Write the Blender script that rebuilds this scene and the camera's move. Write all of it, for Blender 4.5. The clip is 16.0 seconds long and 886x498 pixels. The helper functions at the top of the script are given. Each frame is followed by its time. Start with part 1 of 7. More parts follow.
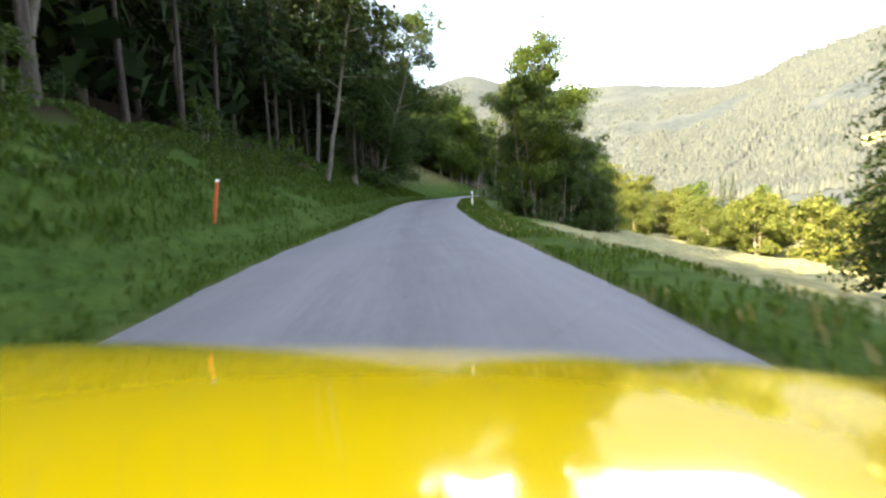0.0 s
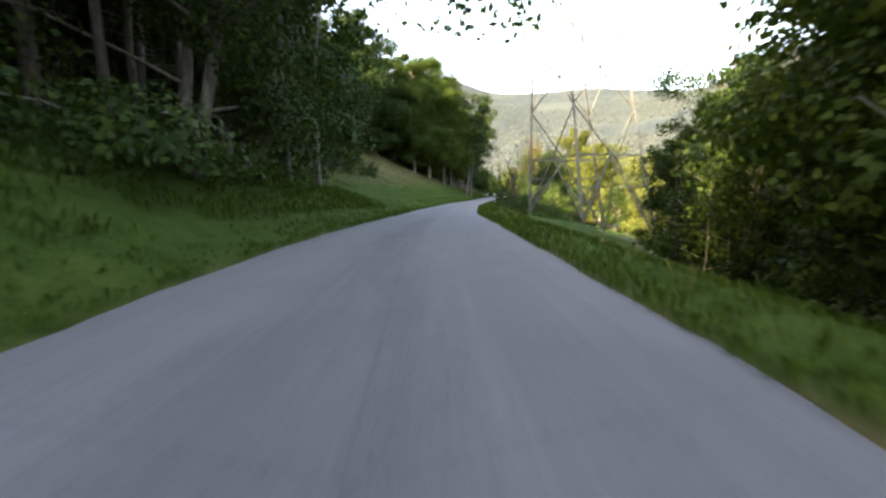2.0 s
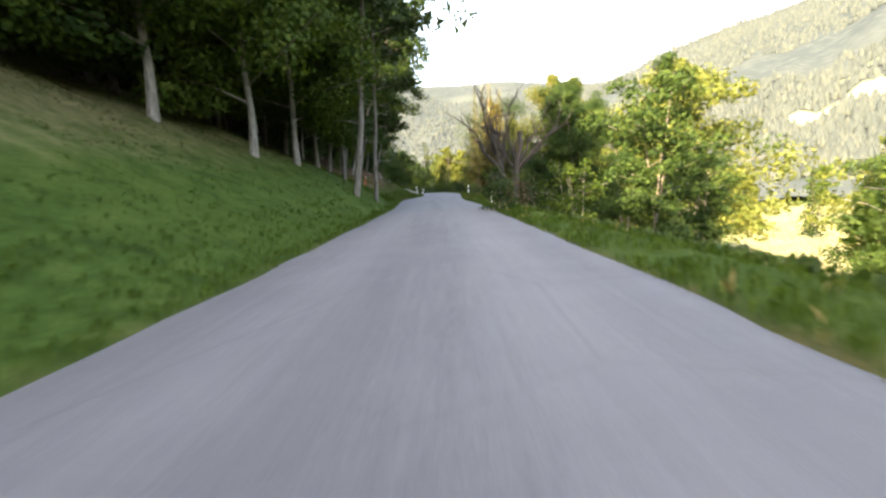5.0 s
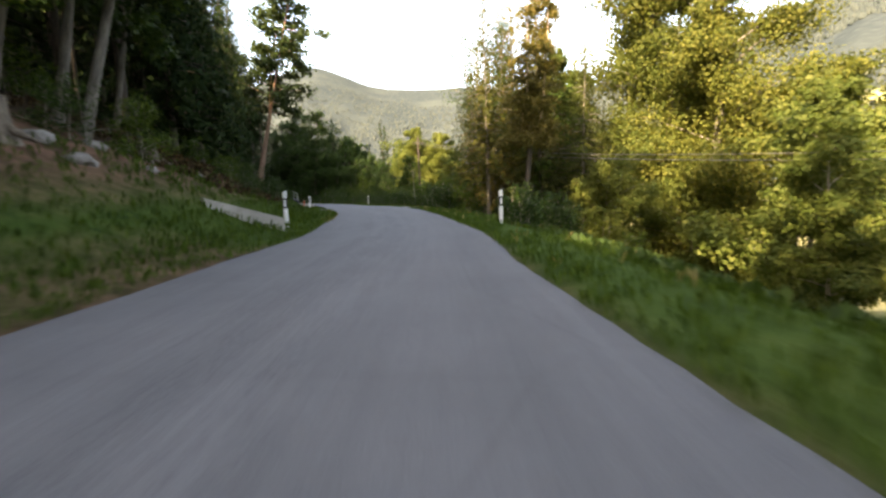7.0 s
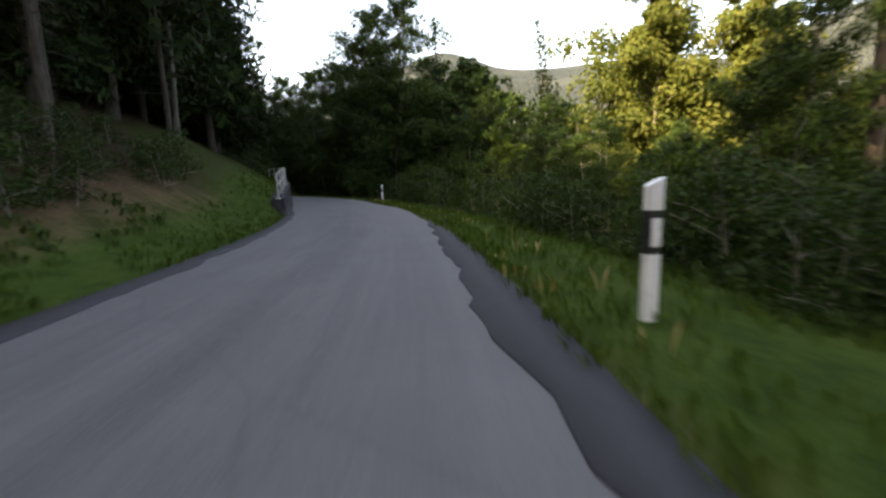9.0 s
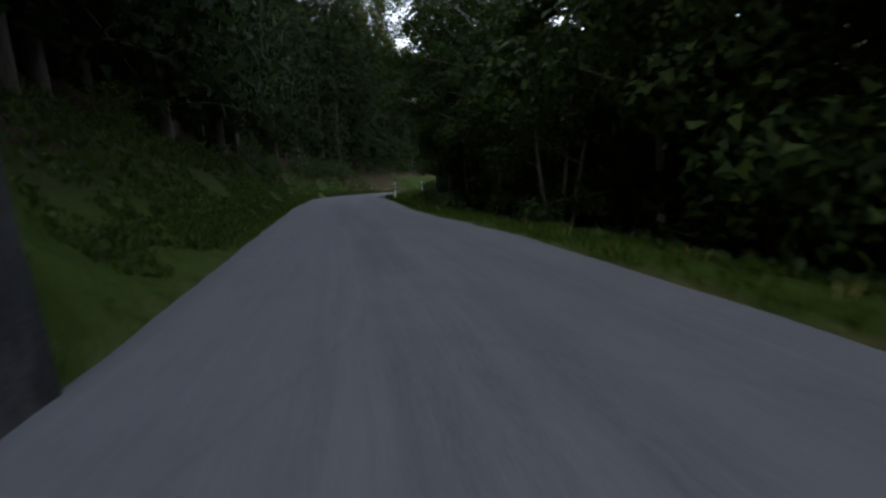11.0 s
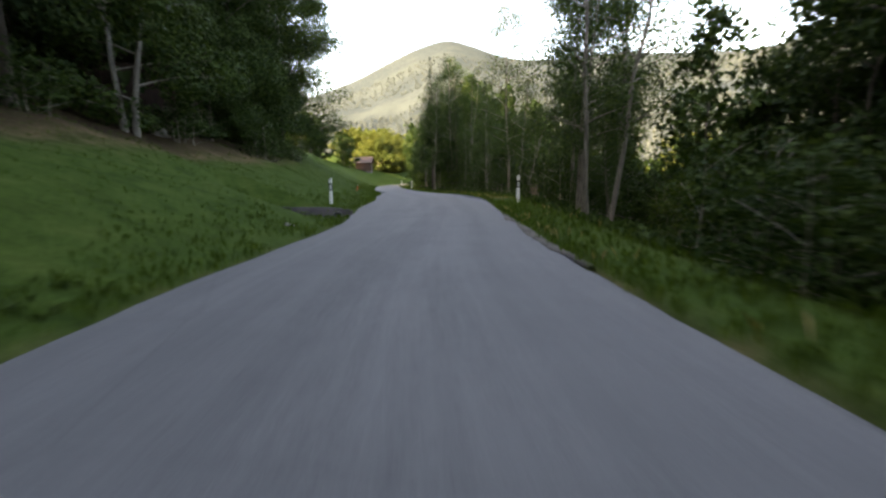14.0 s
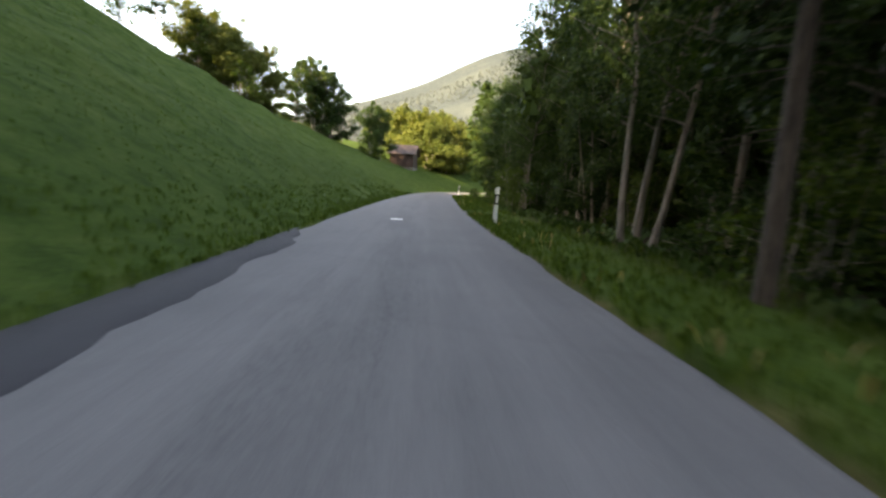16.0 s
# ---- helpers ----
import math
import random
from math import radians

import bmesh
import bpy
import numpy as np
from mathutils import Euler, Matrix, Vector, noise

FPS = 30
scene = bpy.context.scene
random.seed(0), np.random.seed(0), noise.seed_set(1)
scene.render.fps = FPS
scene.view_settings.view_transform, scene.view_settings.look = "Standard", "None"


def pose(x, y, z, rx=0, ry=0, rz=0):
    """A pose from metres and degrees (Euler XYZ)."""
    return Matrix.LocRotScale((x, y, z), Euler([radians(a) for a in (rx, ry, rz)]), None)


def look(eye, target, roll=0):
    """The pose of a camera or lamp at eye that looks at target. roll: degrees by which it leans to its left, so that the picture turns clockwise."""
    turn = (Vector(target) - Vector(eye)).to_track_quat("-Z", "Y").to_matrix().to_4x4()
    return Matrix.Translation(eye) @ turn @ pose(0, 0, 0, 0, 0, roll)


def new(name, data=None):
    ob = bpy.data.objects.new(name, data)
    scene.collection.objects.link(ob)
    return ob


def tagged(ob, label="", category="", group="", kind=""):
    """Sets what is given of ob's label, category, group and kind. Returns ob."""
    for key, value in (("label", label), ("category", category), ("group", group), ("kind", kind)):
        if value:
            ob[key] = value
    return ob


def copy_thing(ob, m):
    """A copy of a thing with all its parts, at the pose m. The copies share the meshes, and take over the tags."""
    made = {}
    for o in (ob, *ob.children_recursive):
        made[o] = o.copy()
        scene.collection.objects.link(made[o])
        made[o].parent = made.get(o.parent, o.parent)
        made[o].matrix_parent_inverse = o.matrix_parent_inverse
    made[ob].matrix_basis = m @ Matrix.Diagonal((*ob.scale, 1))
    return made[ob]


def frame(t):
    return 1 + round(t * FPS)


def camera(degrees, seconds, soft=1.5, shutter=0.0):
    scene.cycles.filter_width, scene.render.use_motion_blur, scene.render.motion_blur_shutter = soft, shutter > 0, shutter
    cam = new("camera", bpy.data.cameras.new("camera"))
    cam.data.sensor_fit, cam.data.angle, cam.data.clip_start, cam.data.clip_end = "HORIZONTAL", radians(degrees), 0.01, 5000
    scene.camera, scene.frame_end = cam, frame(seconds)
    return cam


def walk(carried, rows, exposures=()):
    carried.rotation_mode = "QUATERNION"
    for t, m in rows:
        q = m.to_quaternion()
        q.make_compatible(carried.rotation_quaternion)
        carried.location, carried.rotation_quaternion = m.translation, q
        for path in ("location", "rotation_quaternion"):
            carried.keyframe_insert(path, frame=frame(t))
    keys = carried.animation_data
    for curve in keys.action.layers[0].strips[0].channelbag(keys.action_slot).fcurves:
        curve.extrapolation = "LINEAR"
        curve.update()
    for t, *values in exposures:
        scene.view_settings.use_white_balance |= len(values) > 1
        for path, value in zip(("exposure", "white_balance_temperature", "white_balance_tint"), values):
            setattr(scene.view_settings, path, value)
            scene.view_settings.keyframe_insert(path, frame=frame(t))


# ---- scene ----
cam = camera(87.7, 16.0, soft=2.5, shutter=0.13)

PATH = [
    (0, (-4.273, 0.009, 0.954), (-4.186, 1.992, 0.706), -1.6),
    (0.5, (-4.228, 7.747, 0.882), (-4.115, 9.727, 0.627), -1.8),
    (1, (-4.076, 15.703, 0.809), (-3.936, 17.679, 0.540), -2.2),
    (1.5, (-3.793, 24.196, 0.875), (-3.629, 26.175, 0.638), -2.5),
    (2, (-3.230, 32.618, 0.955), (-3.024, 34.594, 0.721), -1.9),
    (2.5, (-2.636, 41.326, 1.019), (-2.347, 43.290, 0.778), -2.8),
    (3, (-1.797, 50.331, 0.942), (-1.418, 52.279, 0.695), -2.4),
    (3.5, (-0.375, 59.655, 0.902), (0.075, 61.588, 0.651), -2.7),
    (4, (1.665, 69.201, 0.868), (2.186, 71.116, 0.616), -3.0),
    (4.2, (2.579, 73.027, 0.920), (3.116, 74.934, 0.647), -3.7),
    (6.5, (16.079, 117.574, 0.864), (16.662, 119.472, 0.625), -2.7),
    (7, (18.881, 127.825, 0.931), (19.558, 129.69, 0.683), -2.3),
    (7.5, (21.547, 138.256, 0.959), (22.225, 140.119, 0.69), 0.6),
    (8, (23.975, 148.867, 0.975), (24.46, 150.785, 0.683), -0.4),
    (8.5, (25.23, 159.074, 0.97), (25.513, 161.034, 0.69), -1.1),
    (9, (25.808, 168.482, 0.876), (25.964, 170.456, 0.589), -2.5),
    (9.5, (25.672, 177.034, 0.88), (25.752, 179.012, 0.592), -2.9),
    (10, (24.502, 185.575, 0.879), (24.454, 187.553, 0.591), -4.2),
    (10.2, (23.698, 188.915, 0.895), (23.558, 190.887, 0.593), -3.8),
    (12.3, (8.516, 223.387, 1.137), (7.665, 225.182, 0.905), -4.2),
    (12.5, (7.184, 226.974, 1.14), (6.431, 228.81, 0.886), -4.0),
    (13, (4.311, 236.645, 1.162), (3.918, 238.59, 0.909), -2.7),
    (13.5, (2.823, 247.074, 1.149), (2.78, 249.058, 0.904), -2.3),
    (14, (2.749, 257.541, 0.956), (2.941, 259.509, 0.653), -1.8),
    (14.5, (3.321, 267.993, 0.92), (3.592, 269.957, 0.654), -1.0),
    (15, (3.825, 278.504, 0.928), (4.038, 280.479, 0.697), 1.0),
    (15.5, (4.043, 289.122, 0.908), (4.106, 291.108, 0.683), 2.5),
    (16, (3.475, 299.571, 0.74), (3.441, 301.552, 0.468), 3.0),
]
EXPOSURES = [(0.0, 3.6, 9400, 14), (1.0, 3.85, 9400, 14), (1.5, 3.75, 9400, 14), (2.0, 3.38, 9400, 14), (2.6, 3.6, 9400, 14), (3.5, 3.72, 9400, 14), (4.2, 3.7, 9400, 14), (6.5, 3.3, 10600, 16),
             (7.5, 2.95, 10600, 16), (8.5, 2.72, 10600, 16), (9.5, 2.68, 10600, 16), (10.2, 2.78, 10600, 16), (11.3, 3.0, 10500, 16), (12.5, 2.85, 10400, 16), (13.0, 2.95, 10400, 16),
             (13.5, 3.15, 10400, 16), (14.2, 3.2, 10600, 15), (15.3, 3.15, 10600, 14), (16.0, 3.05, 10600, 14)]
walk(cam, [(t, look(eye, target, roll)) for t, eye, target, roll in PATH], EXPOSURES)

# ---- light ----
SUN_AZ, SUN_EL = 235.0, 30.0      # degrees: compass bearing from +y, height above the horizon
world = bpy.data.worlds.new("sky")
scene.world = world
world.use_nodes = True
wt = world.node_tree
sky = wt.nodes.new("ShaderNodeTexSky")
sky.sky_type = 'NISHITA'
sky.sun_disc = False
sky.sun_elevation = radians(SUN_EL)
sky.sun_rotation = radians(SUN_AZ)
sky.altitude = 700
sky.dust_density = 2.5
wt.nodes["Background"].inputs["Strength"].default_value = 0.15
wt.links.new(sky.outputs[0], wt.nodes["Background"].inputs[0])
sun = new("sun", bpy.data.lights.new("sun", 'SUN'))
sun.data.energy = 3.4
sun.data.angle = radians(0.6)
sun.data.color = (1.0, 0.92, 0.76)
_az, _el = radians(SUN_AZ), radians(SUN_EL)
SUN_DIR = Vector((math.sin(_az) * math.cos(_el), math.cos(_az) * math.cos(_el), math.sin(_el)))
sun.matrix_world = look(SUN_DIR * 300, (0, 0, 0))


# ---- materials ----
def nodes_of(name):
    m = bpy.data.materials.new(name)
    m.use_nodes = True
    return m, m.node_tree.nodes, m.node_tree.links, m.node_tree.nodes["Principled BSDF"]


def noise_tex(n, l, scale, detail=4.0, rough=0.6, coords=None):
    t = n.new("ShaderNodeTexNoise")
    t.inputs["Scale"].default_value = scale
    t.inputs["Detail"].default_value = detail
    t.inputs["Roughness"].default_value = rough
    if coords is not None:
        l.new(coords, t.inputs["Vector"])
    return t.outputs["Fac"]


def ramp(n, l, fac, stops):
    r = n.new("ShaderNodeValToRGB")
    e = r.color_ramp.elements
    while len(e) < len(stops):
        e.new(0.5)
    for k, (p, c) in zip(e, stops):
        k.position, k.color = p, (*c, 1)
    l.new(fac, r.inputs[0])
    return r.outputs[0]


def mixc(n, l, fac, a, b, mode='MIX'):
    x = n.new("ShaderNodeMix")
    x.data_type, x.blend_type = 'RGBA', mode
    for sock, v in ((x.inputs[0], fac), (x.inputs[6], a), (x.inputs[7], b)):
        if isinstance(v, bpy.types.NodeSocket):
            l.new(v, sock)
        elif isinstance(v, (int, float)):
            sock.default_value = v
        else:
            sock.default_value = (*v, 1)
    return x.outputs[2]


def bumped(n, l, b, height, strength, dist):
    u = n.new("ShaderNodeBump")
    u.inputs["Strength"].default_value = strength
    u.inputs["Distance"].default_value = dist
    l.new(height, u.inputs["Height"])
    l.new(u.outputs[0], b.inputs["Normal"])


def surface(name, dark, light, rough=0.8, scale=3.0, fine=40.0, bump=0.3, dist=0.01, metal=0.0, coat=0.0):
    """A weathered surface: two scales of colour variation and a fine relief."""
    m, n, l, b = nodes_of(name)
    co = n.new("ShaderNodeTexCoord").outputs["Object"]
    big = noise_tex(n, l, scale, 5, 0.6, co)
    small = noise_tex(n, l, fine, 3, 0.6, co)
    c = ramp(n, l, big, [(0.3, dark), (0.7, light)])
    c = mixc(n, l, 0.25, c, ramp(n, l, small, [(0.3, (0.3, 0.3, 0.3)), (0.7, (1, 1, 1))]), 'MULTIPLY')
    l.new(c, b.inputs["Base Color"])
    b.inputs["Roughness"].default_value = rough
    b.inputs["Metallic"].default_value = metal
    b.inputs["Coat Weight"].default_value = coat
    bumped(n, l, b, small, bump, dist)
    return m


def leaf_mat(name, c0, c1, c2, trans=0.35, rough=0.6, gloss=0.10):
    """Leaves: colour varies from leaf to leaf and from tree to tree, and light shines through."""
    m, n, l, b = nodes_of(name)
    isl = n.new("ShaderNodeNewGeometry").outputs["Random Per Island"]
    tree = n.new("ShaderNodeObjectInfo").outputs["Random"]
    c = ramp(n, l, isl, [(0.0, c0), (0.55, c1), (1.0, c2)])
    c = mixc(n, l, 1.0, c, ramp(n, l, tree, [(0.0, (0.72, 0.78, 0.7)), (1.0, (1.2, 1.12, 1.0))]), 'MULTIPLY')
    l.new(c, b.inputs["Base Color"])
    b.inputs["Roughness"].default_value = rough
    b.inputs["Specular IOR Level"].default_value = gloss
    t = n.new("ShaderNodeBsdfTranslucent")
    l.new(mixc(n, l, 1.0, c, (1.3, 1.2, 0.5), 'MULTIPLY'), t.inputs["Color"])
    x = n.new("ShaderNodeMixShader")
    x.inputs[0].default_value = trans
    l.new(b.outputs[0], x.inputs[1])
    l.new(t.outputs[0], x.inputs[2])
    l.new(x.outputs[0], n["Material Output"].inputs["Surface"])
    return m


def asphalt_mat(name, dark, light):
    """Worn asphalt: wheel tracks and streaks run along the lane, over blotches, fine cracks and grit."""
    m, n, l, b = nodes_of(name)
    co = n.new("ShaderNodeTexCoord").outputs["Object"]
    lane = n.new("ShaderNodeAttribute")
    lane.attribute_name = "lane"            # metres across and along the lane
    mp = n.new("ShaderNodeMapping")
    mp.inputs["Scale"].default_value = (2.6, 0.05, 1)
    l.new(lane.outputs["Vector"], mp.inputs["Vector"])
    streak = noise_tex(n, l, 1.0, 4, 0.65, mp.outputs[0])
    fibre = n.new("ShaderNodeMapping")
    fibre.inputs["Scale"].default_value = (11, 0.35, 1)
    l.new(lane.outputs["Vector"], fibre.inputs["Vector"])
    fine = noise_tex(n, l, 1.0, 4, 0.7, fibre.outputs[0])
    tracks = n.new("ShaderNodeMapping")
    tracks.inputs["Scale"].default_value = (0.55, 0.012, 1)
    l.new(lane.outputs["Vector"], tracks.inputs["Vector"])
    track = noise_tex(n, l, 1.0, 2, 0.5, tracks.outputs[0])
    blot = noise_tex(n, l, 0.9, 6, 0.7, co)
    grit = noise_tex(n, l, 130, 2, 0.7, co)
    c = ramp(n, l, streak, [(0.12, dark), (0.88, light)])
    c = mixc(n, l, 0.5, c, ramp(n, l, track, [(0.35, dark), (0.65, light)]))
    # the binder has worn out of the crown of the lane in long ragged patches
    across = n.new("ShaderNodeSeparateXYZ")
    l.new(lane.outputs["Vector"], across.inputs[0])
    off = n.new("ShaderNodeMath")
    off.operation = 'ABSOLUTE'
    l.new(across.outputs["X"], off.inputs[0])
    long = n.new("ShaderNodeMapping")
    long.inputs["Scale"].default_value = (1.5, 0.16, 1)
    l.new(lane.outputs["Vector"], long.inputs["Vector"])
    ragged = n.new("ShaderNodeMath")
    ragged.operation = 'MULTIPLY_ADD'
    l.new(off.outputs[0], ragged.inputs[0])
    ragged.inputs[1].default_value = -0.22
    l.new(noise_tex(n, l, 1.0, 6, 0.75, long.outputs[0]), ragged.inputs[2])
    chips = noise_tex(n, l, 34, 3, 0.75, co)
    worn = mixc(n, l, 1.0, ramp(n, l, ragged.outputs[0], [(0.36, (0, 0, 0)), (0.52, (1, 1, 1))]), ramp(n, l, chips, [(0.42, (0.15, 0.15, 0.15)), (0.6, (0.75, 0.75, 0.75))]), 'MULTIPLY')
    c = mixc(n, l, worn, c, (dark[0] * 0.72, dark[1] * 0.72, dark[2] * 0.75))
    c = mixc(n, l, 0.22, c, ramp(n, l, blot, [(0.3, dark), (0.68, light)]))
    c = mixc(n, l, 0.28, c, ramp(n, l, fine, [(0.3, (0.72, 0.72, 0.73)), (0.7, (1.14, 1.14, 1.13))]), 'MULTIPLY')
    c = mixc(n, l, 0.4, c, ramp(n, l, grit, [(0.35, (0.40, 0.40, 0.40)), (0.7, (1.25, 1.24, 1.22))]), 'MULTIPLY')
    v = n.new("ShaderNodeTexVoronoi")
    v.feature = 'DISTANCE_TO_EDGE'
    v.inputs["Scale"].default_value = 0.35
    l.new(mixc(n, l, 0.12, co, n.new("ShaderNodeTexNoise").outputs["Color"]), v.inputs["Vector"])
    crack = ramp(n, l, v.outputs["Distance"], [(0.0, (0.6, 0.6, 0.6)), (0.006, (1, 1, 1))])
    c = mixc(n, l, 0.3, c, crack, 'MULTIPLY')
    l.new(c, b.inputs["Base Color"])
    b.inputs["Roughness"].default_value = 0.85
    b.inputs["Specular IOR Level"].default_value = 0.35
    bumped(n, l, b, grit, 0.5, 0.006)
    return m


def lane_attribute(ob, x, y):
    """Stores how far across and along the lane each vertex lies."""
    v = np.stack([x - (edge_l(y) + edge_r(y)) / 2, y, np.zeros_like(y)], -1).reshape(-1, 3)
    a = ob.data.attributes.new("lane", 'FLOAT_VECTOR', 'POINT')
    a.data.foreach_set("vector", v.astype(np.float32).ravel())


def ground_mat():
    """One ground: grass, dry grass, bare soil and forest litter, told apart by the kind of land stored on it."""
    m, n, l, b = nodes_of("ground_cover")
    co = n.new("ShaderNodeTexCoord").outputs["Object"]

    def land(name):
        a = n.new("ShaderNodeAttribute")
        a.attribute_name = name
        return a.outputs["Fac"]
    big = noise_tex(n, l, 0.22, 5, 0.6, co)
    mid = noise_tex(n, l, 1.6, 5, 0.65, co)
    fine = noise_tex(n, l, 14, 4, 0.7, co)
    grass = ramp(n, l, mid, [(0.25, (0.022, 0.043, 0.010)), (0.5, (0.042, 0.078, 0.017)), (0.78, (0.070, 0.104, 0.026))])
    grass = mixc(n, l, ramp(n, l, big, [(0.5, (0, 0, 0)), (0.8, (0.30, 0.30, 0.30))]), grass, (0.095, 0.115, 0.024))
    dry = ramp(n, l, mid, [(0.3, (0.085, 0.085, 0.036)), (0.7, (0.19, 0.155, 0.080))])
    soil = ramp(n, l, mid, [(0.3, (0.045, 0.025, 0.018)), (0.62, (0.18, 0.102, 0.07)), (0.85, (0.045, 0.05, 0.02))])
    litter = ramp(n, l, fine, [(0.3, (0.018, 0.013, 0.009)), (0.6, (0.046, 0.031, 0.020)), (0.82, (0.026, 0.034, 0.012))])
    hay = ramp(n, l, mid, [(0.3, (0.17, 0.165, 0.085)), (0.7, (0.31, 0.285, 0.16))])
    c = grass
    for name, col in (("dry", dry), ("soil", soil), ("litter", litter), ("hay", hay)):
        edge = n.new("ShaderNodeMath")
        edge.operation = 'MULTIPLY_ADD'
        l.new(mid, edge.inputs[0])
        edge.inputs[1].default_value = 0.9
        edge.inputs[2].default_value = -0.45
        s = n.new("ShaderNodeMath")
        s.operation, s.use_clamp = 'ADD', True
        l.new(edge.outputs[0], s.inputs[0])
        l.new(land(name), s.inputs[1])
        k = n.new("ShaderNodeMath")
        k.operation, k.use_clamp = 'MULTIPLY', True
        l.new(s.outputs[0], k.inputs[0])
        l.new(ramp(n, l, land(name), [(0.0, (0, 0, 0)), (0.3, (1, 1, 1))]), k.inputs[1])
        c = mixc(n, l, k.outputs[0], c, col)
    c = mixc(n, l, 0.5, c, ramp(n, l, fine, [(0.3, (0.35, 0.35, 0.35)), (0.7, (1.15, 1.15, 1.15))]), 'MULTIPLY')
    l.new(c, b.inputs["Base Color"])
    b.inputs["Roughness"].default_value = 0.95
    b.inputs["Specular IOR Level"].default_value = 0.03
    bumped(n, l, b, fine, 0.7, 0.06)
    return m


def bark_mat(name, dark, light, scale=(9, 9, 1.3)):
    m, n, l, b = nodes_of(name)
    mp = n.new("ShaderNodeMapping")
    mp.inputs["Scale"].default_value = scale
    l.new(n.new("ShaderNodeTexCoord").outputs["Object"], mp.inputs["Vector"])
    a = noise_tex(n, l, 1.5, 5, 0.7, mp.outputs[0])
    c = ramp(n, l, a, [(0.35, dark), (0.65, light)])
    l.new(c, b.inputs["Base Color"])
    b.inputs["Roughness"].default_value = 0.92
    bumped(n, l, b, a, 0.8, 0.03)
    return m


def wall_mat():
    """Old concrete, nearly black with lichen and soot, with runs of pale lime and a bare splash zone at the foot."""
    m, n, l, b = nodes_of("stained_retaining_wall")
    co = n.new("ShaderNodeTexCoord").outputs["Object"]
    mp = n.new("ShaderNodeMapping")
    mp.inputs["Scale"].default_value = (2.2, 2.2, 0.5)
    l.new(co, mp.inputs["Vector"])
    run = noise_tex(n, l, 1.0, 6, 0.7, mp.outputs[0])
    blot = noise_tex(n, l, 2.6, 6, 0.7, co)
    fine = noise_tex(n, l, 22, 4, 0.7, co)
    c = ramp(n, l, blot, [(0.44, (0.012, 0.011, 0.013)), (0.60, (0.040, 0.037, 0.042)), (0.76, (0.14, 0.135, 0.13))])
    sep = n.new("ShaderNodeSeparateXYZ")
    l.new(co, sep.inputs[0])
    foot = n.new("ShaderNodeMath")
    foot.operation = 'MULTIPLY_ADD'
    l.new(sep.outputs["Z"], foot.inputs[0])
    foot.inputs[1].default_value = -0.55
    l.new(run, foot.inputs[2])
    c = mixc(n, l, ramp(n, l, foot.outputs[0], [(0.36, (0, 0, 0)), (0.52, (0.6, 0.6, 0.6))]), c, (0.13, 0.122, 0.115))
    c = mixc(n, l, 0.5, c, ramp(n, l, fine, [(0.3, (0.45, 0.45, 0.45)), (0.7, (1.1, 1.1, 1.1))]), 'MULTIPLY')
    l.new(c, b.inputs["Base Color"])
    b.inputs["Roughness"].default_value = 0.95
    bumped(n, l, b, fine, 0.7, 0.02)
    return m


def hill_mat():
    """Wooded mountainside with clearings; distance haze is put into the grey-blue wood colours."""
    m, n, l, b = nodes_of("haze_blue_mountainside")
    co = n.new("ShaderNodeTexCoord").outputs["Object"]
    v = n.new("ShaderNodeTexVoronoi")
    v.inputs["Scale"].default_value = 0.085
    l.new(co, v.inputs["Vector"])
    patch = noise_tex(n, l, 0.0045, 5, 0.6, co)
    # crowns darken outwards: the shade in the gaps between them is painted
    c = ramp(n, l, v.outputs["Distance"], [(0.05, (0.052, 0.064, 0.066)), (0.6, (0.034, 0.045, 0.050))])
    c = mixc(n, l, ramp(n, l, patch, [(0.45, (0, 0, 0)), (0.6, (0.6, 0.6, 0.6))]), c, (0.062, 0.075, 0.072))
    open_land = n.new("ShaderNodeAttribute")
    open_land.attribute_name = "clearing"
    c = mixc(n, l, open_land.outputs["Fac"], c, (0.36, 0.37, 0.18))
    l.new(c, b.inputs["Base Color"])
    b.inputs["Roughness"].default_value = 1.0
    b.inputs["Specular IOR Level"].default_value = 0.0
    inv = n.new("ShaderNodeMath")
    inv.operation = 'SUBTRACT'
    inv.inputs[0].default_value = 1.0
    l.new(v.outputs["Distance"], inv.inputs[1])
    bumped(n, l, b, inv.outputs[0], 0.6, 3.0)
    return m


M_ASPHALT = asphalt_mat("worn_asphalt", (0.088, 0.089, 0.096), (0.180, 0.180, 0.186))
M_PATCH = asphalt_mat("fresh_asphalt", (0.026, 0.027, 0.033), (0.048, 0.050, 0.059))
M_GROUND = ground_mat()
M_HILL = hill_mat()
M_BARK = bark_mat("conifer_bark", (0.026, 0.020, 0.016), (0.085, 0.068, 0.055))
M_GREY = bark_mat("grey_bark", (0.06, 0.053, 0.045), (0.21, 0.19, 0.16))
M_PALE = bark_mat("pale_bark", (0.10, 0.09, 0.075), (0.30, 0.275, 0.235))
# larch bark lightened, with the sun on the stems put into its colour
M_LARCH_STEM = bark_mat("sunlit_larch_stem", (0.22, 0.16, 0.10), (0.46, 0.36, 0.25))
M_RED = bark_mat("pine_bark", (0.10, 0.055, 0.035), (0.25, 0.15, 0.10))
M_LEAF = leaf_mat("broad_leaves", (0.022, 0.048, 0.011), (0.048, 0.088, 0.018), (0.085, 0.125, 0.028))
# darker copy of the broad leaves, with shade put into the colour
M_LEAF_DARK = leaf_mat("shaded_broad_leaves", (0.012, 0.030, 0.010), (0.026, 0.055, 0.016), (0.05, 0.085, 0.022), 0.25)
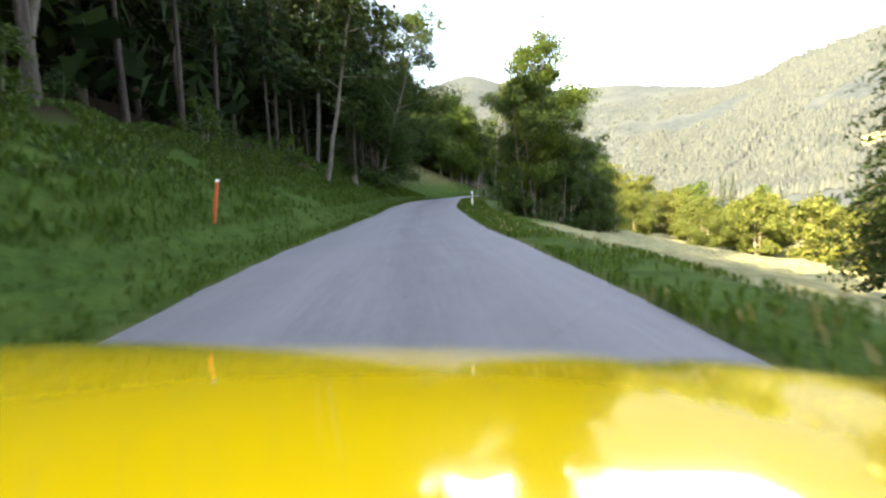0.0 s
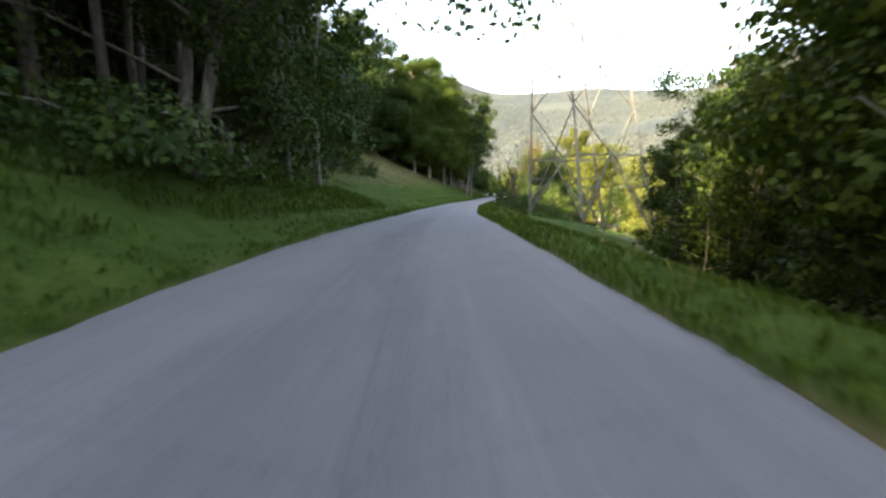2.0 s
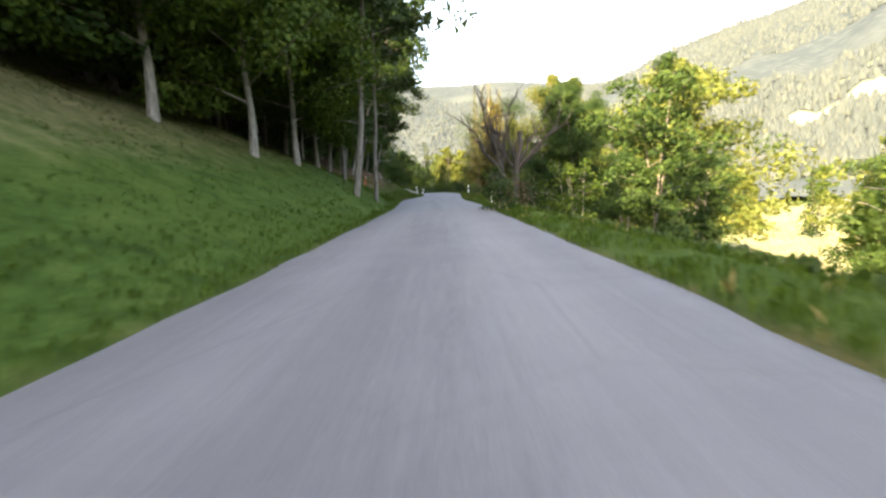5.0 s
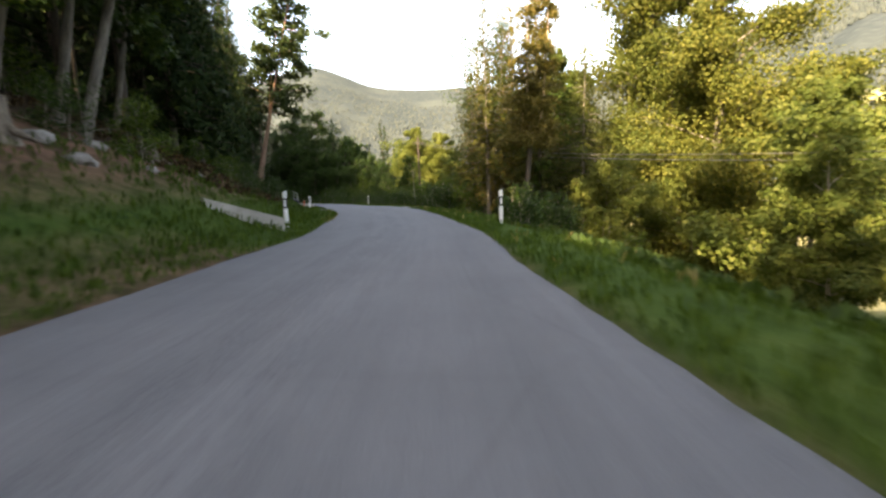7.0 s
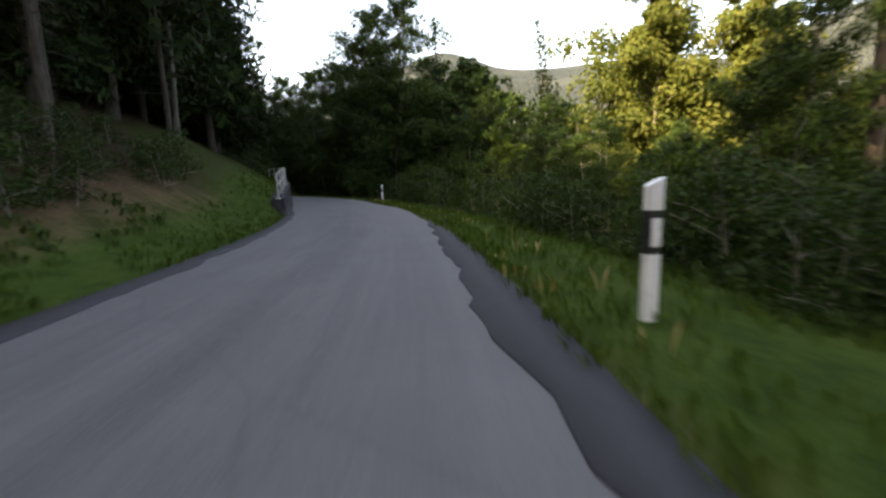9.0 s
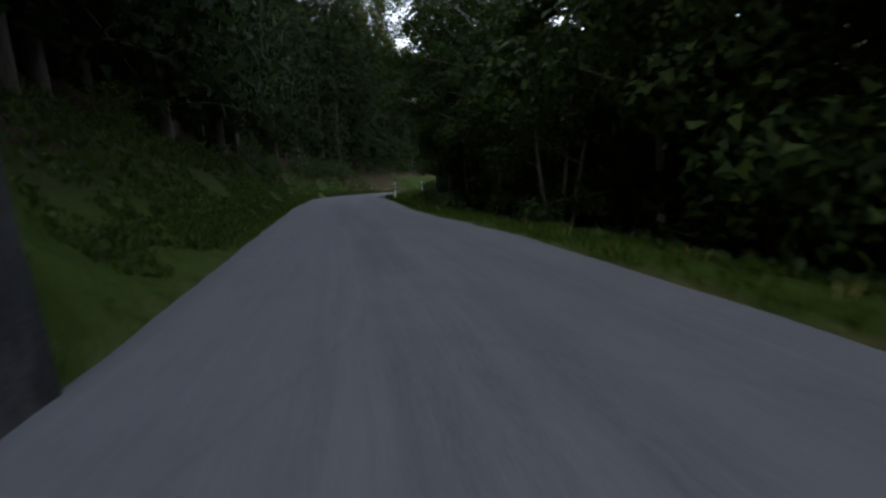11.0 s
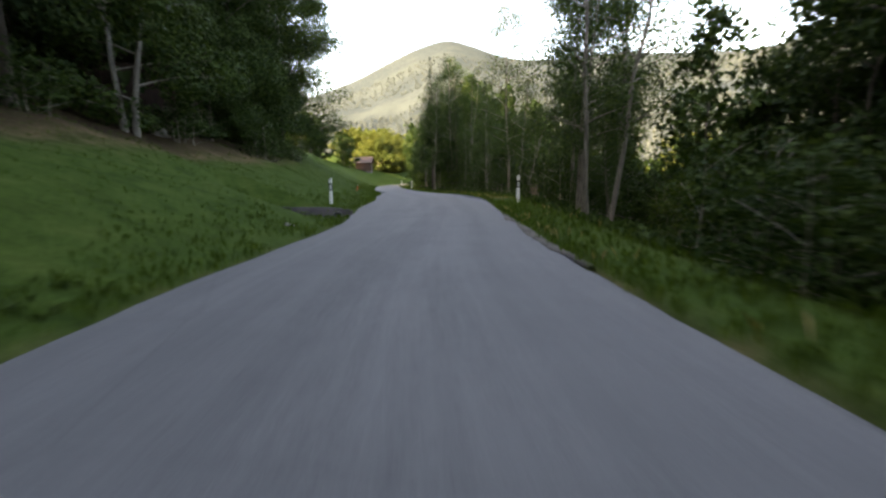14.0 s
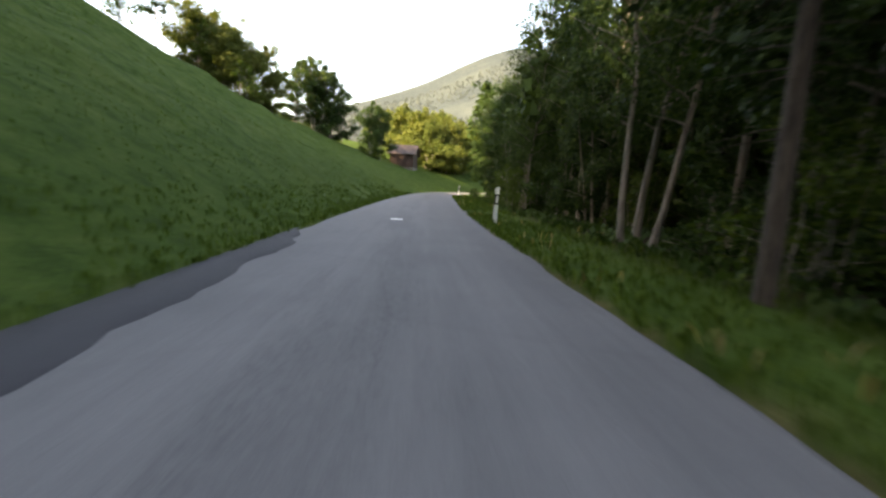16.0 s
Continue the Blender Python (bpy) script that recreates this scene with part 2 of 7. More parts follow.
# lighter, yellower leaf copy that carries evening sunlight in its colour
M_LEAF_YEL = leaf_mat("sunlit_yellow_green_leaves", (0.050, 0.076, 0.020), (0.086, 0.112, 0.031), (0.128, 0.142, 0.046), 0.38)
M_LEAF_RUST = leaf_mat("browned_larch_needles", (0.075, 0.075, 0.022), (0.135, 0.115, 0.040), (0.21, 0.155, 0.06), 0.3)
M_OLIVE = leaf_mat("olive_conifer_needles", (0.026, 0.037, 0.012), (0.050, 0.060, 0.019), (0.094, 0.092, 0.030))
M_LEAF_OLIVE = leaf_mat("olive_green_leaves", (0.038, 0.055, 0.014), (0.072, 0.088, 0.022), (0.115, 0.122, 0.036))
M_NEEDLE = leaf_mat("spruce_needles", (0.008, 0.018, 0.008), (0.016, 0.032, 0.012), (0.028, 0.048, 0.016), 0.12, 0.8, 0.08)
# far conifers: low contrast and blue tint put distance haze into the colour
M_FARWOOD = leaf_mat("haze_blue_conifers", (0.034, 0.046, 0.052), (0.042, 0.055, 0.060), (0.054, 0.066, 0.066), 0.05, 0.9)
M_PINE = leaf_mat("pine_needles", (0.018, 0.034, 0.014), (0.034, 0.058, 0.022), (0.055, 0.085, 0.03), 0.15, 0.6)
M_GRASS = leaf_mat("grass_blades", (0.025, 0.053, 0.012), (0.043, 0.086, 0.018), (0.071, 0.112, 0.028), 0.38, 0.7, 0.05)
M_DRYGRASS = leaf_mat("dry_grass_blades", (0.12, 0.10, 0.045), (0.22, 0.18, 0.09), (0.34, 0.29, 0.17), 0.35)
M_BRUSH = leaf_mat("dead_bracken", (0.030, 0.018, 0.012), (0.075, 0.045, 0.028), (0.14, 0.09, 0.055), 0.2)
M_HERB = leaf_mat("bank_herbs", (0.026, 0.052, 0.018), (0.044, 0.084, 0.028), (0.074, 0.114, 0.040), 0.35)
M_WHITE = surface("white_plastic", (0.78, 0.78, 0.77), (0.88, 0.88, 0.87), 0.4, 6, 60, 0.1, 0.002)
M_BLACK = surface("black_band", (0.012, 0.012, 0.013), (0.03, 0.03, 0.032), 0.5, 8, 60, 0.1, 0.002)
M_REFLECT = surface("reflector", (0.72, 0.73, 0.73), (0.86, 0.87, 0.87), 0.2, 20, 200, 0.4, 0.002)
M_ORANGE = surface("orange_stake_paint", (0.55, 0.07, 0.02), (0.75, 0.13, 0.03), 0.6, 9, 60, 0.2, 0.002)
M_CONCRETE = surface("old_concrete", (0.20, 0.19, 0.17), (0.40, 0.38, 0.34), 0.9, 1.6, 30, 0.5, 0.01)
M_WALL = wall_mat()
M_GRIT = surface("sandy_grit", (0.055, 0.048, 0.040), (0.17, 0.15, 0.125), 0.95, 1.8, 70, 0.9, 0.02)
M_GRAVEL = surface("pale_gravel", (0.10, 0.09, 0.078), (0.25, 0.225, 0.20), 0.95, 2.2, 60, 0.9, 0.02)
M_DRAIN = surface("wet_stained_concrete", (0.018, 0.016, 0.017), (0.085, 0.076, 0.076), 0.85, 1.3, 26, 0.6, 0.015)
M_STEEL = surface("galvanised_steel", (0.24, 0.24, 0.23), (0.40, 0.40, 0.39), 0.55, 2.5, 50, 0.2, 0.003, 0.6)
M_PYLON = surface("weathered_pylon_steel", (0.085, 0.088, 0.076), (0.16, 0.165, 0.145), 0.7, 2, 40, 0.2, 0.003, 0.3)
M_RAIL = surface("painted_rail", (0.34, 0.34, 0.33), (0.60, 0.60, 0.57), 0.55, 4, 50, 0.2, 0.003)
M_WOOD = surface("weathered_barn_boards", (0.028, 0.015, 0.012), (0.065, 0.036, 0.028), 0.85, 2.0, 25, 0.5, 0.01)
M_ROOF = surface("barn_roof_tiles", (0.05, 0.032, 0.028), (0.10, 0.07, 0.06), 0.85, 1.5, 20, 0.5, 0.01)
M_STONE = surface("grey_stone", (0.11, 0.10, 0.09), (0.27, 0.25, 0.23), 0.9, 2.0, 22, 0.6, 0.02)
M_WIRE = surface("cable", (0.08, 0.08, 0.08), (0.13, 0.13, 0.13), 0.6, 2, 30, 0.1, 0.001)
M_CUT = surface("cut_wood", (0.28, 0.20, 0.12), (0.45, 0.35, 0.23), 0.85, 5, 40, 0.4, 0.006)


# ---- helpers ----
RNG = np.random.default_rng(7)


def empty(name, m, label, category, group="", kind=""):
    ob = new(name)
    ob.empty_display_size = 0.2
    ob.matrix_world = m
    return tagged(ob, label, category, group, kind)


def part(name, bm, material, parent=None, label=""):
    me = bpy.data.meshes.new(name)
    bm.normal_update()
    bm.to_mesh(me)
    bm.free()
    me.materials.append(material)
    ob = new(name, me)
    ob.parent = parent
    if label:
        ob["label"] = label
    return ob


def mesh_part(name, verts, faces, material, parent=None, smooth=False):
    """A mesh object from arrays: verts (n, 3) and faces (m, k), all with k corners."""
    me = bpy.data.meshes.new(name)
    faces = np.asarray(faces, dtype=np.int32)
    k = faces.shape[1]
    me.vertices.add(len(verts))
    me.vertices.foreach_set("co", np.asarray(verts, dtype=np.float32).ravel())
    me.loops.add(faces.size)
    me.loops.foreach_set("vertex_index", faces.ravel())
    me.polygons.add(len(faces))
    me.polygons.foreach_set("loop_start", np.arange(len(faces), dtype=np.int32) * k)
    me.polygons.foreach_set("loop_total", np.full(len(faces), k, dtype=np.int32))
    if smooth:
        me.polygons.foreach_set("use_smooth", np.ones(len(faces), dtype=bool))
    me.update(calc_edges=True)
    me.materials.append(material)
    ob = new(name, me)
    ob.parent = parent
    return ob


def box(bm, size, m=Matrix(), bevel=0.0):
    r = bmesh.ops.create_cube(bm, size=1.0, matrix=m @ Matrix.Diagonal((*size, 1)))
    if bevel:
        edges = list({e for v in r["verts"] for e in v.link_edges})
        bmesh.ops.bevel(bm, geom=edges, offset=bevel, segments=2, affect='EDGES', profile=0.6)


def bar(bm, a, b, w, d=None):
    """A straight bar of square section from a to b."""
    a, b = Vector(a), Vector(b)
    v = b - a
    q = v.to_track_quat('Z', 'Y').to_matrix().to_4x4()
    box(bm, (w, d or w, v.length), Matrix.Translation((a + b) / 2) @ q)


def tube(points, radii, sides=8):
    """Verts and quads of a round tube along points."""
    P = np.asarray(points, float)
    T = np.gradient(P, axis=0)
    T /= np.linalg.norm(T, axis=1)[:, None]
    U = np.cross(T, (0.31, 0.95, 0.05))
    U /= np.linalg.norm(U, axis=1)[:, None]
    V = np.cross(T, U)
    a = np.linspace(0, 2 * np.pi, sides, endpoint=False)
    ring = np.cos(a)[None, :, None] * U[:, None] + np.sin(a)[None, :, None] * V[:, None]
    verts = (P[:, None] + ring * np.asarray(radii, float)[:, None, None]).reshape(-1, 3)
    i = np.arange(len(P) - 1)[:, None] * sides
    j = np.arange(sides)[None]
    k = (j + 1) % sides
    faces = np.stack([i + j, i + k, i + k + sides, i + j + sides], -1).reshape(-1, 4)
    return verts, faces


def joined(pieces):
    """One set of verts and faces out of several."""
    vs, fs, n = [], [], 0
    for v, f in pieces:
        vs.append(v)
        fs.append(np.asarray(f) + n)
        n += len(v)
    return np.concatenate(vs), np.concatenate(fs)


FINE = [1.0]        # how many times finer the leaves of the next tree are


def leaves(rng, centres, size, flat=0.35, stretch=1.6, out=None):
    """Leaf sprays at the centres: rhombic ones close to the road, pointed ones elsewhere."""
    n = len(centres)
    d = rng.normal(size=(n, 3))
    d[:, 2] *= (1 - flat)
    e = rng.normal(size=(n, 3))
    if out is not None:
        # blades lie on the clump: their faces look outwards and a little up
        face = out + np.array([0, 0, 0.35]) + rng.normal(0, 0.42, (n, 3))
        face /= np.linalg.norm(face, axis=1)[:, None] + 1e-9
        d -= (d * face).sum(1)[:, None] * face
        e = np.cross(face, d)
    d /= np.linalg.norm(d, axis=1)[:, None] + 1e-9
    if out is None:
        e[:, 2] *= 0.7
    e -= (e * d).sum(1)[:, None] * d
    e /= np.linalg.norm(e, axis=1)[:, None] + 1e-9
    s = (size * rng.uniform(0.6, 1.35, n))[:, None]
    a, b = d * s * stretch / 2, e * s / 2
    c = np.asarray(centres)
    if FINE[0] <= 2.5:
        verts = np.stack([c - a + b, c - a - b, c + a], 1).reshape(-1, 3)
        return verts, np.arange(3 * n).reshape(-1, 3)
    droop = np.array([0, 0, -0.12]) * s
    verts = np.stack([c - a, c + b + droop, c + a, c - b + droop], 1).reshape(-1, 3)
    faces = np.arange(4 * n).reshape(-1, 4)
    return verts, faces


# ---- the lie of the land ----
# left and right edge of the road, and its height, along the valley
EDGE_L = ((-200, -11.70), (-60, -7.80), (-10, -6.60), (3, -6.60), (9, -6.85), (16, -6.70), (25, -6.40), (30, -6.35), (34, -6.00), (41, -5.48), (48, -4.42),
          (56, -3.05), (65, -1.45), (73, 0.50), (82.4, 2.55), (92, 5.41), (102, 8.27), (113, 11.30), (122.5, 13.50), (127, 14.70), (131.7, 16.70),
          (135.3, 18.00), (139, 19.40), (142.5, 20.20), (146.6, 21.10), (152.3, 21.90), (160, 22.30), (166.7, 22.50), (172, 22.80), (176, 22.75), (180.6, 22.40),
          (184, 21.85), (189.2, 20.80), (193.8, 19.75), (199.4, 18.10), (203, 16.35), (209, 13.00), (216, 9.10), (223, 5.20), (229, 2.30), (233.5, 0.10), (240.5, -1.10),
          (246, -0.95), (251, -0.65), (256.3, 0.25), (262, 0.55), (269, 1.45), (275, 1.40), (281.3, 1.70), (286, 1.45), (293, 1.60), (302, 1.10),
          (307, 0.70), (330, -0.40), (345, -0.50), (356, 0.30), (366, 2.50), (376, 6.50), (400, 19.00), (430, 37.00), (600, 150.00))
EDGE_R = ((-200, -7.20), (-60, -3.50), (-10, -2.60), (3, -2.40), (7, -2.35), (14, -2.45), (21, -2.32), (28, -2.08), (35, -1.40), (41, -0.80), (47.5, -0.05),
          (53, 0.55), (57, 1.30), (63, 2.40), (70, 3.90), (75, 5.30), (79, 6.20), (92, 10.01), (102, 12.87), (111, 15.45), (119.7, 17.60), (123, 18.60), (128.5, 20.50),
          (132.3, 21.60), (137.2, 23.20), (141, 24.10), (145.6, 25.12), (150.8, 26.06), (156.3, 26.60), (161, 26.80), (167, 26.60), (172, 26.70), (177, 26.60), (180.5, 26.30),
          (186.4, 25.65), (191, 24.55), (195.3, 23.60), (201, 21.75), (209, 18.10), (216, 14.00), (223, 10.60), (229.6, 7.50), (232.6, 6.50), (239.7, 4.90),
          (247, 4.35), (252, 4.05), (257, 4.40), (262, 4.70), (266.5, 5.20), (271, 5.75), (276, 6.40), (283, 6.60), (288, 6.30), (292.5, 5.70),
          (299, 5.10), (304.6, 4.70), (310, 4.30), (330, 3.60), (345, 3.50), (356, 4.40), (366, 6.90), (376, 11.20), (400, 24.20), (430, 42.50), (600, 156.00))
ROAD_Z = ((-200, 0.0), (0, 0.02), (16, -0.08), (32, 0.02), (42, 0.08), (60, -0.02), (75, -0.03), (117, -0.06), (138, 0.03), (159, 0.03), (170, -0.05),
          (189, -0.04), (223, 0.20), (247, 0.21), (258, 0.03), (280, -0.01), (300, -0.17), (330, -0.18), (400, -0.2), (600, -0.3))


def spline(knots):
    """A smooth curve through knots, as a function of an array."""
    K = np.asarray(knots, float)
    x, y = K[:, 0], K[:, 1]
    s = np.gradient(y, x)

    def f(q):
        q = np.clip(np.asarray(q, float), x[0], x[-1])
        i = np.clip(np.searchsorted(x, q) - 1, 0, len(x) - 2)
        h = x[i + 1] - x[i]
        t = (q - x[i]) / h
        return (y[i] * (1 + 2 * t) * (1 - t) ** 2 + s[i] * h * t * (1 - t) ** 2
                + y[i + 1] * t * t * (3 - 2 * t) + s[i + 1] * h * t * t * (t - 1))
    return f


edge_l, edge_r, road_z = spline(EDGE_L), spline(EDGE_R), spline(ROAD_Z)

# cross profiles of the land beside the road: heights over the road at given distances from its edge
LEFT_D = (0, 0.5, 1.2, 3, 7, 12, 25, 60, 150, 420)
LEFT = ((-200, (0, 0.03, 0.25, 1.4, 3.6, 5.3, 10.3, 25, 62, 150)),
        (50, (0, 0.03, 0.22, 1.3, 3.4, 5.0, 10, 25, 62, 150)),
        (60, (0, 0.02, 0.15, 0.9, 2.5, 4.6, 10, 25, 62, 150)),
        (72, (0, 0.03, 0.2, 1.15, 3.2, 5.8, 12, 27, 63, 150)),
        (88, (0, 0.03, 0.25, 1.25, 3.6, 6.4, 13, 29, 64, 150)),
        (102, (0, 0.04, 0.32, 1.4, 3.7, 6.3, 12.8, 29, 64, 150)),
        (111, (0, 0.08, 0.75, 1.95, 3.8, 6.2, 12.6, 29, 64, 150)),
        (118, (0, 0.08, 0.65, 1.7, 3.6, 6.0, 12.5, 29, 64, 150)),
        (126, (0, 0.03, 0.25, 1.2, 3.5, 6.0, 12.5, 29, 64, 150)),
        (140, (0, 0.03, 0.28, 1.35, 3.4, 5.6, 12, 28, 64, 150)),
        (152, (0, 0.03, 0.15, 0.75, 3.0, 5.2, 11, 27, 64, 150)),
        (160, (0, 0.02, 0.06, 0.45, 2.7, 4.9, 11, 27, 64, 150)),
        (172, (0, 0.03, 0.12, 0.8, 2.7, 5.0, 11.5, 28, 64, 150)),
        (182.5, (0, 0.05, 0.3, 1.6, 3.7, 6.0, 12, 28, 64, 150)),
        (184.6, (0, 0.62, 0.9, 1.9, 4.0, 6.4, 12.5, 28, 64, 150)),
        (190, (0, 1.05, 1.3, 2.5, 4.7, 7.2, 13.5, 29, 64, 150)),
        (201.5, (0, 1.45, 1.7, 2.9, 5.0, 7.6, 14, 30, 65, 150)),
        (206, (0, 0.1, 0.5, 2.2, 5.1, 8.0, 14.5, 31, 65, 150)),
        (225, (0, 0.05, 0.3, 2.0, 5.3, 8.2, 15, 32, 66, 150)),
        (257, (0, 0.05, 0.3, 2.1, 5.4, 8.2, 15, 31, 66, 150)),
        (266, (0, 0.02, 0.12, 0.9, 2.6, 4.5, 10, 25, 62, 150)),
        (285, (0, 0.02, 0.15, 1.0, 2.9, 5.2, 11, 27, 62, 150)),
        (303, (0, 0.03, 0.25, 1.35, 3.9, 6.9, 13.5, 27, 50, 120)),
        (312, (0, 0.03, 0.25, 1.3, 3.75, 6.8, 14.0, 26, 45, 110)),
        (325, (0, 0.03, 0.25, 1.3, 3.7, 6.7, 13.8, 21, 26, 50)),
        (350, (0, 0.03, 0.25, 1.2, 3.3, 5.8, 11.5, 15, 18, 25)),
        (378, (0, 0.03, 0.25, 1.1, 2.6, 4.2, 7.5, 11, 15, 20)),
        (600, (0, 0.03, 0.25, 1.1, 2.4, 4.0, 7, 11, 15, 20)))
RIGHT_D = (0, 1.2, 3, 6, 12, 25, 45, 80, 160, 420)
RIGHT = ((-200, (0, -0.05, -0.45, -1.15, -2.6, -5.5, -9.5, -13, -14, -13)),
         (20, (0, -0.05, -0.45, -1.15, -2.6, -5.5, -9.5, -13, -14, -13)),
         (38, (0, -0.09, -0.72, -1.7, -3.5, -6.6, -10, -13, -14, -13)),
         (46, (0, -0.08, -0.60, -1.5, -3.3, -6.5, -10, -13, -14, -13)),
         (55, (0, -0.05, -0.4, -1.1, -2.8, -6.2, -10, -13, -14, -13)),
         (75, (0, -0.05, -0.5, -1.6, -3.6, -7, -11, -14, -15, -13)),
         (115, (0, -0.08, -0.6, -1.8, -4.2, -8, -12, -15, -16, -13)),
         (150, (0, -0.08, -0.5, -1.5, -3.6, -7, -11, -14, -15, -13)),
         (165, (0, -0.04, -0.38, -1.1, -2.4, -5, -9, -12, -14, -13)),
         (200, (0, -0.10, -0.5, -1.2, -2.4, -4.6, -9, -12, -13, -13)),
         (235, (0, -0.06, -0.6, -1.9, -4.2, -8, -11, -13, -13, -13)),
         (262, (0, -0.05, -0.5, -1.5, -3.2, -6, -10, -13, -13, -13)),
         (285, (0, 0.0, -0.12, -0.45, -1.7, -4.5, -8, -12, -13, -13)),
         (320, (0, 0.0, -0.10, -0.4, -1.7, -4.5, -8, -12, -13, -13)),
         (600, (0, 0.0, -0.2, -0.8, -2.2, -5, -9, -12, -13, -13)))


def profile(stations, dist, y, d):
    Y = np.array([s[0] for s in stations], float)
    H = np.array([s[1] for s in stations], float)
    y = np.clip(y, Y[0], Y[-1])
    i = np.clip(np.searchsorted(Y, y) - 1, 0, len(Y) - 2)
    t = (y - Y[i]) / (Y[i + 1] - Y[i])
    t = t * t * (3 - 2 * t)
    D = np.asarray(dist, float)
    j = np.clip(np.searchsorted(D, d) - 1, 0, len(D) - 2)
    u = np.clip((d - D[j]) / (D[j + 1] - D[j]), 0, 1)
    a = H[i, j] * (1 - u) + H[i, j + 1] * u
    b = H[i + 1, j] * (1 - u) + H[i + 1, j + 1] * u
    return a * (1 - t) + b * t


def wobble(x, y):
    return (np.sin(x * 0.9 + 1.3 * np.sin(y * 0.41)) * np.sin(y * 0.73 + 0.6 * np.sin(x * 0.37))
            + 0.6 * np.sin(x * 0.31 - y * 0.23 + 1.0) + 0.4 * np.sin(x * 2.1 + y * 1.7))


def height(x, y):
    """Height of the land at x, y (arrays)."""
    x, y = np.broadcast_arrays(np.asarray(x, float), np.asarray(y, float))
    l, r, z = edge_l(y), edge_r(y), road_z(y)
    dl, dr = l - x, x - r
    hl = profile(LEFT, LEFT_D, y, np.maximum(dl, 0))
    hr = profile(RIGHT, RIGHT_D, y, np.maximum(dr, 0))
    d = np.maximum(np.maximum(dl, dr), 0)
    w = wobble(x, y) * np.clip((d - 0.8) / 6, 0, 1) * np.clip(0.10 + d * 0.012, 0, 0.9)
    # the drain is cut into the foot of the meadow
    cut = np.clip((y - 270.2) / 0.7, 0, 1) * np.clip((272.9 - y) / 0.4, 0, 1) * np.clip((4.2 - dl) / 1.5, 0, 1)
    hl = hl * (1 - 0.92 * cut) - 0.40 * cut
    return np.where(dl > 0, z + hl, np.where(dr > 0, z + hr, z - 0.05)) + w * (1 - np.where(dl > 0, cut, 0))


def on(x, y, sink=0.0):
    return Vector((x, y, float(height(x, y)) - sink))

# ---- ground, road, mountains ----
def make_ground():
    ys = np.concatenate([-np.geomspace(3000, 200, 10), np.arange(-180, -10, 6.0), np.arange(-10, 340, 0.8),
                         np.arange(340, 520, 5.0), np.geomspace(525, 3000, 12)])
    dd = np.concatenate([np.array([0.0, 0.25, 0.5, 0.85]), np.arange(1.2, 14, 0.75), np.geomspace(14.5, 3000, 34)])
    ly, ry = edge_l(ys), edge_r(ys)
    cols = [ly[:, None] - dd[None, ::-1], (ly * 0.67 + ry * 0.33)[:, None], (ly * 0.33 + ry * 0.67)[:, None], ry[:, None] + dd[None]]
    X = np.concatenate(cols, 1)
    Y = np.repeat(ys[:, None], X.shape[1], 1)
    Z = height(X, Y)
    # past the ends of the valley floor the sheet stays level out to the horizon
    n, k = X.shape
    idx = np.arange(n * k).reshape(n, k)
    faces = np.stack([idx[:-1, :-1], idx[:-1, 1:], idx[1:, 1:], idx[1:, :-1]], -1).reshape(-1, 4)
    ob = mesh_part("ground", np.stack([X, Y, Z], -1).reshape(-1, 3), faces, M_GROUND, smooth=True)
    tagged(ob, "grassy valley side with soil banks and forest floor", "ground", kind="structure")
    x, y = X.ravel(), Y.ravel()
    dl, dr = edge_l(y) - x, x - edge_r(y)

    def band(v, a, b, soft):
        return np.clip((v - a) / soft + 0.5, 0, 1) * np.clip((b - v) / soft + 0.5, 0, 1)
    litter = band(dl, 6.2, 900, 2) * (band(y, -900, 60, 6) + band(y, 112, 206, 6)) + band(dl, 6.0, 900, 1.5) * band(y, 144, 168, 5) + band(dl, 2.9, 900, 1.2) * band(y, 167, 184, 4) + band(dl, 2.2, 900, 2) * band(y, 204, 258, 6)
    litter += band(dl, 1.9, 900, 1.2) * band(y, 182, 207, 3) * 0.55
    litter += band(dl, 6.2, 30, 1.2) * band(y, 258, 293, 4) + band(dr, 4, 60, 3) * (band(y, 112, 136, 6) + band(y, 196, 262, 8))
    litter += band(dr, 1.7, 30, 1) * band(y, 226, 264, 5)
    litter += band(dr, 2.2, 30, 2) * band(y, 268, 345, 8) + band(dr, 5, 26, 3) * band(y, 165, 200, 8)
    soil = band(dl, 2.8, 9, 2) * band(y, 120, 150, 6) + band(dl, 5.2, 8, 2) * band(y, 20, 62, 6) * 0.6
    soil += 0.7 * band(dl, 0.5, 4.8, 1.2) * band(y, 244, 257, 4) + 0.22 * band(dl, -0.2, 0.2, 0.3) + 0.35 * band(dr, -0.2, 0.2, 0.25)
    soil += band(dl, 5.2, 7, 1) * band(y, 260, 290, 6) * 0.6 + band(dl, 2.8, 8, 2) * band(y, 148, 172, 6) * 0.75 + band(dl, -0.5, 1.3, 0.5) * band(y, 127, 137, 2) * 0.6
    soil += 0.8 * band(dl, 1.8, 5.5, 1.2) * band(y, 171, 183, 3)
    dry = band(dl, 5.0, 17, 4) * band(y, 66, 116, 8) * 0.75 + 0.10 * band(dl, 3, 40, 6) * band(y, 262, 500, 8)
    dry += 0.8 * band(dr, 0.2, 2.0, 0.6) * band(y, 278, 291, 3)
    near = 2.2 + 4.6 * np.clip((y - 18) / 12, 0, 1)
    hay = np.clip((dr - near) / 1.5 + 0.5, 0, 1) * np.clip((24 - dr) / 3 + 0.5, 0, 1) * band(y, -300, 62, 10) * 0.8 + band(dr, 24, 140, 6) * band(y, -300, 400, 10) * 0.8
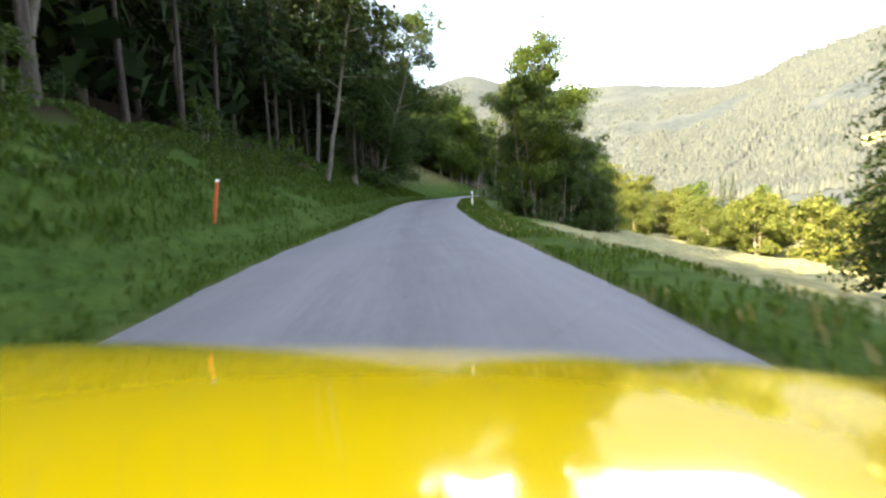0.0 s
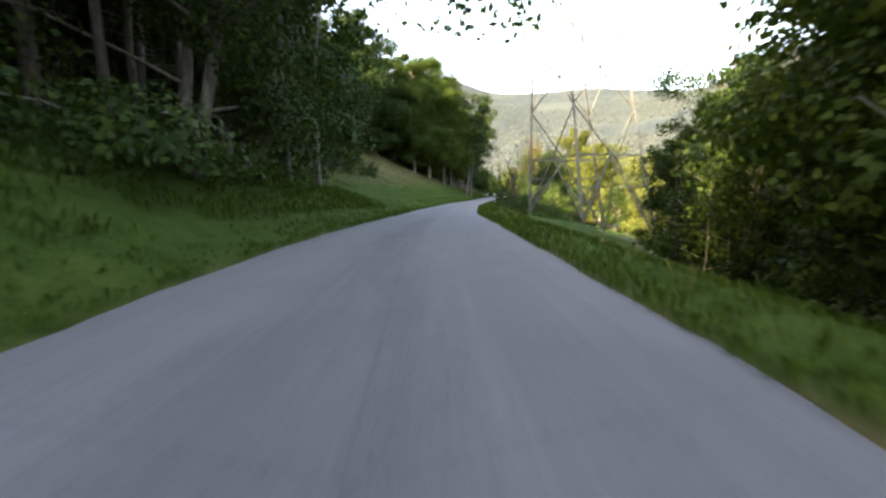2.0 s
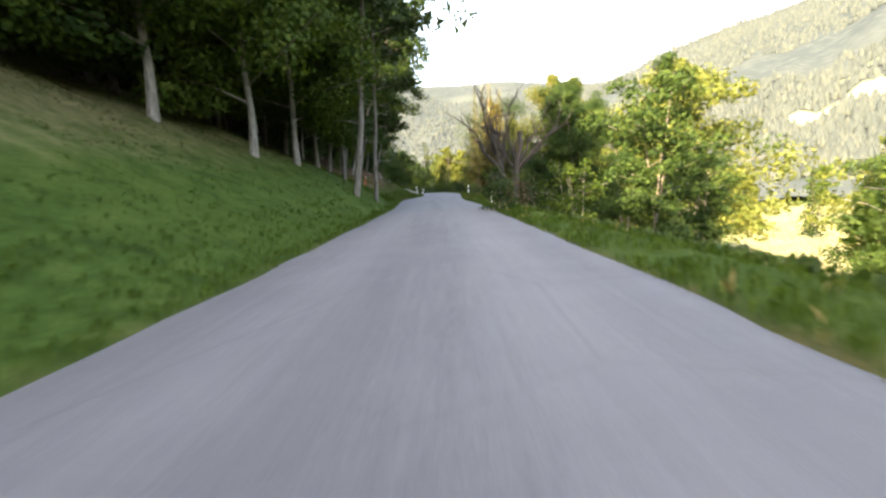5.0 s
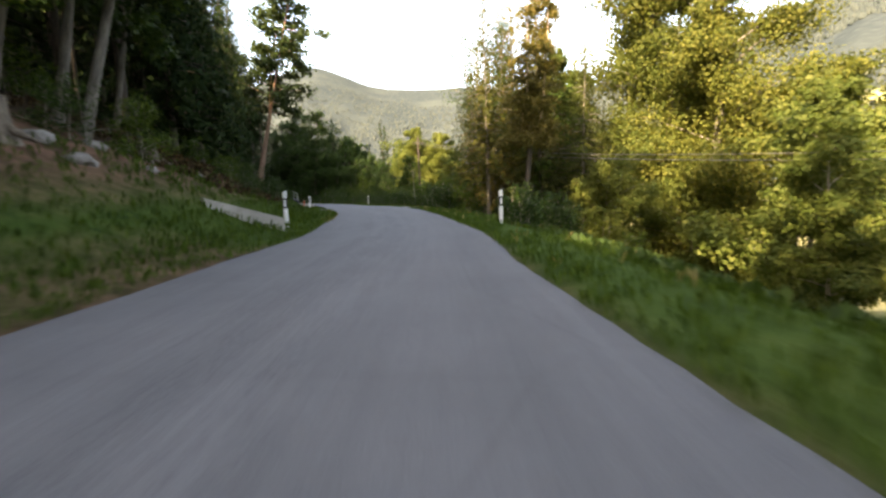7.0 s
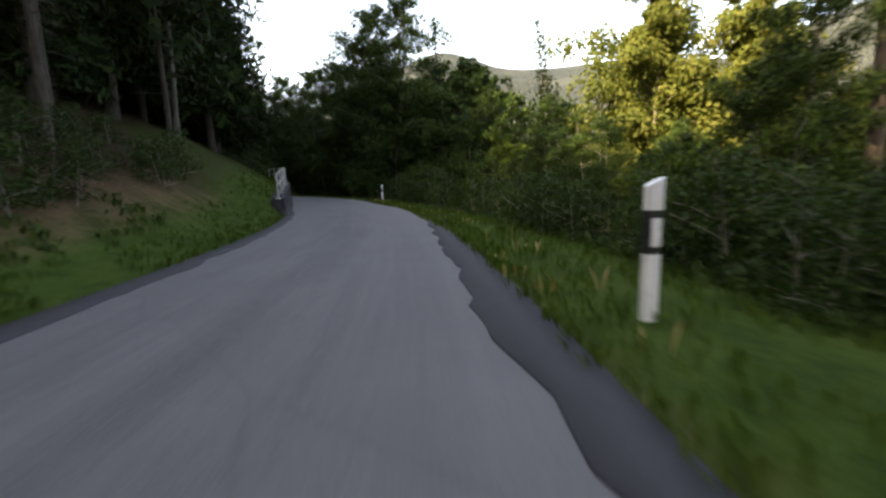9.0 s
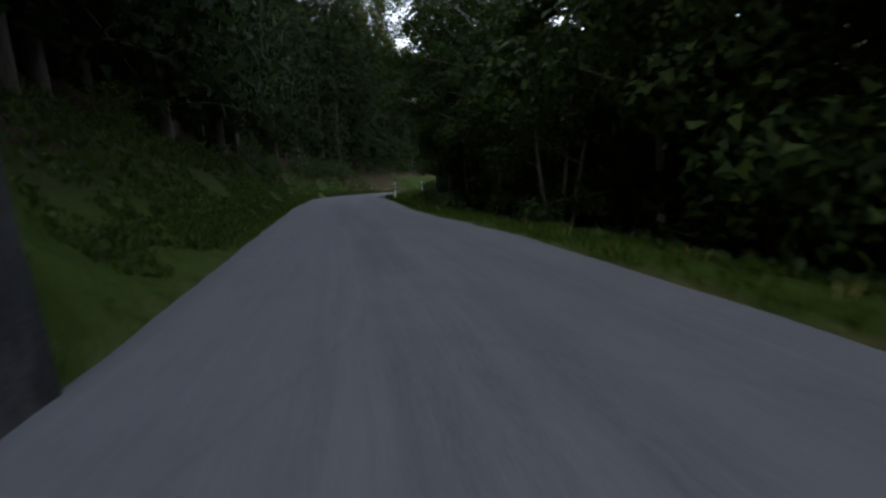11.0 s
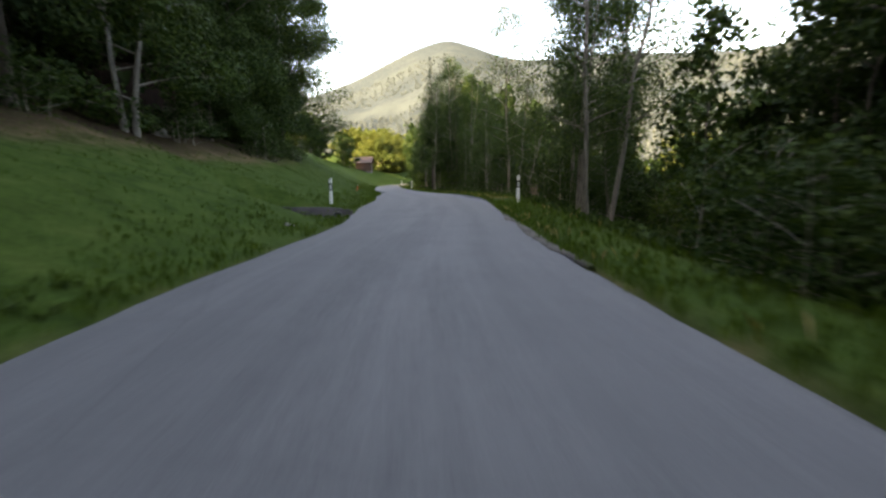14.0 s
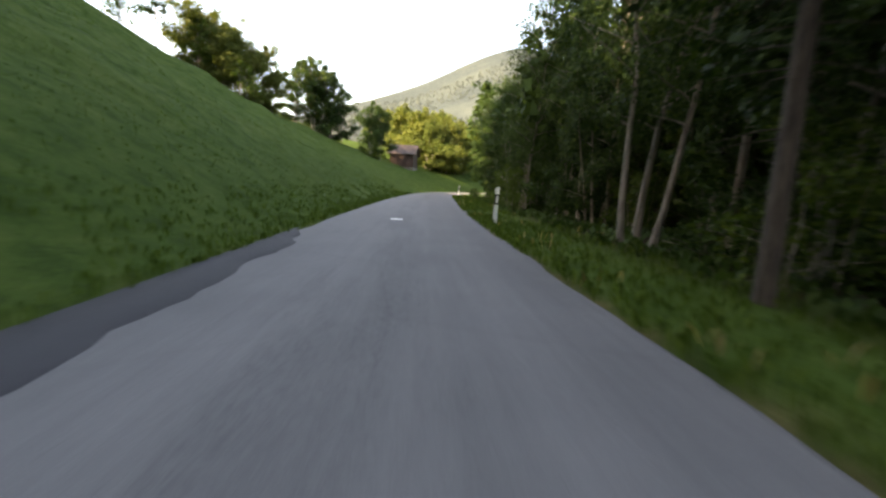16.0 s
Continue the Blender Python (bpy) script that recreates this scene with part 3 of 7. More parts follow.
    for name, val in (("litter", litter), ("soil", soil), ("dry", dry), ("hay", hay)):
        a = ob.data.attributes.new(name, 'FLOAT', 'POINT')
        a.data.foreach_set("value", np.clip(val, 0, 1).astype(np.float32))
    return ob


def make_road():
    ys = np.concatenate([np.arange(-200, -10, 4.0), np.arange(-10, 345, 0.4), np.arange(345, 600, 4.0)])
    l, r = edge_l(ys), edge_r(ys)
    rng = np.random.default_rng(3)
    jl = np.convolve(rng.normal(0, 0.05, len(ys)), np.ones(3) / 3, 'same')
    jr = np.convolve(rng.normal(0, 0.05, len(ys)), np.ones(3) / 3, 'same')
    u = np.array([0, 0.04, 0.2, 0.5, 0.8, 0.96, 1.0])
    X = (l - 0.05 + jl)[:, None] * (1 - u) + (r + 0.05 + jr)[:, None] * u
    crown = 0.035 * np.sin(np.pi * u)
    Z = road_z(ys)[:, None] + crown + np.array([-0.05, 0.006, 0.012, 0.016, 0.012, 0.006, -0.05])
    Y = np.repeat(ys[:, None], len(u), 1)
    n, k = X.shape
    idx = np.arange(n * k).reshape(n, k)
    faces = np.stack([idx[:-1, :-1], idx[:-1, 1:], idx[1:, 1:], idx[1:, :-1]], -1).reshape(-1, 4)
    ob = mesh_part("road", np.stack([X, Y, Z], -1).reshape(-1, 3), faces, M_ASPHALT, smooth=True)
    lane_attribute(ob, X, Y)
    return tagged(ob, "narrow worn grey asphalt lane without markings", "road", kind="structure")


def road_patch(y0, y1, side, w0, w1, label, material=None, name="asphalt_patch"):
    """A strip of darker, newer asphalt along one edge of the road."""
    ys = np.arange(y0, y1 + 0.2, 0.25)
    t = (ys - y0) / (y1 - y0)
    rng = np.random.default_rng(abs(int(y0)))
    w = (w0 + (w1 - w0) * t) * np.clip(np.minimum(t, 1 - t) * 5, 0.03, 1) ** 0.9 + np.convolve(rng.normal(0, 0.07, len(ys)), np.ones(3) / 3, 'same')
    e, o = (edge_l(ys), edge_r(ys)) if side == 'L' else (edge_r(ys), edge_l(ys))
    s = 1 if side == 'L' else -1
    u = np.array([0, 0.03, 0.5, 0.97, 1.0])
    wide = np.abs(o - e)
    X = (e - s * 0.05)[:, None] + s * (np.maximum(w, 0.04) + 0.05)[:, None] * u
    v = np.clip(np.abs(X - e[:, None]) / wide[:, None], 0, 1)
    Z = road_z(ys)[:, None] + 0.035 * np.sin(np.pi * v) + 0.014 + np.array([-0.09, 0.006, 0.012, 0.010, -0.004])
    Y = np.repeat(ys[:, None], len(u), 1)
    n, k = X.shape
    idx = np.arange(n * k).reshape(n, k)
    faces = np.stack([idx[:-1, :-1], idx[:-1, 1:], idx[1:, 1:], idx[1:, :-1]], -1).reshape(-1, 4)
    if side == 'R':
        faces = faces[:, ::-1]
    ob = mesh_part(name, np.stack([X, Y, Z], -1).reshape(-1, 3), faces, material or M_PATCH, smooth=True)
    lane_attribute(ob, X, Y)
    return tagged(ob, label, "road patch", kind="structure")


def gravel_apron(name, outline, label):
    """Loose gravel beside the road, lying on the ground inside an outline of two edges of equal count."""
    near, away = outline
    n = 8
    V, F = [], []
    for a, b in zip(near, away):
        for i in range(n + 1):
            t = i / n
            x, y = a[0] * (1 - t) + b[0] * t, a[1] * (1 - t) + b[1] * t
            lift = 0.035 if 0 < i < n else -0.03
            V.append((x, y, max(float(height(x, y)), float(road_z(y)) - 0.02) + lift))
    for j in range(len(near) - 1):
        for i in range(n):
            k = j * (n + 1) + i
            F.append((k, k + 1, k + n + 2, k + n + 1))
    ob = mesh_part(name, np.array(V), np.array(F), M_GRAVEL, smooth=True)
    return tagged(ob, label, "gravel", kind="structure")


# skyline of the mountains round the valley: bearing from +y towards +x, and height angle
SKYLINE = spline(((-180, 13), (-120, 16), (-90, 16), (-60, 11), (-35, 6.3), (-16, 6.8), (-12, 8.1), (-8, 9.4), (-4, 10.9), (0, 12.8), (3, 14.0), (6, 14.65), (9, 13.9),
                  (12, 12.8), (18, 12.2), (25, 12.2), (31, 11.5), (38, 11.2), (44, 13.3), (50, 14.5), (57, 15.5), (68, 18), (82, 20), (100, 19), (140, 14), (180, 13)))
HUB = (14.0, 150.0)


def mountain_z(b, r):
    """Height of the mountainside at bearing b (degrees) and distance r from the middle of the valley."""
    near = np.clip((b - 26) / 22, 0, 1) * np.clip((150 - b) / 30, 0, 1)
    near = near * near * (3 - 2 * near)
    foot = 300 + 40 * np.sin(np.radians(b) * 3 + 1) - near * 110
    top = 1650 - near * 600
    t = np.clip((r - foot) / (top - foot), 0, 1.25)
    ridge = np.tan(np.radians(SKYLINE(b))) * top
    rise = np.where(t < 1, t ** 1.25, 1 - (t - 1) * 1.2)
    bumps = (np.sin(b * 0.55 + r * 0.006) * 0.5 + np.sin(b * 1.3 - r * 0.011 + 2) * 0.3 + np.sin(b * 3.1 + r * 0.02) * 0.14)
    return -14 + (ridge + 14) * rise * (1 + 0.04 * bumps * np.clip(1 - t, 0, 1)) + bumps * 10 * np.clip(t * 3, 0, 1) * np.clip(1.0 - t, 0, 1)


def clearing(x, y):
    """Mown clearings on the mountainside, 0 to 1."""
    out = np.zeros_like(x)
    for cx, cy, a, w, h in ((330, 298, 35, 42, 20), (262, 330, 35, 18, 9), (420, 330, 30, 26, 10)):
        c, s = math.cos(radians(a)), math.sin(radians(a))
        u, v = (x - cx) * c - (y - cy) * s, (x - cx) * s + (y - cy) * c
        out = np.maximum(out, np.clip(2.2 - 2.0 * np.hypot(u / w, v / h * 1.0) + 0.3 * np.sin(u * 0.2), 0, 1))
    return out


def make_mountains():
    b = np.arange(-180, 180.01, 0.75)
    r = np.concatenate([np.linspace(170, 560, 44), np.linspace(575, 2400, 52)])
    B, R = np.meshgrid(b, r, indexing='ij')
    Z = mountain_z(B, R)
    X = HUB[0] + R * np.sin(np.radians(B))
    Y = HUB[1] + R * np.cos(np.radians(B))
    n, k = X.shape
    idx = np.arange(n * k).reshape(n, k)
    faces = np.stack([idx[:-1, :-1], idx[:-1, 1:], idx[1:, 1:], idx[1:, :-1]], -1).reshape(-1, 4)
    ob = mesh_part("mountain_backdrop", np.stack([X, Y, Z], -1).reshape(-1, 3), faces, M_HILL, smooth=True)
    a = ob.data.attributes.new("clearing", 'FLOAT', 'POINT')
    a.data.foreach_set("value", clearing(X, Y).ravel().astype(np.float32))
    return tagged(ob, "wooded mountains round the valley, evening haze put into their colour", "mountains", kind="structure")


def cone_wood(name, xs, ys, zs, hs, material, label, rng, smooth=False):
    """Far trees as ragged cones, joined."""
    n, s = len(xs), 5
    a = np.linspace(0, 2 * np.pi, s, endpoint=False)[None] + rng.uniform(0, 6, n)[:, None]
    rad = (hs * rng.uniform(0.2, 0.34, n))[:, None] * rng.uniform(0.7, 1.25, (n, s))
    base = np.stack([xs[:, None] + rad * np.cos(a), ys[:, None] + rad * np.sin(a), np.repeat((zs + hs * 0.08)[:, None], s, 1)], -1)
    mid = np.stack([xs[:, None] + 0.62 * rad * np.cos(a + 0.5), ys[:, None] + 0.62 * rad * np.sin(a + 0.5),
                    (zs + hs * 0.48)[:, None] + rng.normal(0, 0.05, (n, s)) * hs[:, None]], -1)
    tip = np.stack([xs, ys, zs + hs], -1)[:, None]
    V = np.concatenate([base, mid, tip], 1)
    o = (np.arange(n) * (2 * s + 1))[:, None]
    j = np.arange(s)[None]
    k = (j + 1) % s
    f1 = np.stack([o + j, o + k, o + s + j], -1)
    f2 = np.stack([o + k, o + s + k, o + s + j], -1)
    f3 = np.stack([o + s + j, o + s + k, np.repeat(o + 2 * s, s, 1)], -1)
    ob = mesh_part(name, V.reshape(-1, 3), np.concatenate([f1.reshape(-1, 3), f2.reshape(-1, 3), f3.reshape(-1, 3)]), material, smooth=smooth)
    return tagged(ob, label, "forest", kind="stuff")


make_ground()
make_road()
make_mountains()
road_patch(168.5, 180, 'R', 0.50, 0.25, "dark asphalt repair along the road edge")
road_patch(226.5, 243.0, 'R', 0.62, 0.52, "dark asphalt repair along the bend's edge")
road_patch(166, 190, 'L', 0.30, 0.30, "dark asphalt strip by the wall")
road_patch(298, 308, 'L', 0.75, 0.40, "dark asphalt repair beside the meadow")
road_patch(276.5, 288.6, 'R', 0.40, 0.34, "dark asphalt strip along the verge")

for y0, y1, side, w0, w1 in ((227, 235, 'L', 0.16, 0.1), (262, 269, 'R', 0.1, 0.14)):
    road_patch(y0, y1, side, w0, w1, "washed-out sand and grit along the road's edge", M_GRIT, "edge_grit")
gravel_apron("gravel_track", [[(22.5, 157.4), (21.9, 157.5), (21.2, 157.6), (20.6, 157.8), (20.1, 158.1)], [(22.6, 160.8), (21.9, 160.2), (21.2, 159.5), (20.6, 159.0), (20.1, 158.6)]],
             "pale gravel track turning off into the bank")
gravel_apron("gravel_apron", [[(26.5, 154.5), (26.6, 155.2), (26.65, 156.0), (26.7, 157.0)], [(26.75, 154.5), (27.5, 155.3), (27.7, 156.0), (27.0, 157.0)]],
             "small pale gravel apron at the road's edge")

_rng = np.random.default_rng(11)
# woods on the mountainsides that face the camera
_b = np.concatenate([_rng.uniform(-25, 36, 11000), _rng.uniform(30, 72, 18000)])
_r = 200 + 1100 * _rng.uniform(0, 1, len(_b)) ** 1.35
_r[:11000] += 110
_x, _y = HUB[0] + _r * np.sin(np.radians(_b)), HUB[1] + _r * np.cos(np.radians(_b))
_ok = ((np.sin(_x * 0.011 + 2) + np.sin(_y * 0.013 + _x * 0.004)) < 1.3) & (clearing(_x, _y) < 0.1) & (mountain_z(_b, _r) > -12)
_b, _r, _x, _y = _b[_ok], _r[_ok], _x[_ok], _y[_ok]
cone_wood("mountain_forest", _x, _y, mountain_z(_b, _r) - 0.5, _rng.uniform(4, 9, len(_x)), M_FARWOOD, "haze-tinted conifer woods covering the far mountainside", _rng, True)
# the wood on the hill above the road
_y = _rng.uniform(-160, 318, 3600)
_d = _rng.uniform(31, 190, 3600)
_ok = (_y < 262) | (_d > 44)
_y, _d = _y[_ok], _d[_ok]
_x = edge_l(_y) - _d
cone_wood("hill_forest", _x, _y, height(_x, _y) - 0.5, _rng.uniform(15, 22, len(_x)) * np.where((_y > 96) & (_y < 188) & (_d < 70), 0.55, 1.0), M_NEEDLE, "dark spruce wood on the hill above the road", _rng)


# ---- trees ----
def limb_path(rng, start, way, length, sag=0.0, n=5, wander=0.12):
    t = np.linspace(0, 1, n)[:, None]
    p = np.asarray(start) + t * np.asarray(way) * length + np.cumsum(rng.normal(0, wander * length / n, (n, 3)), 0) * t
    p[:, 2] -= sag * length * t[:, 0] ** 2
    return p


def trunk_path(rng, h, lean=0.03, n=9, bend=0.012):
    t = np.linspace(0, 1, n)
    a = rng.uniform(0, 6.28)
    off = np.cumsum(rng.normal(0, bend * h, (n, 2)), 0) * 0.5
    off -= off[0]
    return np.stack([t * h * lean * math.cos(a) + off[:, 0], t * h * lean * math.sin(a) + off[:, 1], t * h - 0.4 * (1 - t)], 1)


def broadleaf(rng, h, spread, count, leaf, clear=0.22, stems=1, r0=0.13, dense=1.0):
    """Wood and leaves of a broadleaved tree: trunk, limbs, and a crown of sprays on the limbs with gaps between."""
    count, leaf = count * FINE[0], leaf / FINE[0] ** 0.5
    wood, spots, outs = [], [], []
    for s in range(stems):
        tp = trunk_path(rng, h * rng.uniform(0.85, 1.0), lean=0.03 if stems == 1 else 0.14)
        if stems > 1:
            tp[:, :2] += rng.normal(0, 0.35, 2)
        rad = r0 * (1 - np.linspace(0, 1, len(tp)) * 0.85)
        rad[0] *= 1.35
        wood.append(tube(tp, rad, 8))
        nl = int(26 / stems)
        for i in range(nl):
            f = clear + (0.97 - clear) * (i + rng.uniform(0, 1)) / nl
            k = f * (len(tp) - 1)
            j = min(int(k), len(tp) - 2)
            start = tp[j] * (1 - k + j) + tp[j + 1] * (k - j)
            a = i * 2.4 + rng.uniform(-0.5, 0.5)
            shape = math.sin(math.pi * min(1, (f - clear) / (1 - clear) * 0.82 + 0.18)) ** 0.7
            L = spread * shape * rng.uniform(0.65, 1.15)
            up = 0.25 + 0.7 * f
            way = np.array([math.cos(a), math.sin(a), up])
            lp = limb_path(rng, start, way / np.linalg.norm(way), max(L, 0.5), 0.12)
            wood.append(tube(lp, np.linspace(0.045 * r0 / 0.13, 0.008, len(lp)), 5 if count > 1400 else 3))
            m = max(3, int(count / (26) * (0.5 + shape)))
            # clumps along the limb
            nc = 5
            tt = rng.uniform(0.25, 1.05, nc)
            cc = lp[0] + (lp[-1] - lp[0]) * tt[:, None] + rng.normal(0, 0.10 * L + 0.12, (nc, 3))
            w = rng.integers(0, nc, m)
            q = rng.normal(0, 1, (m, 3))
            q /= np.linalg.norm(q, axis=1)[:, None]
            q *= (rng.uniform(0.15, 1, m) ** 0.5)[:, None] * np.array([0.85, 0.85, 0.55]) * (0.30 + 0.20 * L) * dense
            spots.append(cc[w] + q)
            outs.append(q / (np.linalg.norm(q, axis=1)[:, None] + 1e-6))
    c, o = np.concatenate(spots), np.concatenate(outs)
    keep = c[:, 2] > 0.3
    return joined(wood), leaves(rng, c[keep], leaf, 0.3, 1.5, o[keep])


def spruce(rng, h, spread, clear=0.08, whorl=0.42, leaf=0.34, r0=0.17, sag=0.35, dead=0, step=0.2):
    """Wood and needles of a spruce: whorls of drooping boughs with hanging sprays."""
    whorl, step, leaf = whorl / FINE[0] ** 0.3, step / FINE[0] ** 0.5, leaf / FINE[0] ** 0.5
    tp = trunk_path(rng, h, 0.01, 9, 0.003)
    wood = [tube(tp, r0 * (1 - np.linspace(0, 1, len(tp)) * 0.93), 8)]
    spots, outs, sizes = [], [], []
    z = clear * h
    while z < h * 0.985:
        f = (z - clear * h) / (h * (1 - clear))
        L = spread * (1 - f) ** 0.85 * rng.uniform(0.8, 1.1) + 0.12
        nb = rng.integers(5, 8)
        a0 = rng.uniform(0, 6.28)
        base = np.array([np.interp(z, tp[:, 2], tp[:, 0]), np.interp(z, tp[:, 2], tp[:, 1]), z])
        for i in range(nb):
            a = a0 + i * 6.283 / nb + rng.uniform(-0.25, 0.25)
            l = L * rng.uniform(0.7, 1.12)
            n = max(3, int(l / step))
            t = np.linspace(0.12, 1, n)
            p = base + np.stack([np.cos(a) * l * t, np.sin(a) * l * t, 0.10 * l * t - sag * l * t ** 2 * (1 - 0.6 * f)], 1)
            p += rng.normal(0, 0.05, p.shape)
            p[:, 2] -= rng.uniform(0, 0.22, n) * (0.4 + l * 0.25)
            spots.append(p)
            sizes.append(np.full(n, leaf * 0.75 * (0.3 + 0.8 * (1 - f))))
            outs.append(np.repeat(np.array([[math.cos(a), math.sin(a), -0.5]]), n, 0))
            if l > 1.2 and i % 3 == 0:
                wood.append(tube(p[::max(1, n // 3)] if n > 6 else p, np.linspace(0.03, 0.006, len(p[::max(1, n // 3)] if n > 6 else p)), 4))
        z += whorl * rng.uniform(0.75, 1.2) * (1.15 - 0.5 * f)
    for i in range(dead):
        zz = rng.uniform(0.12, max(clear, 0.2)) * h
        a = rng.uniform(0, 6.28)
        base = np.array([np.interp(zz, tp[:, 2], tp[:, 0]), np.interp(zz, tp[:, 2], tp[:, 1]), zz])
        lp = limb_path(rng, base, (math.cos(a), math.sin(a), -0.1), rng.uniform(0.5, 1.5), 0.15, 4)
        wood.append(tube(lp, np.linspace(0.018, 0.004, 4), 4))
    return joined(wood), leaves(rng, np.concatenate(spots), np.concatenate(sizes), 0.2, 2.6, np.concatenate(outs))


def pine(rng, h, clear, spread, count, leaf, r0=0.16, lean=0.05):
    """A tall pine: bare trunk, and flat ragged tufts of needles high up."""
    tp = trunk_path(rng, h, lean, 10, 0.010)
    wood = [tube(tp, r0 * (1 - np.linspace(0, 1, len(tp)) * 0.8), 8)]
    spots = []
    nl = 16
    for i in range(nl):
        f = clear + (0.98 - clear) * (i + rng.uniform(0, 1)) / nl
        k = f * (len(tp) - 1)
        j = min(int(k), len(tp) - 2)
        start = tp[j] * (1 - k + j) + tp[j + 1] * (k - j)
        a = i * 2.4 + rng.uniform(-0.6, 0.6)
        L = spread * rng.uniform(0.5, 1.1) * (1.15 - 0.6 * (f - clear) / (1 - clear))
        lp = limb_path(rng, start, (math.cos(a), math.sin(a), 0.25), L, 0.05)
        wood.append(tube(lp, np.linspace(0.04, 0.008, len(lp)), 5))
        m = int(count / nl)
        nc = 4
        cc = lp[0] + (lp[-1] - lp[0]) * rng.uniform(0.4, 1.05, nc)[:, None] + rng.normal(0, 0.2, (nc, 3))
        spots.append(cc[rng.integers(0, nc, m)] + rng.normal(0, 1, (m, 3)) * np.array([0.42, 0.42, 0.20]))
    for i in range(10):
        zz = rng.uniform(0.15, clear) * h
        a = rng.uniform(0, 6.28)
        base = np.array([np.interp(zz, tp[:, 2], tp[:, 0]), np.interp(zz, tp[:, 2], tp[:, 1]), zz])
        lp = limb_path(rng, base, (math.cos(a), math.sin(a), 0.1), rng.uniform(0.4, 1.4), 0.1, 4)
        wood.append(tube(lp, np.linspace(0.02, 0.004, 4), 4))
    return joined(wood), leaves(rng, np.concatenate(spots), leaf, 0.3, 1.8)


def tree_thing(name, made, bark, leaf_material, label, category="tree", group=""):
    ob = empty(name, Matrix(), label, category, group)
    (wv, wf), (lv, lf) = made
    mesh_part("trunk", wv, wf, bark, ob, smooth=True)
    mesh_part("crown", lv, lf, leaf_material, ob)
    return ob


R = np.random.default_rng
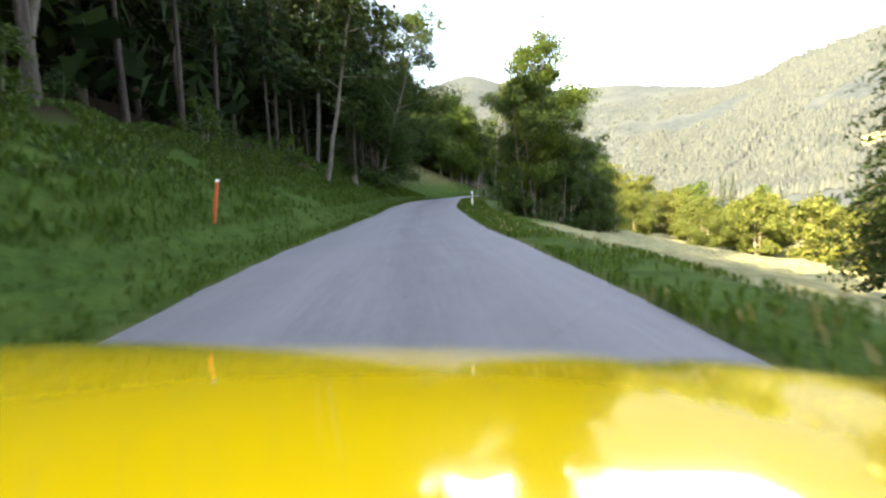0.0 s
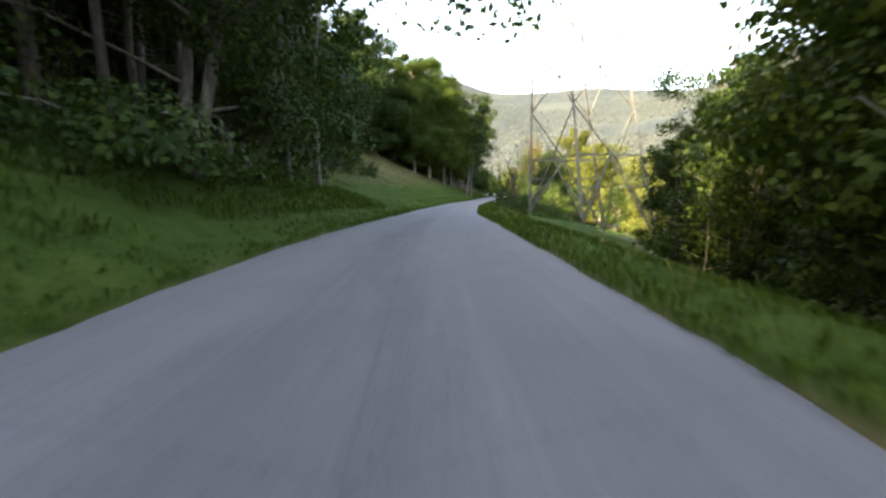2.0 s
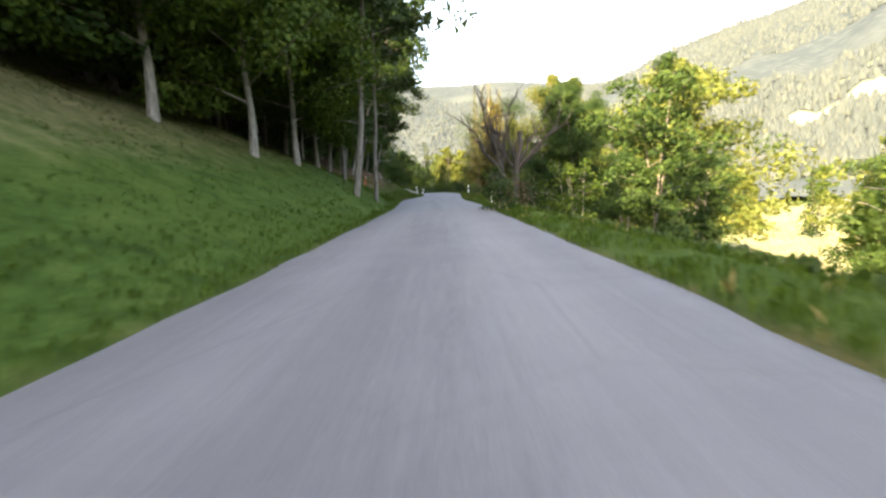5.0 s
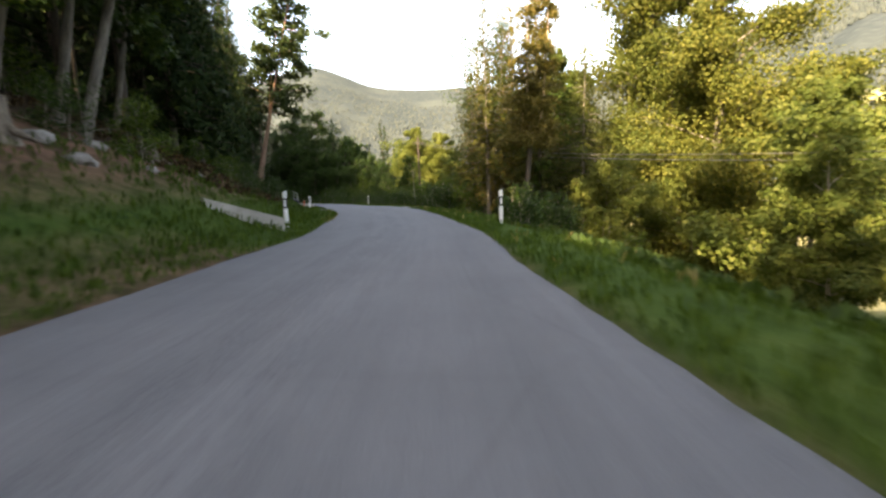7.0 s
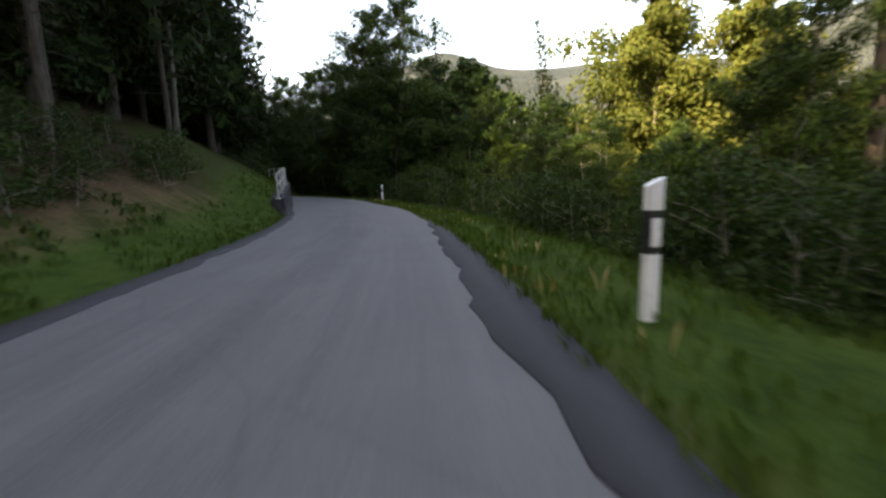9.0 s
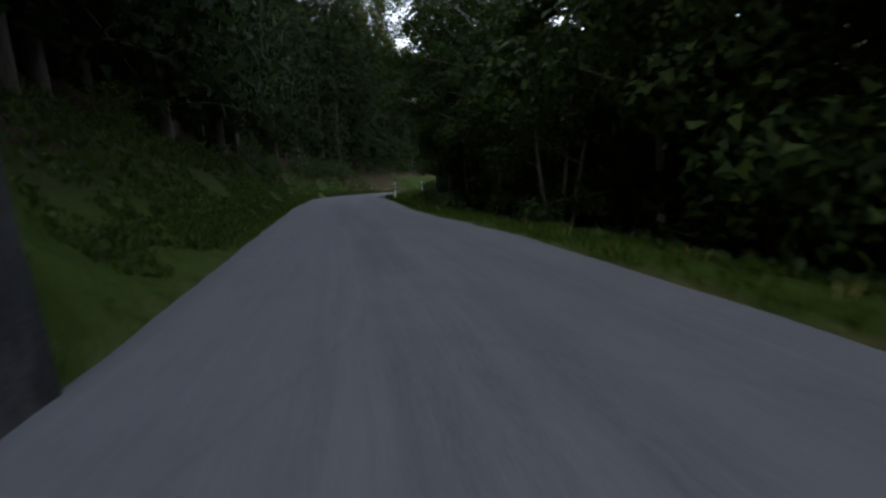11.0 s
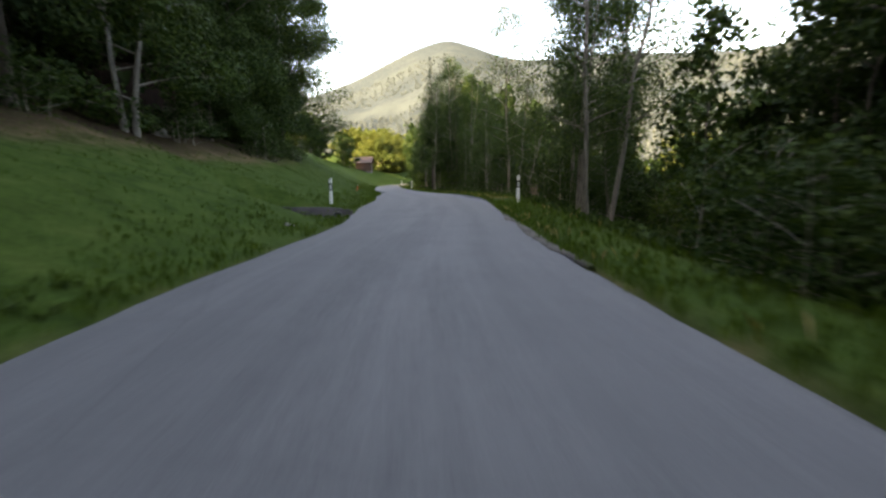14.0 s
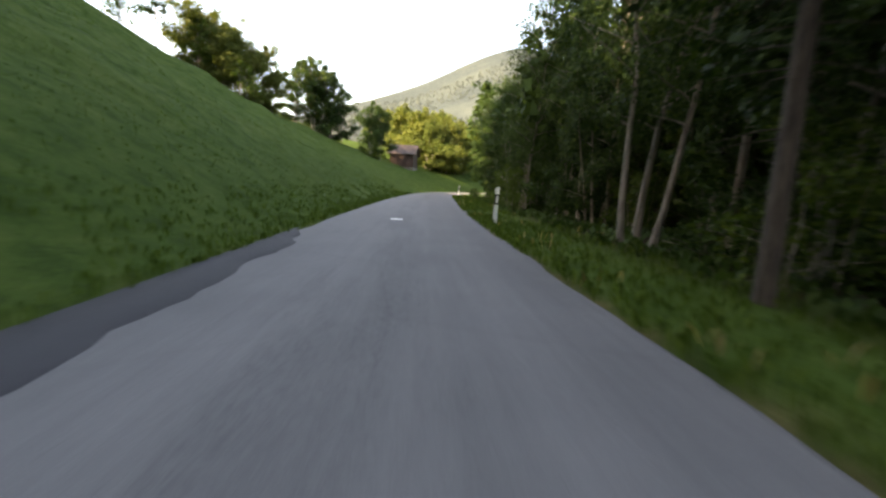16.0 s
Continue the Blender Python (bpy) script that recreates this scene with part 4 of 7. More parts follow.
# each kind: how it grows with full detail near the road, and with fewer, larger sprays deep in the woods
KINDS = {
    "spruce_a": ("spruce_tree", M_BARK, M_NEEDLE, "tall dark green spruce tree in shade",
                 lambda f: spruce(R(1), 20, 3.1, whorl=0.42 if not f else 0.8, leaf=0.30 if not f else 0.62, step=0.14 if not f else 0.42)),
    "spruce_b": ("spruce_tree", M_BARK, M_NEEDLE, "dark green spruce tree with boughs to the ground",
                 lambda f: spruce(R(2), 17, 2.7, 0.05, 0.40 if not f else 0.75, 0.28 if not f else 0.6, step=0.13 if not f else 0.42)),
    "spruce_c": ("spruce_tree", M_BARK, M_NEEDLE, "tall spruce tree with a bare lower trunk",
                 lambda f: spruce(R(3), 22, 3.0, 0.28, 0.5 if not f else 0.85, 0.32 if not f else 0.62, dead=26 if not f else 8, step=0.15 if not f else 0.42)),
    "wood_a": ("conifer_tree", M_BARK, M_NEEDLE, "slim conifer with a bare brown trunk in dense wood",
               lambda f: spruce(R(4), 19, 2.3, 0.42, 0.55 if not f else 0.8, 0.34 if not f else 0.55, 0.15, dead=30 if not f else 8, step=0.2 if not f else 0.38)),
    "wood_b": ("conifer_tree", M_BARK, M_NEEDLE, "thin conifer with dead lower twigs in dense wood",
               lambda f: spruce(R(5), 17, 2.1, 0.36, 0.55 if not f else 0.8, 0.34 if not f else 0.55, 0.12, dead=30 if not f else 8, step=0.2 if not f else 0.38)),
    "pine_a": ("pine_tree", M_RED, M_PINE, "tall pine tree with a reddish leaning trunk", lambda f: pine(R(6), 17, 0.42, 2.8, 3200 if not f else 1000, 0.22 if not f else 0.4)),
    "pine_b": ("pine_tree", M_GREY, M_PINE, "pine tree with a pale leaning trunk", lambda f: pine(R(7), 15, 0.38, 2.9, 3200 if not f else 1000, 0.22 if not f else 0.4, 0.14, 0.03)),
    "leaf_a": ("broadleaf_tree", M_GREY, M_LEAF, "green broadleaved tree with a ragged crown",
               lambda f: broadleaf(R(8), 12, 3.4, 4300 if not f else 900, 0.185 if not f else 0.46)),
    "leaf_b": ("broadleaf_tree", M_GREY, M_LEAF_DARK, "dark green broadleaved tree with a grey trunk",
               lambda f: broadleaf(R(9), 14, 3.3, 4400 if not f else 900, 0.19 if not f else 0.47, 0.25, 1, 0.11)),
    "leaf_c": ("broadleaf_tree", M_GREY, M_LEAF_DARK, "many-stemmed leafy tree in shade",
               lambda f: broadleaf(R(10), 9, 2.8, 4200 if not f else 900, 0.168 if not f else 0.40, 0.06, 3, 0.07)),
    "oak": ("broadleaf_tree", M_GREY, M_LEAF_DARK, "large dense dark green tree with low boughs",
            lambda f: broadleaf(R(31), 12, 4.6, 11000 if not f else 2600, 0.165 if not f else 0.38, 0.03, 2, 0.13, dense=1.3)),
    "grove": ("broadleaf_tree", M_PALE, M_LEAF, "tall green broadleaved tree with a full crown and pale trunk",
              lambda f: broadleaf(R(32), 13, 3.9, 9500 if not f else 2400, 0.17 if not f else 0.38, 0.14, 1, 0.10, dense=1.3)),
    "sycamore": ("sunlit_tree", M_GREY, M_LEAF_OLIVE, "huge olive-green tree with a rounded crown in evening sun",
                 lambda f: broadleaf(R(33), 15, 5.3, 11500 if not f else 3000, 0.20 if not f else 0.42, 0.03, 2, 0.2, dense=1.45)),
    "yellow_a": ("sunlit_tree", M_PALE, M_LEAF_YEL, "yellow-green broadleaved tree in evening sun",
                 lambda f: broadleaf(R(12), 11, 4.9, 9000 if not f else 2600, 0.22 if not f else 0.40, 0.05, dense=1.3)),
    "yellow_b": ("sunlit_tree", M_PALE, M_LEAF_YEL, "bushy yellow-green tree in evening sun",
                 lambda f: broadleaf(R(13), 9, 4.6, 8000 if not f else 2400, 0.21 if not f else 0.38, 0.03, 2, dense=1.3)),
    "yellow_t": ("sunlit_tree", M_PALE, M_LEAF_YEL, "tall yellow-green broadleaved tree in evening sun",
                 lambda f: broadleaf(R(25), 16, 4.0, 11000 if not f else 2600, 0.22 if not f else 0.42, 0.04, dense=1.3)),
    "larch": ("larch_tree", M_PALE, M_LEAF_RUST, "thin browning larch tree with pale stems", lambda f: spruce(R(14), 15, 2.3, 0.1, 0.36 if not f else 0.6, 0.24 if not f else 0.4, 0.11, 0.2, dead=10, step=0.12 if not f else 0.3)),
    "larch_b": ("larch_tree", M_GREY, M_OLIVE, "tall conifer with a grey trunk, lit by the evening sun",
                lambda f: spruce(R(24), 17, 3.1, 0.2, 0.38 if not f else 0.7, 0.27 if not f else 0.45, 0.17, 0.3, dead=12, step=0.12 if not f else 0.32)),
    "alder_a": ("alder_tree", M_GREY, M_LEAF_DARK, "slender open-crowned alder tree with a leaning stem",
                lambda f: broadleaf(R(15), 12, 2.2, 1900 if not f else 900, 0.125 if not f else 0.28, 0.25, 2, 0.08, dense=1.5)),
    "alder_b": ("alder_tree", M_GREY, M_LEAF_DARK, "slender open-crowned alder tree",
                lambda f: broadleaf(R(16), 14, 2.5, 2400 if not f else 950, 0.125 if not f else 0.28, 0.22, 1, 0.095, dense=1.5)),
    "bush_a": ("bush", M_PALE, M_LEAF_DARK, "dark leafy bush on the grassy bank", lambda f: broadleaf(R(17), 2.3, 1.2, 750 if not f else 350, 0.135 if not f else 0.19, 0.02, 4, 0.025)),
    "bush_r": ("bush", M_PALE, M_BRUSH, "withered rust-brown bush beside the road", lambda f: broadleaf(R(27), 2.2, 1.2, 520, 0.12, 0.02, 4, 0.025)),
    "bush_b": ("bush", M_PALE, M_LEAF, "green leafy bush with thin stems", lambda f: broadleaf(R(18), 3.2, 1.5, 800 if not f else 380, 0.155 if not f else 0.22, 0.02, 4, 0.03)),
}
PROTO = {}


def proto(kind, far):
    """The model of a kind, grown when it is first asked for."""
    name, bark, leaf, label, grow = KINDS[kind]
    FINE[0] = 4.0 if far == "close" else 2.0 if far else 1.9
    if (kind, far) not in PROTO:
        PROTO[kind, far] = (tree_thing(name, grow(far is True), bark, leaf, label, "bush" if name == "bush" else "tree"), [])
    return PROTO[kind, far]


def plant(kind, x, y, scale=1.0, turn=None, tilt=0.0, way=0.0, sink=0.15, group="", label="", far=False):
    """A tree of a kind at x, y; tilt leans it (degrees) towards the bearing way."""
    p = on(x, y, sink)
    turn = RNG.uniform(0, 360) if turn is None else turn
    m = (Matrix.Translation(p) @ Matrix.Rotation(radians(-way), 4, 'Z') @ Matrix.Rotation(radians(-tilt), 4, 'X')
         @ Matrix.Rotation(radians(turn + way), 4, 'Z') @ Matrix.Diagonal((scale, scale, scale * RNG.uniform(0.94, 1.06), 1)))
    src, used = proto(kind, far)
    ob = copy_thing(src, Matrix()) if used else src
    used.append(ob)
    ob.matrix_basis = m
    if group:
        ob["group"] = group
    ob["label"] = label or KINDS[kind][3]
    return ob


def scatter(kinds, n, ys, ds, side, scale=(0.8, 1.15), gap=1.6, group="", seed=0, near=8.0):
    """n trees of the kinds, between distances ds from the road's edge, at least gap apart."""
    rng = np.random.default_rng(seed + 100)
    got = []
    tries = 0
    while len(got) < n and tries < n * 40:
        tries += 1
        y, d = rng.uniform(*ys), ds[0] + (ds[1] - ds[0]) * rng.uniform(0, 1) ** 1.25
        x = float(edge_l(y)) - d if side == 'L' else float(edge_r(y)) + d
        if all((x - a) ** 2 + (y - b) ** 2 > gap * gap for a, b in got):
            got.append((x, y))
            plant(kinds[rng.integers(len(kinds))], x, y, rng.uniform(*scale), rng.uniform(0, 360), abs(rng.normal(0, 1.8)), rng.uniform(0, 360), group=group,
                  far=True if d > near else "close" if d < (6.5 if side == 'R' else 5.4) else False)


def deep_wood(name, kinds, n, ys, ds, side, scale, gap, label, seed, fine=1.0):
    """Trees deep in a wood, that nobody could count: joined into one."""
    rng = np.random.default_rng(seed + 500)
    FINE[0] = fine
    grown = [(KINDS[k], KINDS[k][4](True)) for k in kinds]
    got, pieces, mats, slots = [], [], [], []
    for _ in range(n * 30):
        if len(got) >= n:
            break
        y, d = rng.uniform(*ys), rng.uniform(*ds)
        x = float(edge_l(y)) - d if side == 'L' else float(edge_r(y)) + d
        if any((x - a) ** 2 + (y - b) ** 2 < gap * gap for a, b in got):
            continue
        got.append((x, y))
        kind, made = grown[rng.integers(len(grown))]
        a, s = rng.uniform(0, 6.28), rng.uniform(*scale)
        turn = np.array([[math.cos(a), math.sin(a), 0], [-math.sin(a), math.cos(a), 0], [0, 0, rng.uniform(0.95, 1.05)]]) * s
        for (v, f), m in zip(made, (kind[1], kind[2])):
            if m not in slots:
                slots.append(m)
            f = np.asarray(f)
            if f.shape[1] == 4:
                f = np.concatenate([f[:, [0, 1, 2]], f[:, [0, 2, 3]]])
            pieces.append((v @ turn + np.array([x, y, float(height(x, y)) - 0.15]), f))
            mats.append(np.full(len(f), slots.index(m), dtype=np.int32))
    ob = mesh_part(name, *joined(pieces), slots[0])
    for m in slots[1:]:
        ob.data.materials.append(m)
    ob.data.polygons.foreach_set("material_index", np.concatenate(mats))
    return tagged(ob, label, "forest", kind="stuff")


# wood above the first stretch
scatter(("wood_a", "wood_b", "wood_b", "spruce_c"), 120, (-12, 57), (7.2, 32), 'L', gap=1.5, group="roadside wood", seed=1)
for k, x, y, s, tilt, way in (("pine_b", -16.0, 12.2, 1.0, 10, 90), ("pine_b", -15.0, 13.4, 1.0, 15, 90), ("pine_b", -12.4, 37.6, 1.1, 5, 80),
                              ("pine_b", -15.2, 43.0, 1.0, 3, 90), ("pine_b", -10.2, 46.7, 0.9, 1, 90), ("wood_a", -9.6, 52.0, 0.95, 1, 0),
                              ("wood_a", -9.4, 56.4, 0.95, 1, 0), ("wood_b", -9.1, 54.2, 0.9, 1, 0)):
    plant(k, x, y, s, None, tilt, way, group="roadside wood")
scatter(("leaf_c", "leaf_c", "leaf_a"), 20, (57, 76), (7.6, 13), 'L', (0.8, 1.15), 1.9, "wood edge", 2, 9.0)
scatter(("leaf_b", "leaf_a"), 18, (57, 80), (13, 24), 'L', (0.9, 1.2), 2.2, "wood edge", 26)
scatter(("bush_a", "bush_b"), 10, (58, 76), (5.5, 9), 'L', (0.5, 0.9), 1.5, "wood edge", 27)
scatter(("leaf_c", "oak"), 16, (74, 110), (17.5, 22), 'L', (0.75, 1.0), 2.4, "meadow wood", 31, 19)
scatter(("oak", "grove", "oak"), 18, (72, 104), (16.5, 24), 'L', (0.95, 1.2), 2.8, "meadow wood", 63, 19)
deep_wood("leaf_wood", ("leaf_a", "leaf_b"), 44, (60, 112), (20, 40), 'L', (0.8, 1.1), 2.6, "dense broadleaved wood above the meadow", 3)
# added on the ridge, mostly out of view, to shade trees across the road
deep_wood("leaf_wood", ("leaf_b", "leaf_a"), 30, (290, 314), (21, 33), 'L', (1.2, 1.45), 2.4, "broadleaved wood added on top of the meadow to cast shade", 4)
# grove beyond the meadow
scatter(("grove", "oak", "leaf_a", "leaf_b"), 22, (114, 141), (7.5, 18), 'L', (0.7, 0.9), 2.6, "grove above the road", 4, 12.0)
for x, y, s, tilt in ((5.9, 116.2, 1.25, 1), (9.0, 109.6, 1.1, 5), (10.4, 113.0, 0.85, 4), (2.9, 114.6, 1.2, 2), (9.2, 117.4, 1.0, 5)):
    plant("pine_b", x, y, s, None, tilt, 80, group="grove above the road", label="tall pine with a bare pale trunk at the meadow's end")
# bank with pines
plant("pine_a", 18.0, 172.0, 1.0, 2.0, 11, 92, group="pine bank", label="pine tree with a dense crown leaning over the bank")
for x, y, tilt in ((12.9, 141.8, 15), (13.7, 143.0, 12), (14.6, 142.0, 17), (12.0, 134.5, 12), (10.6, 139.0, 13), (13.6, 148.5, 8)):
    plant("leaf_b", x, y, 1.2, None, tilt * 1.05, 95, group="grove above the road")
plant("pine_a", 17.8, 171.4, 1.12, None, 14, 92, group="pine bank", label="tall pine tree leaning over the bank")
# tall spruces added to keep sun off the road and the trees opposite
for k, x, y, s in (("spruce_c", 13.4, 151.0, 1.1), ("spruce_a", 14.6, 154.2, 1.15), ("spruce_c", 12.6, 156.8, 1.2), ("spruce_a", 15.2, 158.8, 1.15), ("spruce_b", 13.0, 161.6, 1.2), ("spruce_b", 13.6, 166.2, 1.1), ("spruce_a", 15.0, 164.4, 0.95)):
    plant(k, x, y, s, group="pine bank")
plant("pine_b", 16.4, 189.4, 1.0, None, 4, 92, group="dark spruce wood")
scatter(("wood_a", "wood_b", "spruce_c"), 24, (132, 162), (8.5, 14), 'L', (0.62, 0.8), 2.0, "pine bank", 5, 11)
scatter(("wood_b", "wood_a", "spruce_c"), 16, (206, 260), (4.8, 9), 'L', (0.75, 1.1), 2.0, "dark spruce wood", 7)
plant("spruce_c", -5.8, 258.0, 1.1, group="dark spruce wood")
for k, x, y, s in (("spruce_c", -7.3, 271.3, 1.1), ("spruce_c", -5.2, 255.5, 1.1), ("spruce_a", -10.0, 273.5, 1.1), ("spruce_a", -9.0, 267.0, 1.1), ("spruce_a", -7.0, 263.0, 1.1),
                   ("spruce_b", -6.0, 260.5, 1.2), ("spruce_a", -12.5, 268.5, 1.15), ("spruce_c", -11.0, 263.5, 1.1), ("spruce_b", -13.5, 274.5, 1.2), ("spruce_a", -4.6, 252.0, 1.1),
                   ("spruce_b", -5.8, 247.5, 1.1), ("spruce_c", -6.2, 242.0, 1.05)):
    plant(k, x, y, s, group="meadow edge trees")
deep_wood("spruce_wood", ("spruce_b", "spruce_a"), 44, (254, 294), (10.5, 32), 'L', (0.9, 1.25), 2.2, "dark spruce wood above the meadow", 41)
# the dark wall of spruces round the bend
scatter(("spruce_b", "spruce_a", "spruce_b"), 26, (186, 262), (6.0, 10), 'L', (1.1, 1.4), 2.4, "dark spruce wood", 42, 20)
scatter(("spruce_c", "spruce_a"), 18, (206, 262), (4.0, 6), 'L', (1.0, 1.3), 2.4, "dark spruce wood", 48, 20)
scatter(("spruce_b", "spruce_c"), 16, (164, 190), (6.5, 11), 'L', (0.6, 0.8), 2.2, "dark spruce wood", 49, 20)
deep_wood("spruce_wood", ("spruce_b", "spruce_a"), 60, (186, 262), (10, 32), 'L', (1.0, 1.3), 2.4, "dense dark spruce wood above the bend", 43)
deep_wood("spruce_wood", ("spruce_b", "spruce_a"), 60, (-14, 58), (10, 32), 'L', (0.95, 1.25), 2.4, "dense dark spruce wood above the road", 44)
deep_wood("spruce_wood", ("spruce_b", "wood_a"), 125, (118, 190), (8.5, 32), 'L', (0.62, 0.85), 1.8, "dense conifer wood above the soil bank", 45)
# never in view: added behind the camera to block sun from the first trees
deep_wood("spruce_wood", ("wood_a", "spruce_b"), 30, (-62, -13), (8, 26), 'L', (0.95, 1.2), 3.0, "unseen spruce wood added behind the start to shade the road", 53)
for k, x, y, s in (("wood_a", -8.3, 50.0, 1.05), ("pine_b", -8.9, 46.8, 1.1), ("wood_b", -9.6, 44.2, 1.1), ("wood_a", -7.8, 54.0, 1.0), ("leaf_b", -7.0, 57.5, 1.1), ("wood_b", -9.9, 41.0, 1.1)):
    plant(k, x, y, s, group="roadside wood")
for x, y, s in ((-3.0, 104.0, 1.3), (0.4, 108.2, 1.3), (-5.5, 99.0, 1.3), (-8.0, 93.0, 1.25), (-5.0, 110.0, 1.3)):
    plant("oak", x, y, s * 1.1, group="grove above the road")
for x, y, s in ((5.1, 107.2, 1.4), (6.6, 110.4, 1.35), (2.6, 104.6, 1.5), (7.6, 114.2, 1.1), (0.2, 101.6, 1.4)):
    plant("grove", x, y, s, group="grove above the road", far="close")
for k, x, y, s in (("wood_a", 18.2, 179.4, 0.8), ("wood_b", 17.4, 178.2, 0.8), ("wood_b", 17.3, 186.8, 0.9), ("spruce_c", 16.2, 182.5, 0.8), ("spruce_b", 15.4, 178.0, 0.8), ("spruce_b", 14.6, 185.0, 0.9),
                   ("spruce_a", 14.0, 191.5, 1.05), ("spruce_a", 12.2, 196.5, 1.1), ("spruce_b", 10.4, 201.5, 1.15), ("spruce_a", 8.2, 206.0, 1.1), ("spruce_b", 12.8, 188.0, 1.0), ("spruce_a", 16.0, 174.0, 0.75)):
    plant(k, x, y, s, group="dark spruce wood")
scatter(("bush_a",), 12, (171, 184), (2.4, 4.6), 'L', (0.35, 0.6), 1.1, "undergrowth on the bank", 66)
for i in range(14):
    y = 227.5 + 2.6 * i
    plant(("spruce_c", "spruce_a", "spruce_c")[i % 3], float(edge_l(y)) - (8.4 if i < 8 else 4.3) - 0.8 * ((i * 5) % 4) / 3, y, 1.35 + 0.06 * ((i * 7) % 4), group="dark spruce wood", far="close")
# undergrowth and low crowns along the top of the second meadow
for i, y in enumerate((263.5, 266.0, 268.5, 274.0, 282.0, 284.5, 287.0, 289.5, 292.0)):
    d = 6.4 + 1.3 * ((i * 7) % 3) / 2 + max(0, y - 284) * 0.12
    plant("oak", float(edge_l(y)) - d - 0.9, y, 0.66 + 0.2 * ((i * 5) % 4) / 3, group="meadow edge trees")
for x, y, s in ((-8.0, 297.0, 1.35), (-9.5, 294.0, 1.5)):
    plant("leaf_c", x, y, s, group="meadow edge trees")
for x, y, s, tilt in ((-6.0, 295.6, 1.15, 8), (-7.6, 291.6, 1.2, 6), (-8.2, 287.4, 1.1, 5), (-8.8, 297.4, 1.1, 4)):
    plant("oak", x, y, s, None, tilt, 90, group="meadow edge trees", far="close")
plant("oak", -8.4, 45.2, 1.35, None, 12, 90, group="roadside wood", label="spreading dark green tree over the shaded bank", far="close")
plant("pine_b", -10.2, 30.0, 1.0, None, 10, 90, group="roadside wood")
scatter(("bush_a",), 14, (262, 293), (5.6, 8.5), 'L', (0.5, 0.9), 1.4, "meadow edge bushes", 50)
for k, x, y, s in (("pine_b", -11.5, 49.5, 1.2), ("spruce_c", -11.0, 44.0, 1.15), ("spruce_c", -10.4, 53.5, 1.1), ("spruce_a", -12.8, 56.5, 1.1), ("pine_b", -9.8, 57.8, 1.0),
                   ("spruce_a", -13.0, 51.0, 1.15)):
    plant(k, x, y, s, group="roadside wood")
for x, y, s, tilt in ((4.6, 112.0, 1.2, 4), (8.2, 115.5, 0.95, 6), (9.4, 120.3, 0.95, 8), (10.9, 130.6, 1.3, 20), (6.8, 118.0, 0.95, 3)):
    plant("leaf_b", x, y, s, None, tilt, 95, group="grove above the road")
scatter(("wood_b", "wood_a"), 20, (156, 190), (7.5, 13), 'L', (0.7, 0.9), 2.0, "dark spruce wood", 32, 11)
# dark trees at the top of the second meadow
for x, y, s in ((-9.3, 290.5, 1.5), (-12.0, 295.0, 1.4), (-11.6, 291.0, 1.45), (-11.0, 285.0, 1.4), (-12.0, 279.5, 1.4), (-16.5, 292.0, 1.4), (-16.0, 285.0, 1.45), (-15.5, 278.0, 1.4)):
    plant("leaf_b", x, y, s, group="meadow edge trees")
for k, x, y, s in (("bush_b", -18.2, 330.0, 0.8), ("pine_a", -23.5, 341.7, 0.42), ("yellow_b", -20.0, 347.0, 0.8), ("yellow_b", -22.5, 347.0, 0.8), ("yellow_b", -18.5, 350.5, 0.7), ("yellow_b", -21.2, 350.0, 0.85), ("yellow_b", -17.2, 352.0, 0.5), ("leaf_a", -21.5, 345.0, 0.5), ("bush_b", -17.5, 346.0, 1.1),
                   ("leaf_c", -14.8, 359.0, 1.0), ("leaf_c", -13.0, 361.5, 1.0), ("leaf_c", -13.8, 360.0, 1.1), ("leaf_c", -15.6, 361.0, 1.05), ("leaf_c", -12.2, 363.0, 0.85), ("leaf_c", -7.4, 366.0, 0.85), ("leaf_c", -8.4, 367.5, 0.85), ("bush_b", -8.5, 365.0, 1.0), ("leaf_c", -16.2, 357.0, 0.85), ("leaf_c", -9.4, 370.0, 0.9),
                   ("leaf_b", -24.0, 322.0, 0.4), ("bush_b", -21.0, 318.0, 1.0)):
    plant(k, x, y, s, group="trees on the far meadow")
# right side, first stretch: clump of trees, spruce at the start
for k, x, y, s in (("leaf_c", 4.3, 36.0, 1.3), ("alder_b", 5.6, 37.6, 1.25), ("leaf_c", 7.0, 37.2, 0.8), ("leaf_c", 6.3, 43.6, 0.7), ("leaf_c", 6.5, 45.0, 0.7), ("leaf_c", 8.7, 50.6, 0.68), ("leaf_c", 9.8, 52.2, 0.66), ("leaf_c", 9.6, 48.6, 0.66), ("leaf_c", 8.4, 40.6, 1.1), ("leaf_c", 10.0, 43.0, 1.05),
                   ("leaf_c", 11.6, 46.0, 0.85), ("leaf_b", 7.6, 42.2, 0.58), ("leaf_c", 14.8, 52.0, 0.75), ("leaf_c", 18.8, 57.0, 0.7), ("bush_b", 4.6, 39.0, 1.0),
                   ("bush_b", 5.6, 43.8, 1.15), ("bush_a", 6.6, 43.0, 1.3), ("bush_b", 7.6, 45.2, 1.3), ("bush_a", 6.2, 46.4, 1.1), ("bush_a", 5.3, 35.2, 1.0), ("leaf_b", 6.4, 40.0, 0.9), ("leaf_c", 11.2, 41.2, 0.62), ("leaf_c", 12.6, 43.4, 0.6), ("leaf_c", 13.4, 45.4, 0.5), ("bush_b", 14.6, 45.2, 1.1), ("spruce_a", 6.4, 9.2, 0.6), ("spruce_b", 7.5, 10.2, 0.75)):
    plant(k, x, y, s, group="roadside clump", far="close")
plant("grove", 4.9, 37.8, 1.22, group="roadside clump", far="close")
